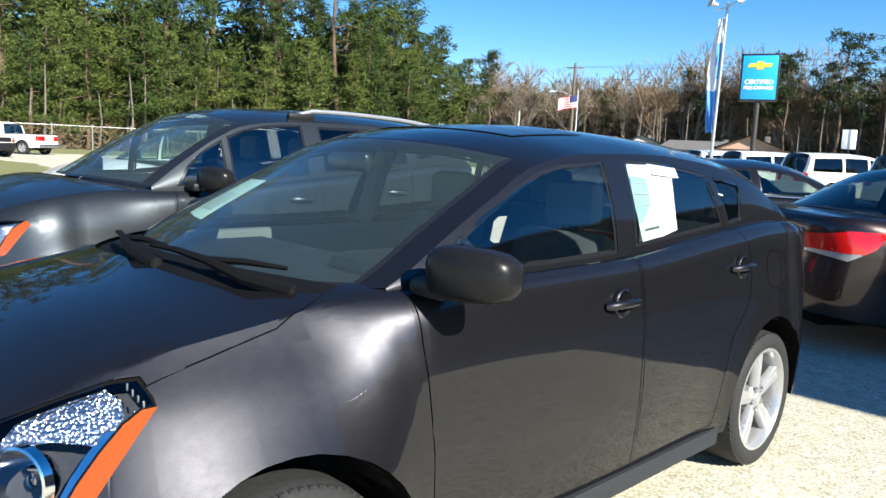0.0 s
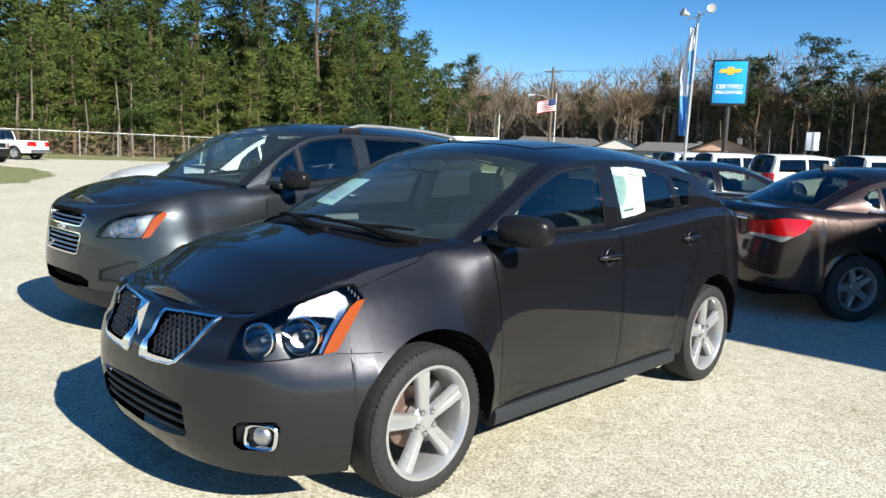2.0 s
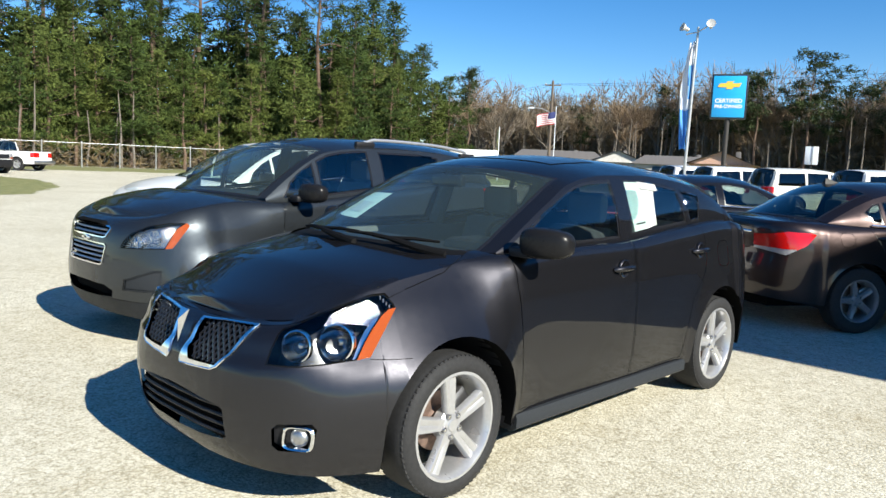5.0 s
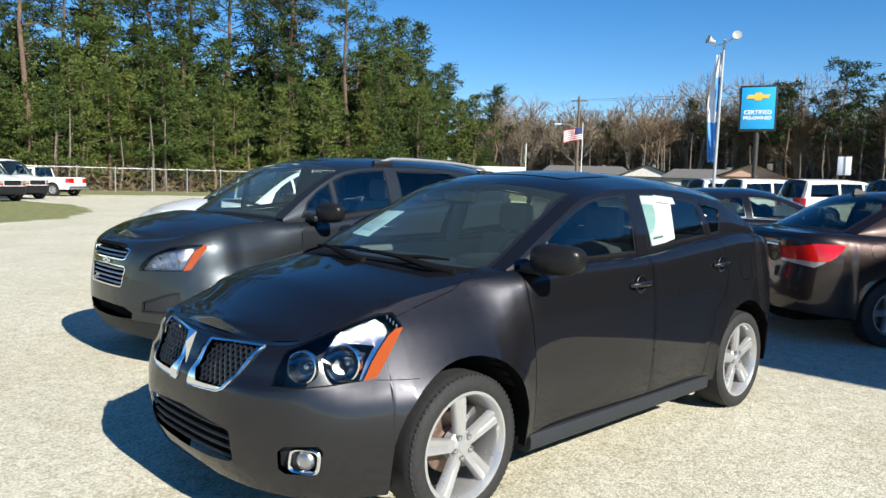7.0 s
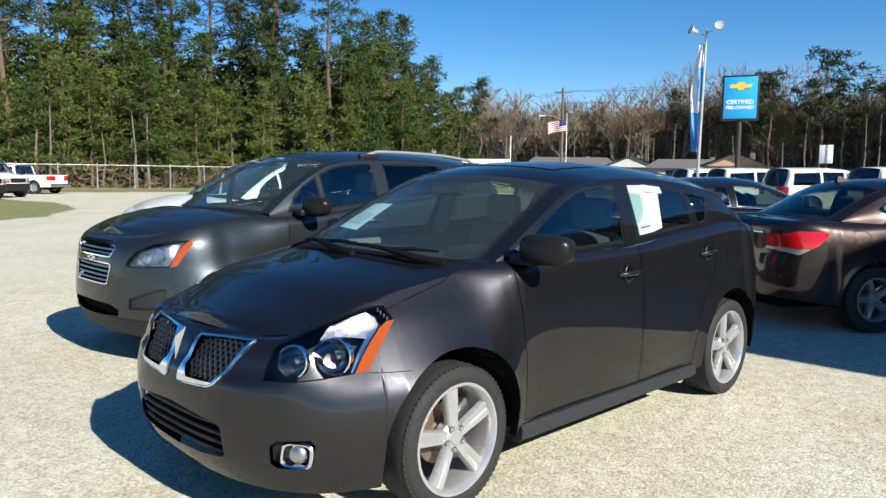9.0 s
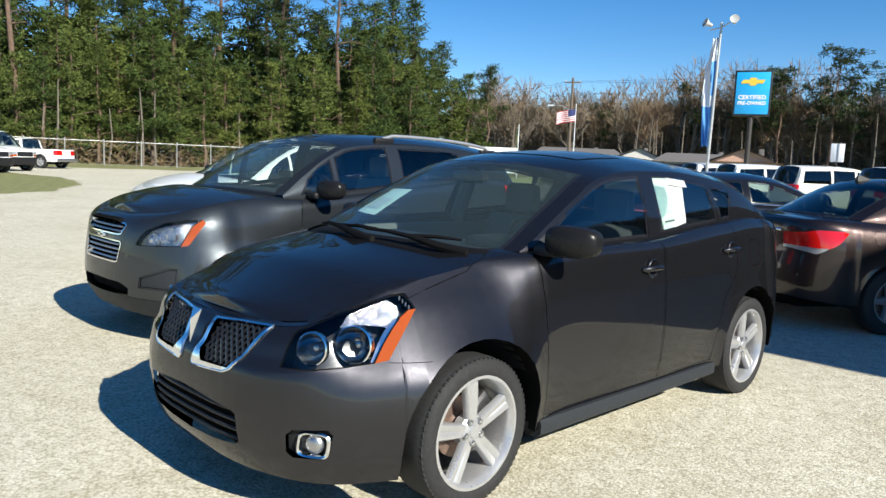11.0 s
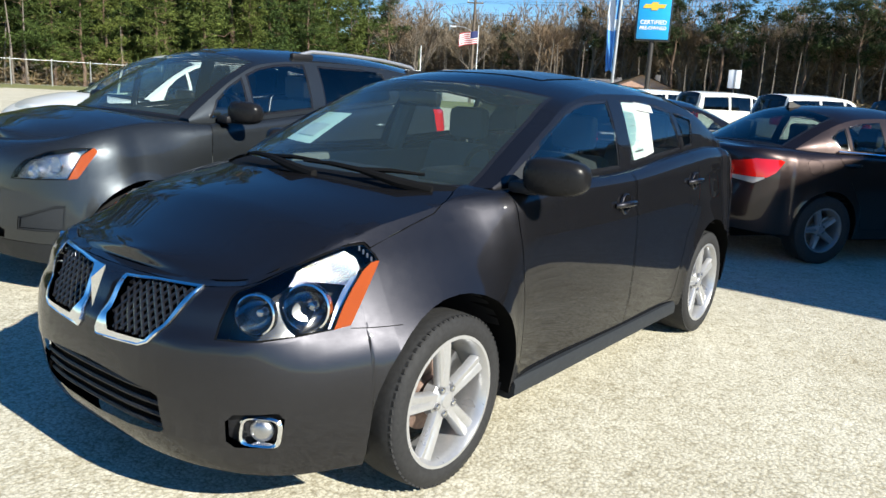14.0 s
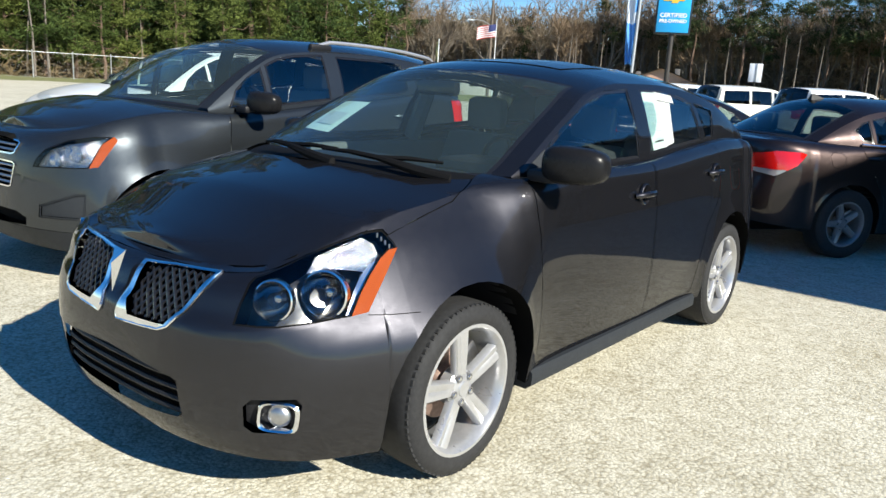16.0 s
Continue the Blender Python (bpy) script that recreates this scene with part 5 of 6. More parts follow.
def suv_spec(**more):
    S = dict(yf=-0.98, y1=-0.35, w1=0.99, pf=0.45, qf=0.8, y2=3.75, yr=4.10, w2=0.97, pr=0.4, qr=0.75,
             width=[(-0.35, 0.99), (2, 0.995), (3.8, 0.97)], sill=[(-1, 0.35), (0.5, 0.32), (4.1, 0.42)],
             top=[(-1, 1.02), (-0.5, 1.08), (0.4, 1.13), (1.5, 1.14), (4.1, 1.14)], round=[(-1, 0.06), (0, 0.10), (0.6, 0.06), (4.1, 0.05)],
             front=[(0.3, 0.05), (0.5, 0.0), (0.9, 0.02), (1.1, 0.06)], side=[(0.3, 0.04), (0.5, 0.0), (0.9, 0.0), (1.1, 0.03)], rear=[(0.3, 0.03), (0.55, 0.0), (0.75, 0.04), (1.2, 0.06)],
             crown=[(-1, 0.01), (-0.5, 0.05), (0.5, 0.05), (4.1, 0.02)], arches=[(0, 0.46, 0.39), (2.946, 0.46, 0.39)], flare=0.02, hood_end=0.55, hood_bow=0.22, tumble=0.22,
             green=[(0.35, 1.17, 0.55, 1.145), (0.65, 1.45, 0.82, 1.42), (0.98, 1.74, 1.12, 1.70), (1.3, 1.84, 1.4, 1.775), (2.2, 1.885, 2.2, 1.80), (3.4, 1.87, 3.35, 1.78), (3.75, 1.84, 3.68, 1.75), (3.90, 1.5, 3.80, 1.45), (4.02, 1.16, 3.92, 1.15)],
             ws=(0, 2.2), rw=(6, 8), floor=0.35, sub=4, ws_glass=GLASS_DARK,
             wheel=dict(R=0.385, r=0.235, w=0.26, x=0.86, n=5, wide=(0.05, 0.045), groove=0.0, face=0.6))
    S.update(more)
    return S


SUV_WINS = [[(0.95, 1.20), (1.2, 1.64), (1.42, 1.70), (1.42, 1.20)], [(1.52, 1.20), (1.52, 1.71), (2.42, 1.71), (2.42, 1.20)], [(2.52, 1.20), (2.52, 1.70), (3.60, 1.66), (3.68, 1.20)]]
SUV_DOORS = ([(0.6, 0.5), (0.6, 1.3), (1.48, 1.3), (1.48, 0.5)], [(1.49, 0.5), (1.49, 1.3), (2.5, 1.3), (2.5, 0.9), (2.38, 0.5)])
SUV_TAIL = rear_lamp([(3.9, 0.85), (3.86, 1.14), (4.2, 1.14), (4.2, 0.85)])
VIBE, VIBE_SHELL = vibe()
trax("crossover_car", "dark blue-grey compact crossover with two-tier chrome-barred grille and roof rails", TRAX_PAINT, pose(-2.93, 0.58, 0))
cruze()
# a white crossover beyond the blue-grey one, and a dark car beyond it
trax("white_car", "white compact crossover parked in the row on pale gravel", WHITE_PAINT, pose(-6.0, 2.15, 0))
plain_car("dark_car", "dark sedan parked beyond the white car", sedan_spec(), BLACK_PAINT, pose(-18.3, 9.3, 0), SEDAN_WINS, (GLASS_DARK,) * 3, (), None, None)
plain_car("black_car", "black sedan with bright window trim behind the hatchback", sedan_spec(), BLACK_PAINT, pose(-1.3, 10.55, 0, 0, 0, 145), SEDAN_WINS, (GLASS_TINT,) * 3, SEDAN_DOORS, None, rear_lamp([(3.1, 0.85), (3.1, 0.95), (3.75, 0.95), (3.75, 0.80)]), "car", chrome_belt=(1.0, 2.56, CHROME))
# the row of large vehicles at the back of the lot, tails to the lot
for k, (x, y, pm, lb) in enumerate(((-8.7, 31.2, CREAM_PAINT, "pearl white full-size SUV"), (-5.0, 28.9, WHITE_PAINT, "white full-size SUV with dark windows"), (-11.7, 32.4, WHITE_PAINT, "white SUV with dark rear glass"), (-14.2, 34.0, WHITE_PAINT, "white SUV with roof rack"), (-1.7, 30.5, BLACK_PAINT, "black SUV"))):
    plain_car("suv", lb + " parked in the back row", suv_spec(), pm, pose(x + 2.35, y - 0.74, 0, 0, 0, 145), SUV_WINS, (GLASS_DARK,) * 3, SUV_DOORS, None, SUV_TAIL, "car", group="back row vehicles")

# ---- ground ----
def ground_material():
    m = Mat("pale crushed limestone", (0.6, 0.57, 0.48), 0.95)
    fine = m.ramp(m.noise(160, 3, 0.7), (0.32, (0.30, 0.275, 0.215)), (0.45, (0.68, 0.65, 0.545)), (0.66, (0.83, 0.805, 0.71)))
    mid = m.ramp(m.noise(9, 5, 0.65), (0.35, (0.80, 0.785, 0.745)), (0.65, (1, 1, 1)))
    big = m.ramp(m.noise(0.5, 5, 0.6), (0.35, (0.87, 0.855, 0.82)), (0.62, (1, 1, 1)))
    peb = m.node("ShaderNodeTexVoronoi", Scale=62.0)
    m.t.links.new(m.co, peb.inputs["Vector"])
    one = m.t.nodes.new("ShaderNodeSeparateColor")
    m.t.links.new(peb.outputs["Color"], one.inputs[0])
    tone = m.ramp(one.outputs[0], (0.0, (0.64, 0.62, 0.56)), (0.3, (0.95, 0.94, 0.915)), (1.0, (1.0, 1.0, 0.98)))
    stain = m.ramp(m.noise(1.3, 6, 0.7), (0.28, (0.70, 0.64, 0.52)), (0.42, (1, 1, 1)))
    # darkens the crevices between pebbles in the colour, as shade would
    gaps = m.ramp(peb.outputs["Distance"], (0.42, (1, 1, 1)), (0.80, (0.72, 0.70, 0.65)))
    fine = m.mix(0.85, m.mix(1.0, fine, gaps, "MULTIPLY"), tone, "MULTIPLY")
    stone = m.mix(0.6, m.mix(1.0, m.mix(1.0, fine, mid, "MULTIPLY"), big, "MULTIPLY"), stain, "MULTIPLY")
    grass = m.ramp(m.noise(3.0, 6, 0.7), (0.3, (0.10, 0.12, 0.035)), (0.55, (0.20, 0.20, 0.075)), (0.75, (0.30, 0.26, 0.13)))
    sep = m.t.nodes.new("ShaderNodeSeparateXYZ")
    m.t.links.new(m.co, sep.inputs[0])
    x, y = sep.outputs["X"], sep.outputs["Y"]
    wob = m.math("MULTIPLY_ADD", m.noise(0.35, 5, 0.7), 8.0, -4.0)
    strip = m.math("GREATER_THAN", m.math("MULTIPLY_ADD", y, 0.21, m.math("ADD", m.math("MULTIPLY", x, -1.0), wob)), 52.0)
    dx, dy = m.math("ADD", x, 33.0), m.math("ADD", y, 2.0)
    r2 = m.math("ADD", m.math("MULTIPLY", m.math("MULTIPLY", dx, dx), 0.0048), m.math("MULTIPLY", m.math("MULTIPLY", dy, dy), 0.0083))
    patch = m.math("LESS_THAN", m.math("ADD", r2, m.math("MULTIPLY", wob, 0.06)), 1.0)
    far = m.math("GREATER_THAN", m.math("ADD", y, wob), 44.0)
    green = m.math("MAXIMUM", m.math("MAXIMUM", strip, patch), far)
    m.link(m.mix(green, stone, grass), "Base Color")
    m.bump(m.math("SUBTRACT", m.math("ADD", m.noise(170, 3, 0.7), m.math("MULTIPLY", m.noise(14, 4), 1.2)), m.math("MULTIPLY", peb.outputs["Distance"], 2.0)), 0.32, 0.006)
    return m.m


def ground():
    bm = bmesh.new()
    bmesh.ops.create_grid(bm, x_segments=60, y_segments=60, size=1)
    for v in bm.verts:
        v.co = Vector((math.copysign(abs(v.co.x) ** 3, v.co.x) * 1500, math.copysign(abs(v.co.y) ** 3, v.co.y) * 1500, 0))
    tagged(part("ground", bm, ground_material(), None, "", 0), "pale crushed stone lot with grass edges", "ground", kind="structure")


ground()


def hall():
    """An unseen building placed beside the lot: it shades the brown sedan's flank."""
    b = thing("building", "plain dark brown building out of view, placed to shade the lot", "building", pose(0, 0, 0), kind="structure")
    wallm = plain("brown metal siding", (0.10, 0.082, 0.066), 0.6, 0, 4, 0.15, 0.1)
    part("wall", box(9, 26, 5.15, (12.6, 3.3 + 13, 2.575), 0.02), wallm, b)
    part("roof", box(9.6, 26.4, 0.25, (12.6, 3.3 + 13, 5.25), 0.03), STEEL, b)


hall()


# ---- vans and pickup by the fence ----
def work_van(label, at):
    S = suv_spec(yf=-0.75, y1=-0.25, top=[(-1, 1.0), (-0.4, 1.12), (0.3, 1.22), (1.5, 1.22), (4.5, 1.22)], hood_end=0.30, hood_bow=0.2, y2=4.2, yr=4.55, arches=[(0, 0.44, 0.38), (3.43, 0.44, 0.38)],
                 width=[(-0.35, 0.98), (2, 1.0), (4.3, 0.98)], tumble=0.12, ws_glass=GLASS,
                 green=[(0.05, 1.26, 0.30, 1.225), (0.40, 1.60, 0.62, 1.55), (0.80, 1.93, 0.95, 1.87), (1.2, 2.05, 1.3, 1.97), (2.4, 2.10, 2.4, 2.0), (4.0, 2.08, 4.0, 1.98), (4.3, 2.05, 4.25, 1.95), (4.4, 1.6, 4.35, 1.55), (4.46, 1.25, 4.40, 1.24)])
    wins = [[(0.75, 1.30), (1.0, 1.72), (1.45, 1.76), (1.45, 1.30)]]

    def lamps(car, low, tree):
        for z0, z1, mat, nm in ((0.86, 1.0, LENS, "headlight"), (0.76, 0.855, AMBER, "marker_light")):
            for p in pair(nm, shift(carve(low, [(0.55, z0), (0.55, z1), (0.93, z1), (0.93, z0)], (1, 0, 0), where=lambda c: c.y < -0.2), 0.004), mat if mat is AMBER else SILVER, car, "amber marker light" if mat is AMBER else "clear headlight"):
                pass
        g = carve(low, [(-0.01, 0.76), (-0.01, 1.0), (0.52, 1.0), (0.52, 0.76)], (1, 0, 0), where=lambda c: c.y < -0.2)
        part("grille", both(shift(g, -0.02)), PLASTIC, car, "black grille")
        b = pick(low, lambda c: c.z < 0.72 and c.y < -0.2)
        part("bumper", both(shift(b, 0.02)), PLASTIC, car, "black front bumper")
    return plain_car("van", label, S, WHITE_PAINT, at, wins, (GLASS_DARK,), ([(0.62, 0.5), (0.62, 1.4), (1.5, 1.4), (1.5, 0.5)],), lamps, None, "van", group="white work vans")


for x, y in ((-40.2, 9.2), (-37.2, 7.3), (-34.2, 5.4)):
    work_van("white work van with black bumper, parked on grass", pose(x, y, 0, 0, 0, 122))


def pickup():
    S = suv_spec(y2=3.9, yr=4.35, w1=0.97, arches=[(0, 0.45, 0.39), (3.30, 0.45, 0.39)], deck_start=1.95, deck_bow=0.0, rw_glass=GLASS,
                 top=[(-1, 1.0), (-0.5, 1.07), (0.4, 1.12), (1.9, 1.13), (4.35, 1.14)], crown=[(-1, 0.01), (-0.5, 0.05), (0.5, 0.05), (1.9, 0.0), (4.35, 0.0)],
                 green=[(0.35, 1.16, 0.55, 1.135), (0.62, 1.40, 0.78, 1.37), (0.92, 1.64, 1.04, 1.60), (1.2, 1.75, 1.25, 1.68), (1.6, 1.76, 1.6, 1.69), (1.85, 1.72, 1.83, 1.66), (1.93, 1.4, 1.91, 1.38), (1.99, 1.14, 1.97, 1.14)], ws=(0, 2.2), rw=(5, 7))

    def stripes(car, low, tree):
        SIDE_ = SIDE
        for k in range(4):
            line = [on_skin(tree, h=y, z=0.98 - 0.075 * k + 0.05 * math.sin(y * 2.2 + 0.4), off=0.004, **SIDE_)[0] for y in np.linspace(0.35, 2.3 - 0.1 * k, 22)]
            for sgn in (1, -1):
                bm = bmesh.new()
                rows = [[bm.verts.new((sgn * p.x, p.y, p.z + d)) for d in (-0.02, 0.02)] for p in line]
                for a, b in zip(rows, rows[1:]):
                    bm.faces.new((a[0], b[0], b[1], a[1]))
                bmesh.ops.solidify(bm, geom=bm.faces[:], thickness=0.002)
                part("stripe", bm, STRIPE_RED, car, "wavy red stripe")
        for sgn in (1, -1):
            bm = bmesh.new()
            for i in range(3):
                for j in range(3):
                    p, _ = on_skin(tree, h=0.32 + 0.13 * i, z=0.70 + 0.10 * j, off=0.004, **SIDE_)
                    add(bm, box(0.004, 0.09, 0.06, (sgn * p.x, p.y, p.z)))
            part("stripe_field", bm, STRIPE_BLUE, car, "blue block pattern")
        bed = box(1.6, 1.95, 0.45, (0, 3.1, 0.93), 0.02)
        part("bed", bed, PLASTIC, car, "dark bed liner")
        b = box(1.7, 0.14, 0.2, (0, 4.38, 0.52), 0.03)
        part("rear_bumper", b, STEEL, car, "metal rear bumper")
        rear_lamp([(4.12, 0.80), (4.12, 1.08), (4.5, 1.08), (4.5, 0.80)])(car, low, tree)
    plain_car("pickup_truck", "white pickup truck with red and blue flag stripes along its flank", S, WHITE_PAINT, pose(-49.0, 11.0, 0, 0, 0, -55), [[(0.86, 1.18), (1.05, 1.54), (1.28, 1.62), (1.28, 1.18)], [(1.36, 1.18), (1.36, 1.62), (1.78, 1.60), (1.84, 1.18)]],
              (GLASS_DARK,) * 2, ([(0.6, 0.5), (0.6, 1.3), (1.32, 1.3), (1.32, 0.5)],), None, stripes, "truck")


STRIPE_RED = plain("red vinyl", (0.42, 0.05, 0.05), 0.4, 0, 10, 0.1, 0)
STRIPE_BLUE = plain("blue vinyl", (0.06, 0.10, 0.32), 0.4, 0, 10, 0.1, 0)
pickup()

# ---- chain-link fence ----
GALV = plain("galvanised steel", (0.46, 0.47, 0.47), 0.45, 0.6, 12, 0.15, 0.05)
FENCE_A, FENCE_B = Vector((-60.5, 4.0, 0)), Vector((-52.2, 44.0, 0))


def fence():
    f = thing("chain_link_fence", "galvanised chain-link fence with a top rail", "fence", pose(0, 0, 0))
    d = (FENCE_B - FENCE_A)
    n = 15
    post = lathe([(0.045, 0.0), (0.045, 1.95), (0.05, 1.96), (0.03, 2.0), (0.0, 2.01)], 10, "z")
    first = part("post", post, GALV, f, "round steel post")
    first.location = FENCE_A
    for k in range(1, n + 1):
        q = first.copy()
        scene.collection.objects.link(q)
        q.location = FENCE_A + d * (k / n)
    part("top_rail", tube([FENCE_A + Vector((0, 0, 1.86)), FENCE_B + Vector((0, 0, 1.86))], 0.022, 8), GALV, f, "steel top rail")
    part("bottom_wire", tube([FENCE_A + Vector((0, 0, 0.06)), FENCE_B + Vector((0, 0, 0.06))], 0.006, 5), GALV, f)
    u, L = d.normalized(), d.length
    verts, faces = [], []
    step, w, h = 0.13, 0.0022, 1.80
    for k in range(int(L / step) + 14):
        for sl in (1, -1):
            a0 = k * step - (0 if sl > 0 else 0)
            s0, s1 = a0 - (h if sl > 0 else 0), a0 - (0 if sl > 0 else h)
            z0, z1 = (0.06, 0.06 + h) if sl > 0 else (0.06 + h, 0.06)
            if s0 < 0 or s1 > L or s1 < 0:
                continue
            p, q = FENCE_A + u * s0 + Vector((0, 0, z0)), FENCE_A + u * s1 + Vector((0, 0, z1))
            i = len(verts)
            verts += [p - u * w, p + u * w, q + u * w, q - u * w]
            faces.append((i, i + 1, i + 2, i + 3))
    me = bpy.data.meshes.new("wire_mesh")
    me.from_pydata([tuple(v) for v in verts], [], faces)
    me.materials.append(GALV)
    ob = new("wire_mesh", me)
    ob.parent = f
    tagged(ob, "fine wire mesh", kind="stuff")


fence()

# ---- signs, poles, flag, banner ----
SIGN_BLUE = plain("sign blue", (0.02, 0.36, 0.74), 0.35, 0, 3, 0.05, 0)
GOLD = plain("sign gold", (0.80, 0.52, 0.06), 0.35, 0, 3, 0.05, 0)
SIGN_WHITE = plain("sign white", (0.80, 0.82, 0.85), 0.4, 0, 3, 0.04, 0)
SIGN_FRAME = plain("dark sign frame", (0.03, 0.035, 0.045), 0.4, 0.4, 8, 0.1, 0)
POLE_DARK = plain("dark bronze pole", (0.05, 0.045, 0.04), 0.5, 0.4, 8, 0.2, 0.05)
WOOD = plain("weathered pole timber", (0.14, 0.11, 0.085), 0.85, 0, 6, 0.3, 0.3)


def words(text, size, at, material, parent, name):
    c = bpy.data.curves.new(name, "FONT")
    c.body, c.size, c.extrude, c.align_x, c.offset = text, size, 0.01, "CENTER", 0.008
    ob = new(name, c)
    dg = bpy.context.evaluated_depsgraph_get()
    me = bpy.data.meshes.new_from_object(ob.evaluated_get(dg))
    bpy.data.objects.remove(ob)
    bpy.data.curves.remove(c)
    me.materials.clear()
    me.materials.append(material)
    o = new(name, me)
    o.parent = parent
    o.matrix_basis = at
    return o


def lot_sign():
    # stands at the far side of the lot and faces it
    at = pose(-15.43, 39.4, 0, 0, 0, 22)
    s = thing("pole_sign", "blue illuminated pole sign with a gold cross-shaped mark", "sign", at)
    part("post", tube([(0, 0, 0), (0, 0, 4.7)], 0.14, 14), POLE_DARK, s, "dark steel post")
    part("cabinet", box(1.92, 0.42, 2.48, (0, 0, 5.88), 0.05), SIGN_FRAME, s, "dark sign cabinet")
    for sg in (-1, 1):
        part("face", box(1.72, 0.03, 2.27, (0, sg * 0.215, 5.88), 0.01), SIGN_BLUE, s, "blue sign face")
    mark = bmesh.new()
    vs = [(-0.62, 0.0), (-0.50, 0.16), (-0.20, 0.16), (-0.14, 0.27), (0.20, 0.27), (0.14, 0.16), (0.62, 0.16), (0.50, -0.05), (0.20, -0.05), (0.14, -0.16), (-0.20, -0.16), (-0.14, -0.05), (-0.62, -0.05)]
    f = mark.faces.new([mark.verts.new((x, -0.235, 6.45 + z)) for x, z in vs])
    r = bmesh.ops.extrude_face_region(mark, geom=[f])
    bmesh.ops.translate(mark, vec=(0, -0.02, 0), verts=[g for g in r["geom"] if isinstance(g, bmesh.types.BMVert)])
    bmesh.ops.recalc_face_normals(mark, faces=mark.faces)
    part("mark", mark, GOLD, s, "gold cross-shaped mark", 0)
    words("CERTIFIED", 0.31, pose(0, -0.235, 5.55, 90), SIGN_WHITE, s, "lettering")
    words("PRE-OWNED", 0.25, pose(0, -0.235, 5.26, 90), SIGN_WHITE, s, "lettering")


lot_sign()


HORN_GREY = plain("pale grey horn shell", (0.42, 0.42, 0.40), 0.45, 0, 8, 0.15, 0.05)


def speaker_pole():
    s = thing("floodlight_pole", "tall leaning pole with two horn loudspeakers and a blue and white banner", "pole", pose(-13.1, 30, 0))
    lean = Vector((0.16, 0, 8.0))
    part("pole", tube([(0, 0, 0), lean * 0.5, lean], [0.075, 0.065, 0.05], 12), GALV, s, "galvanised pole")
    top = lean
    part("cross_arm", tube([top + Vector((-0.55, 0, -0.28)), top + Vector((0.0, 0, -0.22)), top + Vector((0.5, 0, 0.02))], 0.028, 8), GALV, s, "cross arm")
    # two horn loudspeakers at the ends of the cross arm
    for sx, a in ((-0.72, 200), (0.58, -50)):
        b = lathe([(0.05, -0.30), (0.08, -0.28), (0.09, -0.12), (0.19, 0.04), (0.20, 0.06), (0.17, 0.05), (0.0, -0.02)], 20, "y")
        bmesh.ops.rotate(b, cent=(0, 0, 0), matrix=Matrix.Rotation(radians(180 + (25 if sx > 0 else -35)), 3, "Z") @ Matrix.Rotation(radians(20), 3, "X"), verts=b.verts)
        bmesh.ops.translate(b, vec=top + Vector((sx, 0, 0.05 + (0.03 if sx > 0 else 0))), verts=b.verts)
        part("floodlight", b, HORN_GREY, s, "round pale grey horn loudspeaker")
    # banner: a tall swallow of cloth hung along the pole, in folds
    bm = bmesh.new()
    rows = []
    for k in range(33):
        q = k / 32
        z = 7.35 - 4.75 * q
        w = 0.10 + 0.36 * math.sin(math.pi * min(1, 0.10 + 0.8 * q)) ** 1.1
        rows.append([bm.verts.new((0.16 * z / 8.0 - 0.06 - w * j / 6 - 0.10 * math.sin(2.4 * q) * j / 6, 0.10 * math.sin(j * 1.9 + 5 * q) + 0.04 * math.sin(11 * q + j), z + 0.05 * math.sin(j + 4 * q))) for j in range(7)])
    for a, b in zip(rows, rows[1:]):
        for j in range(6):
            f = bm.faces.new((a[j], a[j + 1], b[j + 1], b[j]))
    for f in bm.faces:
        c = f.calc_center_median()
        k = (7.35 - c.z) / 4.75
        f.material_index = 0 if k < 0.62 and (c.x - 0.16 * c.z / 8 < -0.16 - 0.10 * math.sin(7 * k) or k < 0.22) else 1
    ob = part("banner", bm, (BANNER_WHITE, BANNER_BLUE), s, "blue and white feather banner")
    so = ob.modifiers.new("cloth", "SOLIDIFY")
    so.thickness = 0.004


BANNER_WHITE = plain("white banner cloth", (0.72, 0.76, 0.82), 0.8, 0, 20, 0.08, 0.1)
BANNER_BLUE = plain("blue banner cloth", (0.09, 0.30, 0.68), 0.8, 0, 20, 0.15, 0.1)
speaker_pole()


def utility_pole():
    s = thing("utility_pole", "wooden utility pole with crossarm and street light", "pole", pose(-50.0, 70.0, 0))
    part("pole", tube([(0, 0, 0), (0, 0, 11.6)], [0.19, 0.13], 10), WOOD, s, "weathered wooden pole")
    part("crossarm", box(1.9, 0.12, 0.14, (0, 0, 11.1), 0.01, Matrix.Rotation(radians(35), 3, "Z")), WOOD, s)
    for k in (-1, 0, 1):
        p = Matrix.Rotation(radians(35), 3, "Z") @ Vector((0.8 * k, 0, 0))
        part("insulator", lathe([(0.05, 0), (0.07, 0.06), (0.04, 0.16), (0, 0.18)], 8, "z"), GALV, s).location = (p.x, p.y, 11.17)
    part("light_arm", tube([(0, 0, 7.9), (-0.9, -0.5, 8.4), (-1.8, -1.0, 8.5)], 0.05, 6), GALV, s)
    part("street_light", box(0.7, 0.3, 0.16, (-2.1, -1.15, 8.45), 0.06, Matrix.Rotation(radians(30), 3, "Z")), SIGN_WHITE, s, "grey street light")


utility_pole()


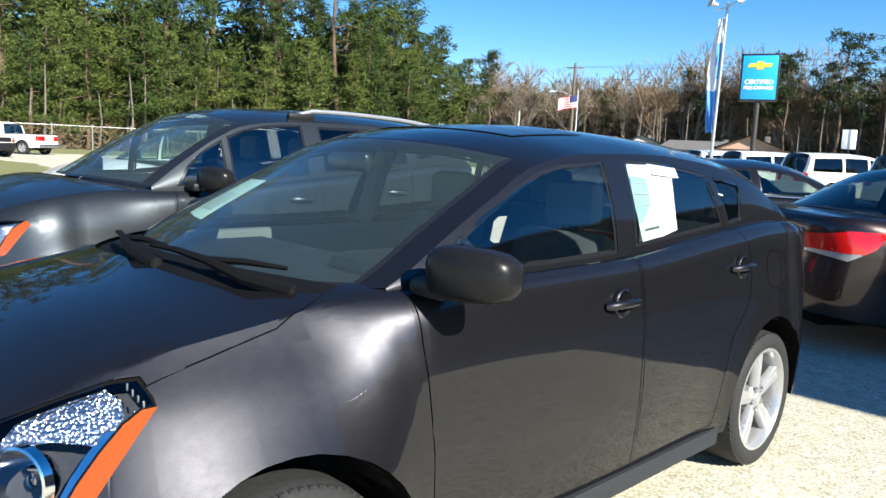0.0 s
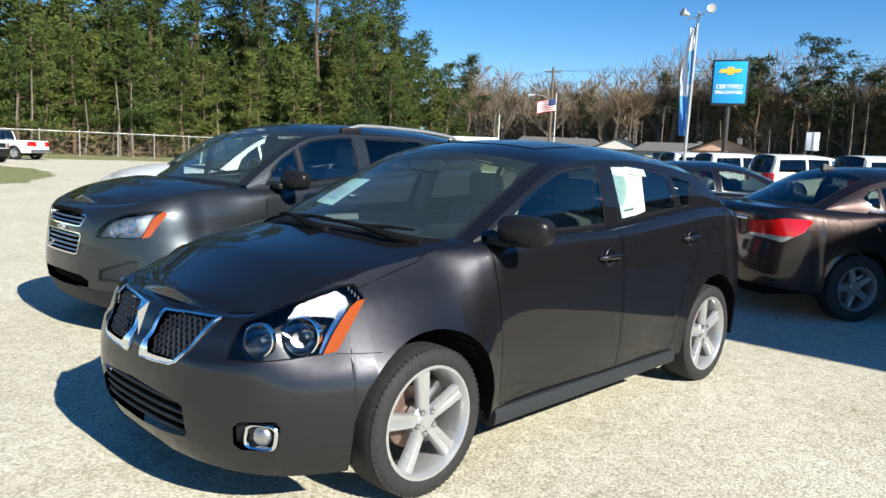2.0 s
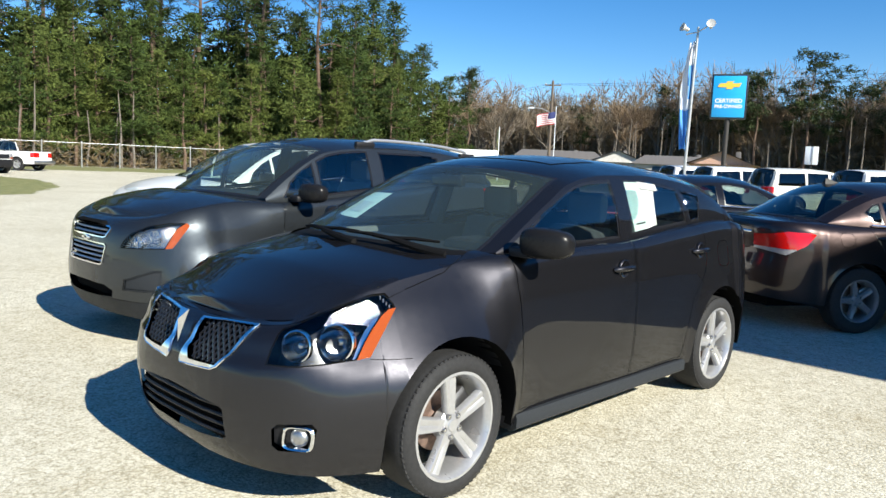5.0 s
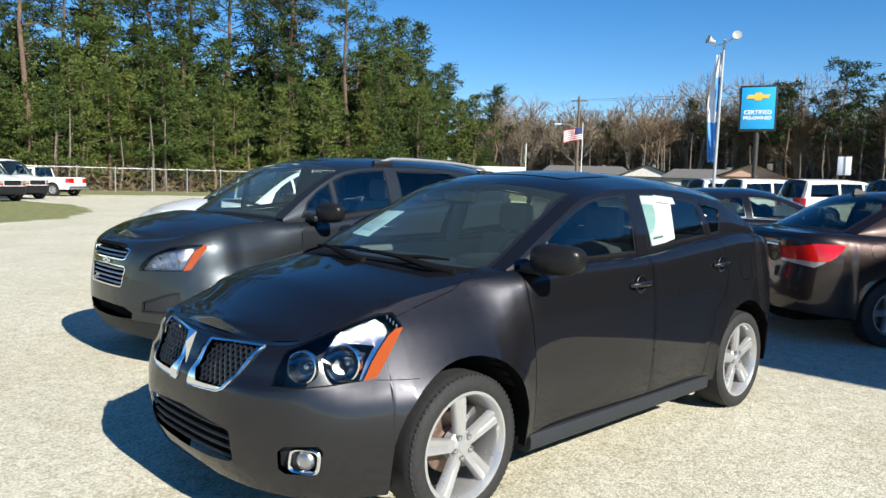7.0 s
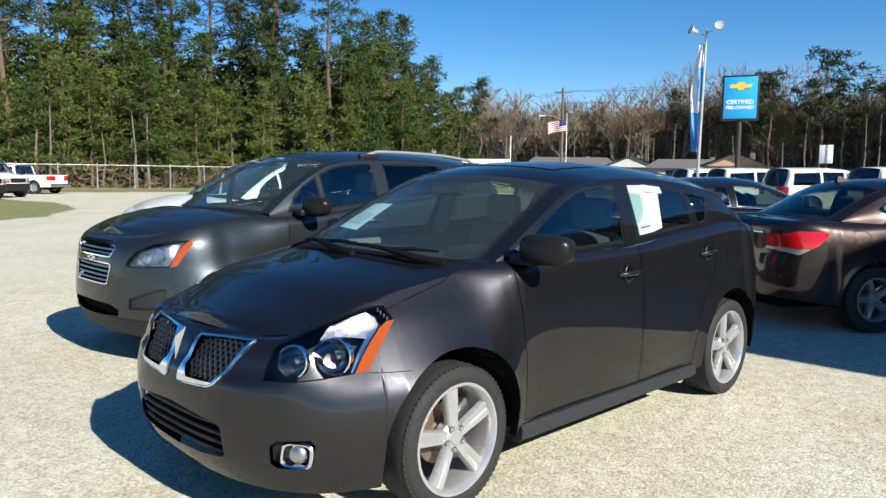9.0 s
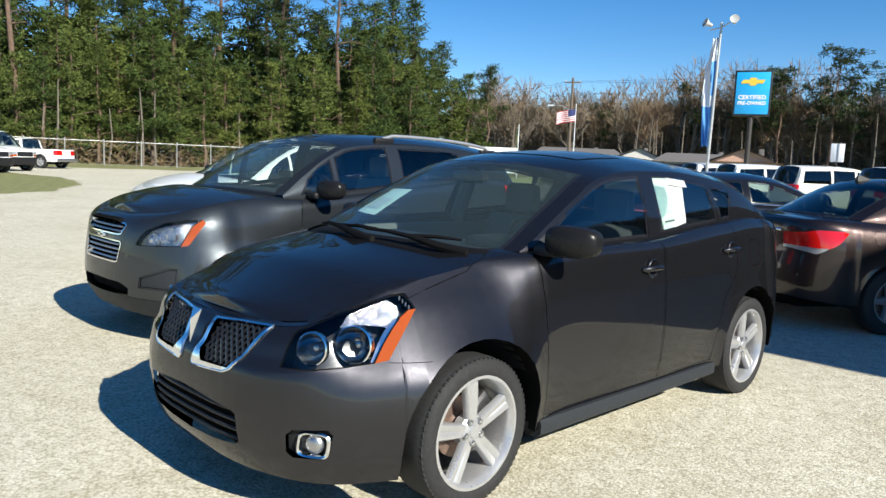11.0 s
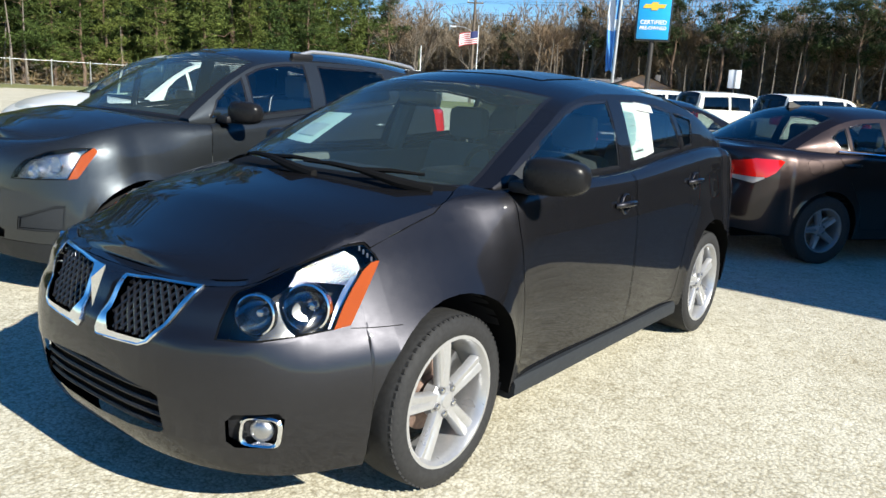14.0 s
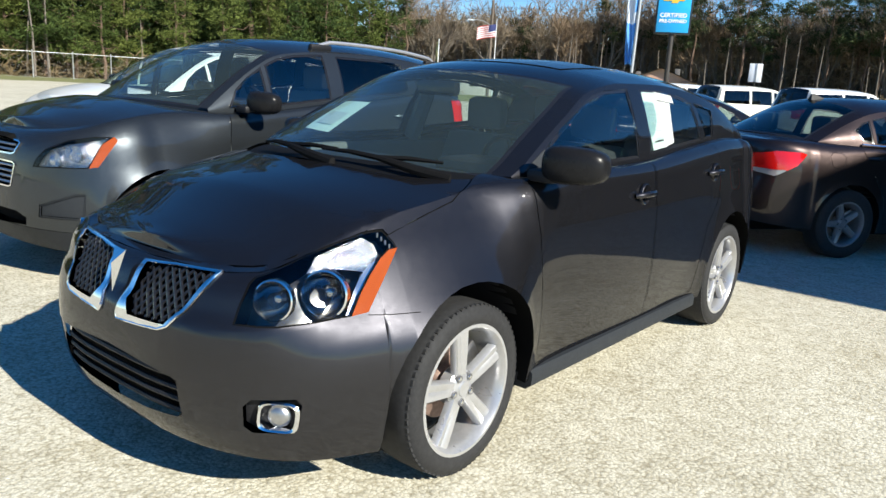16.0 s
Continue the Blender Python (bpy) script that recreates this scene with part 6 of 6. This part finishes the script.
def flag():
    s = thing("flag_pole", "slim flagpole with a waving striped flag", "flag", pose(-46.8, 66.5, 0))
    part("pole", tube([(0, 0, 0), (0, 0, 8.3)], [0.06, 0.035], 8), SIGN_WHITE, s, "white pole")
    e = Vector((-0.80, -0.60, 0))
    n = Vector((0.6, -0.8, 0))
    red, white, blue = bmesh.new(), bmesh.new(), bmesh.new()
    ww, hh, cols = 2.2, 1.35, 22

    def at(c, r):
        q = c / cols
        return e * (ww * q * 0.93) + n * (0.16 * math.sin(6.5 * q + 0.5 * r / 13) * (0.3 + q)) + Vector((0, 0, 7.75 - hh * r / 13 - 0.55 * q * q - 0.08 * math.sin(5 * q)))
    for r in range(13):
        for c in range(cols):
            bm = blue if (r < 7 and c < cols * 0.4) else (red if r % 2 == 0 else white)
            bm.faces.new([bm.verts.new(at(*p)) for p in ((c, r), (c + 1, r), (c + 1, r + 1), (c, r + 1))])
    for bm, nm, mt, lb in ((red, "red_stripes", FLAG_RED, "red stripes"), (white, "white_stripes", SIGN_WHITE, "white stripes"), (blue, "canton", FLAG_BLUE, "blue canton")):
        bmesh.ops.remove_doubles(bm, verts=bm.verts, dist=1e-4)
        o = part(nm, bm, mt, s, lb)
        o.modifiers.new("cloth", "SOLIDIFY").thickness = 0.006


FLAG_RED = plain("red flag cloth", (0.50, 0.04, 0.05), 0.8, 0, 10, 0.1, 0)
FLAG_BLUE = plain("navy flag cloth", (0.03, 0.04, 0.14), 0.8, 0, 10, 0.1, 0)
flag()


def small_poles():
    s = thing("pennant_pole", "thin pole with a hanging yellow pennant", "pole", pose(-48.4, 58.9, 0))
    part("pole", tube([(0, 0, 0), (0, 0, 5.6)], 0.045, 8), SIGN_WHITE, s)
    p = bmesh.new()
    rows = [[p.verts.new((-0.05 - 0.30 * j * (1 - 0.2 * k / 8), 0.06 * math.sin(k + j), 5.3 - 0.27 * k)) for j in range(2)] for k in range(9)]
    for a, b in zip(rows, rows[1:]):
        p.faces.new((a[0], a[1], b[1], b[0]))
    part("pennant", p, plain("faded yellow cloth", (0.55, 0.50, 0.25), 0.8, 0, 10, 0.1, 0), s, "faded yellow pennant").modifiers.new("cloth", "SOLIDIFY").thickness = 0.006
    s = thing("utility_pole", "dark slim wooden pole at the edge of the woods", "pole", pose(-56.7, 57.7, 0))
    part("pole", tube([(0, 0, 0), (0, 0, 9.2)], [0.14, 0.10], 8), WOOD, s)
    part("bracket", box(0.7, 0.2, 0.3, (-0.1, 0, 9.0), 0.03), SIGN_FRAME, s)
    s = thing("road_sign", "white blank back of a small sign on a thin post", "sign", pose(-7.85, 30.6, 0, 0, 0, 14))
    part("post", tube([(0, 0, 0), (0, 0, 2.85)], 0.03, 8), POLE_DARK, s)
    part("panel", box(0.50, 0.02, 0.74, (0, -0.045, 2.46), 0.005), SIGN_WHITE, s, "white sign panel")
    part("stiffener", box(0.05, 0.02, 0.74, (0.03, -0.066, 2.46), 0.003), GALV, s, "grey stiffener")
    # power lines across the back
    for z, sag, y0 in ((11.25, 1.1, 70.0), (11.25, 1.5, 70.8), (9.9, 1.2, 70.0)):
        a, b, c = Vector((-110, y0 + 14, z + 1.0)), Vector((-50, y0, z)), Vector((40, y0 - 26, z - 2.1))
        line = []
        for p, q in ((a, b), (b, c)):
            line += [p + (q - p) * t - Vector((0, 0, sag * 4 * t * (1 - t))) for t in np.linspace(0, 1, 14)]
        tagged(part("power_line", tube(line, 0.011, 4), GAP, None), "thin dark power line across the sky", "cable")


small_poles()


def house(at, w, d, h, roof_h, wallm, roofm, label, gable_front):
    s = thing("house", label, "house", at)
    part("wall", box(w, d, h, (0, 0, h / 2), 0.02), wallm, s, "painted walls")
    r = bmesh.new()
    o = 0.4
    ax = [(-w / 2 - o, -d / 2 - o), (w / 2 + o, -d / 2 - o), (w / 2 + o, d / 2 + o), (-w / 2 - o, d / 2 + o)]
    vs = [r.verts.new((x, y, h - 0.05)) for x, y in ax]
    if gable_front:
        t = [r.verts.new((0, -d / 2 - o, h + roof_h)), r.verts.new((0, d / 2 + o, h + roof_h))]
        r.faces.new((vs[0], t[0], t[1], vs[3]))
        r.faces.new((vs[1], vs[2], t[1], t[0]))
        r.faces.new((vs[0], vs[1], vs[2], vs[3]))
        for y in (-d / 2, d / 2):
            g = bmesh.new()
            g.faces.new([g.verts.new(p) for p in ((-w / 2, y, h), (w / 2, y, h), (0, y, h + roof_h * 0.96))])
            part("gable", g, wallm, s, "gable wall", 0)
    else:
        t = [r.verts.new((-w / 2 + 1.0, 0, h + roof_h)), r.verts.new((w / 2 - 1.0, 0, h + roof_h))]
        r.faces.new((vs[0], vs[1], t[1], t[0]))
        r.faces.new((vs[2], vs[3], t[0], t[1]))
        r.faces.new((vs[1], vs[2], t[1]))
        r.faces.new((vs[3], vs[0], t[0]))
        r.faces.new((vs[3], vs[2], vs[1], vs[0]))
    bmesh.ops.recalc_face_normals(r, faces=r.faces)
    part("roof", r, roofm, s, "shingle roof", 0)
    for x in (-w / 4, w / 4):
        part("window", box(1.0, 0.06, 1.1, (x, -d / 2 - 0.02, 1.6), 0.01), GLASS_DARK, s, "dark window")
    part("chimney", box(0.45, 0.45, 0.9, (w / 5, 0.5, h + roof_h * 0.75), 0.02), SHINGLE, s, "dark chimney")


BRICKY = plain("peach brick wall", (0.58, 0.36, 0.27), 0.8, 0, 5, 0.1, 0.1)
PALE = plain("pale siding", (0.5, 0.48, 0.45), 0.7, 0, 5, 0.1, 0.1)
SHINGLE = plain("grey shingles", (0.13, 0.12, 0.115), 0.9, 0, 8, 0.25, 0.3)
house(pose(-27.2, 66.5, 0, 0, 0, 20), 5.2, 12, 2.5, 1.1, BRICKY, SHINGLE, "peach gabled house behind the lot", True)
house(pose(-33.5, 70, 0, 0, 0, 30), 9, 6, 2.4, 0.9, PALE, SHINGLE, "low house with dark grey roof", False)
house(pose(-53.0, 76, 0, 0, 0, 36), 11, 7, 2.6, 1.2, PALE, SHINGLE, "low grey-roofed house among the trees", False)
house(pose(-46.0, 78, 0, 0, 0, 36), 6, 9, 2.6, 1.3, PALE, SHINGLE, "pale house with a front gable", True)


def trailer():
    s = thing("box_trailer", "plain white box trailer on the far side of the lot", "trailer", pose(-43.7, 49.8, 0, 0, 0, 40))
    part("box_body", box(4.4, 2.2, 2.3, (0, 0, 1.75), 0.04), WHITE_PAINT, s)
    for x in (-0.5, 0.5):
        for y in (-1, 1):
            part("wheel", lathe([(0, -0.1), (0.33, -0.1), (0.35, 0), (0.33, 0.1), (0, 0.1)], 20, "y"), RUBBER, s).location = (x, y, 0.35)


trailer()


# ---- trees ----
BARK_PINE = plain("pine bark", (0.13, 0.085, 0.06), 0.95, 0, 3, 0.35, 0.5)
BARK_DARK = plain("dark bark", (0.06, 0.05, 0.042), 0.95, 0, 3, 0.3, 0.5)
BARK_GREY = plain("grey bark", (0.17, 0.145, 0.12), 0.95, 0, 3, 0.3, 0.5)


def foliage(name, dark, light):
    m = Mat(name, light, 0.8)
    g = m.t.nodes.new("ShaderNodeNewGeometry")
    info = m.t.nodes.new("ShaderNodeObjectInfo")
    leaf = m.ramp(g.outputs["Random Per Island"], (0.0, dark), (0.6, light), (1.0, tuple(c * 1.35 for c in light)))
    m.link(m.mix(m.math("MULTIPLY", info.outputs["Random"], 0.45), leaf, tuple(c * f for c, f in zip(light, (1.25, 1.05, 0.7)))), "Base Color")
    m.set("Specular IOR Level", 0.25)
    return m.m


NEEDLES = foliage("pine needles", (0.011, 0.024, 0.006), (0.046, 0.073, 0.016))
NEEDLES_Y = foliage("young pine needles", (0.020, 0.036, 0.008), (0.080, 0.106, 0.024))
NEEDLES_D = foliage("far pine needles", (0.010, 0.020, 0.007), (0.036, 0.054, 0.019))
TWIGS = foliage("bare twigs", (0.085, 0.070, 0.054), (0.215, 0.178, 0.138))
TWIGS_R = foliage("reddish bare twigs", (0.090, 0.066, 0.048), (0.235, 0.178, 0.130))
BRUSH = foliage("brown brush", (0.06, 0.048, 0.028), (0.19, 0.145, 0.085))


def mesh_of(name, verts, faces, material, parent=None):
    me = bpy.data.meshes.new(name)
    me.from_pydata([tuple(v) for v in verts], [], faces)
    me.materials.append(material)
    ob = new(name, me)
    if parent:
        ob.parent = parent
    return ob


class Leaves:
    def __init__(self):
        self.v, self.f, self.wide = [], [], 1.0

    def tuft(self, p, size, n, rng, droop=0.0):
        """A tuft of narrow needle sprays round a point."""
        for _ in range(n):
            d = Vector((rng.gauss(0, 1), rng.gauss(0, 1), rng.gauss(0.15 - droop, 0.7))).normalized()
            s = d.orthogonal().normalized()
            s.rotate(Matrix.Rotation(rng.uniform(0, 6.28), 3, d))
            L, w = size * rng.uniform(0.6, 1.25), size * rng.uniform(0.05, 0.11) * self.wide
            q = p + d * size * 0.1
            i = len(self.v)
            self.v += [q - s * w * 0.4, q + s * w * 0.4, q + d * L * 0.6 + s * w, q + d * L, q + d * L * 0.55 - s * w]
            self.f.append((i, i + 1, i + 2, i + 3, i + 4))


def limb(bm, a, b, r0, r1, rng, bend=0.12, k=4, seg=5):
    pts = []
    L = (b - a).length
    for j in range(k + 1):
        q = j / k
        pts.append(a.lerp(b, q) + Vector((rng.gauss(0, 1), rng.gauss(0, 1), rng.gauss(0, 1))) * L * bend * 0.25 * math.sin(math.pi * q))
    tube(pts, [r0 + (r1 - r0) * j / k for j in range(k + 1)], seg, bm)
    return pts


def pine(seed, h, bare, spread, clumps, leafm, size, label, cone=False):
    """A pine: trunk with limbs, and a crown of needle clumps along its boughs, with gaps between them."""
    rng = random.Random(seed)
    t = thing("pine_tree", label, "tree", pose(0, 0, -50))
    bm, lv = bmesh.new(), Leaves()
    lean = Vector((rng.gauss(0, 0.02) * h, rng.gauss(0, 0.02) * h, h))
    limb(bm, Vector((0, 0, -0.1)), lean, 0.013 * h + 0.03, 0.03, rng, 0.05, 7, 8)
    n = int((h * (1 - bare)) * (2.8 if cone else 1.7))
    for k in range(n):
        u = (k + rng.random() * 0.8) / n
        base = lean * (bare + (1 - bare) * u)
        if cone:
            reach = spread * (1 - u) ** 0.7 * rng.uniform(0.65, 1.15) + 0.3
            rise = rng.uniform(-0.05, 0.45)
        else:
            reach = spread * (0.40 + 0.80 * math.sin(math.pi * min(1, 0.22 + 0.72 * u))) * rng.uniform(0.4, 1.15)
            rise = rng.uniform(0.05, 0.55)
        a = rng.uniform(0, 6.28)
        end = base + Vector((math.cos(a), math.sin(a), rise)) * reach
        limb(bm, base, end, 0.02 + 0.010 * reach, 0.012, rng, 0.25, 3, 4)
        for j in range(max(2, round(clumps * reach / spread))):
            w = rng.uniform(0.2, 1.0) if cone else rng.uniform(0.45, 1.05)
            c = base.lerp(end, w) + Vector((rng.gauss(0, 0.22), rng.gauss(0, 0.22), rng.gauss(0.05, 0.10))) * reach
            wide = size * rng.uniform(0.8, 1.6)
            for _ in range(9):
                d = Vector((rng.gauss(0, 0.6), rng.gauss(0, 0.6), rng.gauss(0.1, 0.32)))
                lv.tuft(c + d * wide, size * rng.uniform(0.6, 1.1), 8, rng)
    for j in range(8):
        lv.tuft(lean + Vector((rng.gauss(0, 0.25), rng.gauss(0, 0.25), rng.uniform(-0.8, 0.3))), size, 9, rng)
    part("trunk", bm, BARK_PINE, t, "rough brown trunk and limbs")
    mesh_of("crown", lv.v, lv.f, leafm, t)["label"] = "needle crown with gaps"
    return t


def bare_tree(seed, h, mat, label):
    """A leafless hardwood: forking limbs down to fine twigs."""
    rng = random.Random(seed)
    t = thing("bare_tree", label, "tree", pose(0, 0, -50))
    bm, v, f = bmesh.new(), [], []

    def grow(p, d, L, r, level):
        e = p + d * L
        if level < 3:
            limb(bm, p, e, r, r * 0.62, rng, 0.2, 3, 5 if level < 2 else 3)
        else:
            s = d.orthogonal().normalized()
            s.rotate(Matrix.Rotation(rng.uniform(0, 6.28), 3, d))
            i = len(v)
            w = 0.026 if level > 3 else 0.034
            v.extend([p - s * w, p + s * w, e + s * w * 0.3, e - s * w * 0.3])
            f.append((i, i + 1, i + 2, i + 3))
        if level >= 5:
            return
        for _ in range((4, 5, 4, 4, 4)[level]):
            q = rng.uniform(0.35, 1.0)
            nd = (d + Vector((rng.gauss(0, 1), rng.gauss(0, 1), rng.gauss(0.25, 0.6))) * (0.42 if level else 0.33)).normalized()
            grow(p.lerp(e, q), nd, L * rng.uniform(0.5, 0.78), r * 0.55, level + 1)
    grow(Vector((0, 0, -0.1)), Vector((rng.gauss(0, 0.04), rng.gauss(0, 0.04), 1)).normalized(), h * 0.42, 0.011 * h + 0.04, 0)
    part("trunk", bm, BARK_GREY, t, "grey trunk and limbs")
    mesh_of("twig_crown", v, f, mat, t)["label"] = "fine bare twigs"
    return t


rng = random.Random(11)
TALL = [pine(20 + k, 23 + 2 * k, 0.42 + 0.05 * (k % 3), 4.4, 4, (NEEDLES, NEEDLES_D)[k % 2], 0.60, "tall pine with high open crown") for k in range(4)]
YOUNG = [pine(40 + k, 9.5 + 1.1 * k, 0.08 + 0.05 * (k % 2), 2.6, 5, (NEEDLES_Y, NEEDLES)[k % 2], 0.46, "bushy young pine at the edge of the woods", True) for k in range(4)]
FARP = [pine(60 + k, 14 + 2 * k, 0.48, 3.1, 5, NEEDLES_D, 0.60, "dark pine standing above bare trees") for k in range(3)]
BARE = [bare_tree(80 + k, 11.5 + 1.1 * k, (TWIGS, TWIGS_R)[k % 2], "leafless grey-brown hardwood in the far woods") for k in range(4)]


def stand(tree, x, y, s=1.0, group=""):
    m = pose(x, y, 0, 0, 0, rng.uniform(0, 360)) @ Matrix.Diagonal((s * rng.uniform(0.9, 1.1), s * rng.uniform(0.9, 1.1), s, 1))
    c = copy_thing(tree, m)
    c.scale = m.to_scale()
    if group:
        c["group"] = group
    return c


# pine wood behind the fence: young trees in front, tall ones behind
fd = (FENCE_B - FENCE_A).normalized()
out = Vector((-fd.y, fd.x, 0))
for k in range(34):
    p = FENCE_A + fd * (-14 + 2.05 * k) + out * rng.uniform(3.0, 7.0)
    stand(YOUNG[k % 4], p.x, p.y, rng.uniform(0.72, 1.12), "pine wood")
for k in range(36):
    p = FENCE_A + fd * (-16 + 1.8 * k + rng.uniform(-1, 1)) + out * rng.uniform(8, 13)
    stand(YOUNG[(k * 3 + 1) % 4], p.x, p.y, rng.uniform(0.95, 1.4), "pine wood")
for k in range(25):
    p = FENCE_A + fd * (-18 + 2.4 * k + rng.uniform(-1.5, 1.5)) + out * rng.uniform(8, 24)
    stand(TALL[k % 4], p.x, p.y, rng.uniform(0.82, 1.12), "pine wood")
for x, y, h in ((-66, 55.5, 19.8), (-66, 59.8, 20.0), (-66, 64, 15.6), (-65, 66.5, 11.5), (-66, 51.5, 16.5), (-68, 53.5, 15), (-69, 57.5, 16), (-68, 61.8, 15), (-63, 57, 11), (-63, 61, 11), (-62.5, 53, 10), (-62.5, 64.5, 9)):
    stand(YOUNG[3], x, y, h / 12.8, "pine wood")
# far woods: bare hardwoods with pines among them
for k in range(120):
    q = k / 119
    x = -86 + 122 * q + rng.uniform(-2, 2)
    y = 84 + 10 * math.sin(q * 2.2) + rng.uniform(-3, 16)
    stand(BARE[k % 4], x, y, rng.uniform(0.88, 1.22), "bare woods")
for x, y, s, k in ((-71, 79, 0.92, 1), (-47.5, 93, 0.90, 0), (-37.5, 92, 0.98, 0), (-34.0, 90, 0.86, 1), (-36, 95, 0.75, 2), (-28.3, 90, 0.98, 1), (-30.5, 93, 0.72, 2), (-24.5, 93, 0.85, 0), (-21.0, 94, 0.72, 2), (-19, 90, 0.80, 1), (-17, 95, 0.74, 2),
                   (-15.5, 92, 0.92, 0), (-13.5, 89, 0.80, 1), (-12, 94, 0.74, 2), (-9, 92, 0.82, 1), (-7, 95, 0.75, 2), (-5, 90, 0.95, 0), (0, 92, 0.85, 1), (6, 90, 0.75, 2), (-60, 92, 0.75, 0)):
    stand(FARP[k], x, y, s, "far pines")
for t in (*TALL, *YOUNG, *FARP, *BARE):
    for o in list(t.children_recursive) + [t]:
        bpy.data.objects.remove(o)


def thicket(name, label, area, n, size, mat, height, wide=1.0):
    """Brush and trunks too many to count, along the foot of the woods."""
    lv, r = Leaves(), random.Random(5)
    lv.wide = wide
    for _ in range(n):
        p = area(r)
        lv.tuft(Vector((p[0], p[1], r.uniform(0, 1) ** 1.5 * height)), size * r.uniform(0.6, 1.4), 4, r)
    tagged(mesh_of(name, lv.v, lv.f, mat), label, "brush", kind="stuff")


def along_fence(r):
    p = FENCE_A + fd * r.uniform(-20, 62) + out * r.uniform(2, 9)
    return p.x, p.y


thicket("underbrush", "brown winter underbrush behind the fence", along_fence, 4200, 0.6, BRUSH, 2.2, 0.6)
thicket("dark_thicket", "dense dark greenery deep in the pine wood", lambda r: tuple((FENCE_A + fd * r.uniform(-22, 56) + out * r.uniform(14, 26))[:2]), 11000, 1.1, NEEDLES_D, 13, 1.8)
thicket("far_brush", "tangled bare brush at the foot of the far woods", lambda r: (r.uniform(-92, 45), 94 + r.uniform(0, 14)), 34000, 1.1, TWIGS, 11.0, 0.5)
thicket("far_greenery", "dark greenery deep in the far woods", lambda r: (r.uniform(-110, 60), 110 + r.uniform(0, 8)), 9000, 2.2, NEEDLES_D, 8.0, 1.8)
thicket("low_brush", "low brown brush before the far woods", lambda r: (r.uniform(-85, 40), 80 + r.uniform(0, 10)), 5000, 0.8, BRUSH, 2.2, 0.6)


# slim trunks crowding the edge of the far woods and standing inside the pine wood
def trunks(name, label, area, n, mat, lo, hi, seed):
    bm, r = bmesh.new(), random.Random(seed)
    for _ in range(n):
        x, y = area(r)
        h = r.uniform(lo, hi)
        lean = Vector((r.gauss(0, 0.03) * h, r.gauss(0, 0.03) * h, h))
        base = Vector((x, y, -0.1))
        tube([base, base + lean * 0.5 + Vector((r.gauss(0, 0.12), r.gauss(0, 0.12), 0)), base + lean], [0.06 + 0.008 * h, 0.04 + 0.005 * h, 0.03], 5, bm)
    tagged(part(name, bm, mat), label, "tree trunks", kind="stuff")


trunks("far_trunks", "crowded slim grey trunks at the edge of the far woods", lambda r: (r.uniform(-90, 42), 82 + r.uniform(0, 14)), 70, BARK_GREY, 5, 10, 3)
trunks("wood_trunks", "slim brown trunks inside the pine wood", lambda r: tuple((FENCE_A + fd * r.uniform(-18, 56) + out * r.uniform(2.5, 10))[:2]), 70, BARK_GREY, 3, 7, 4)
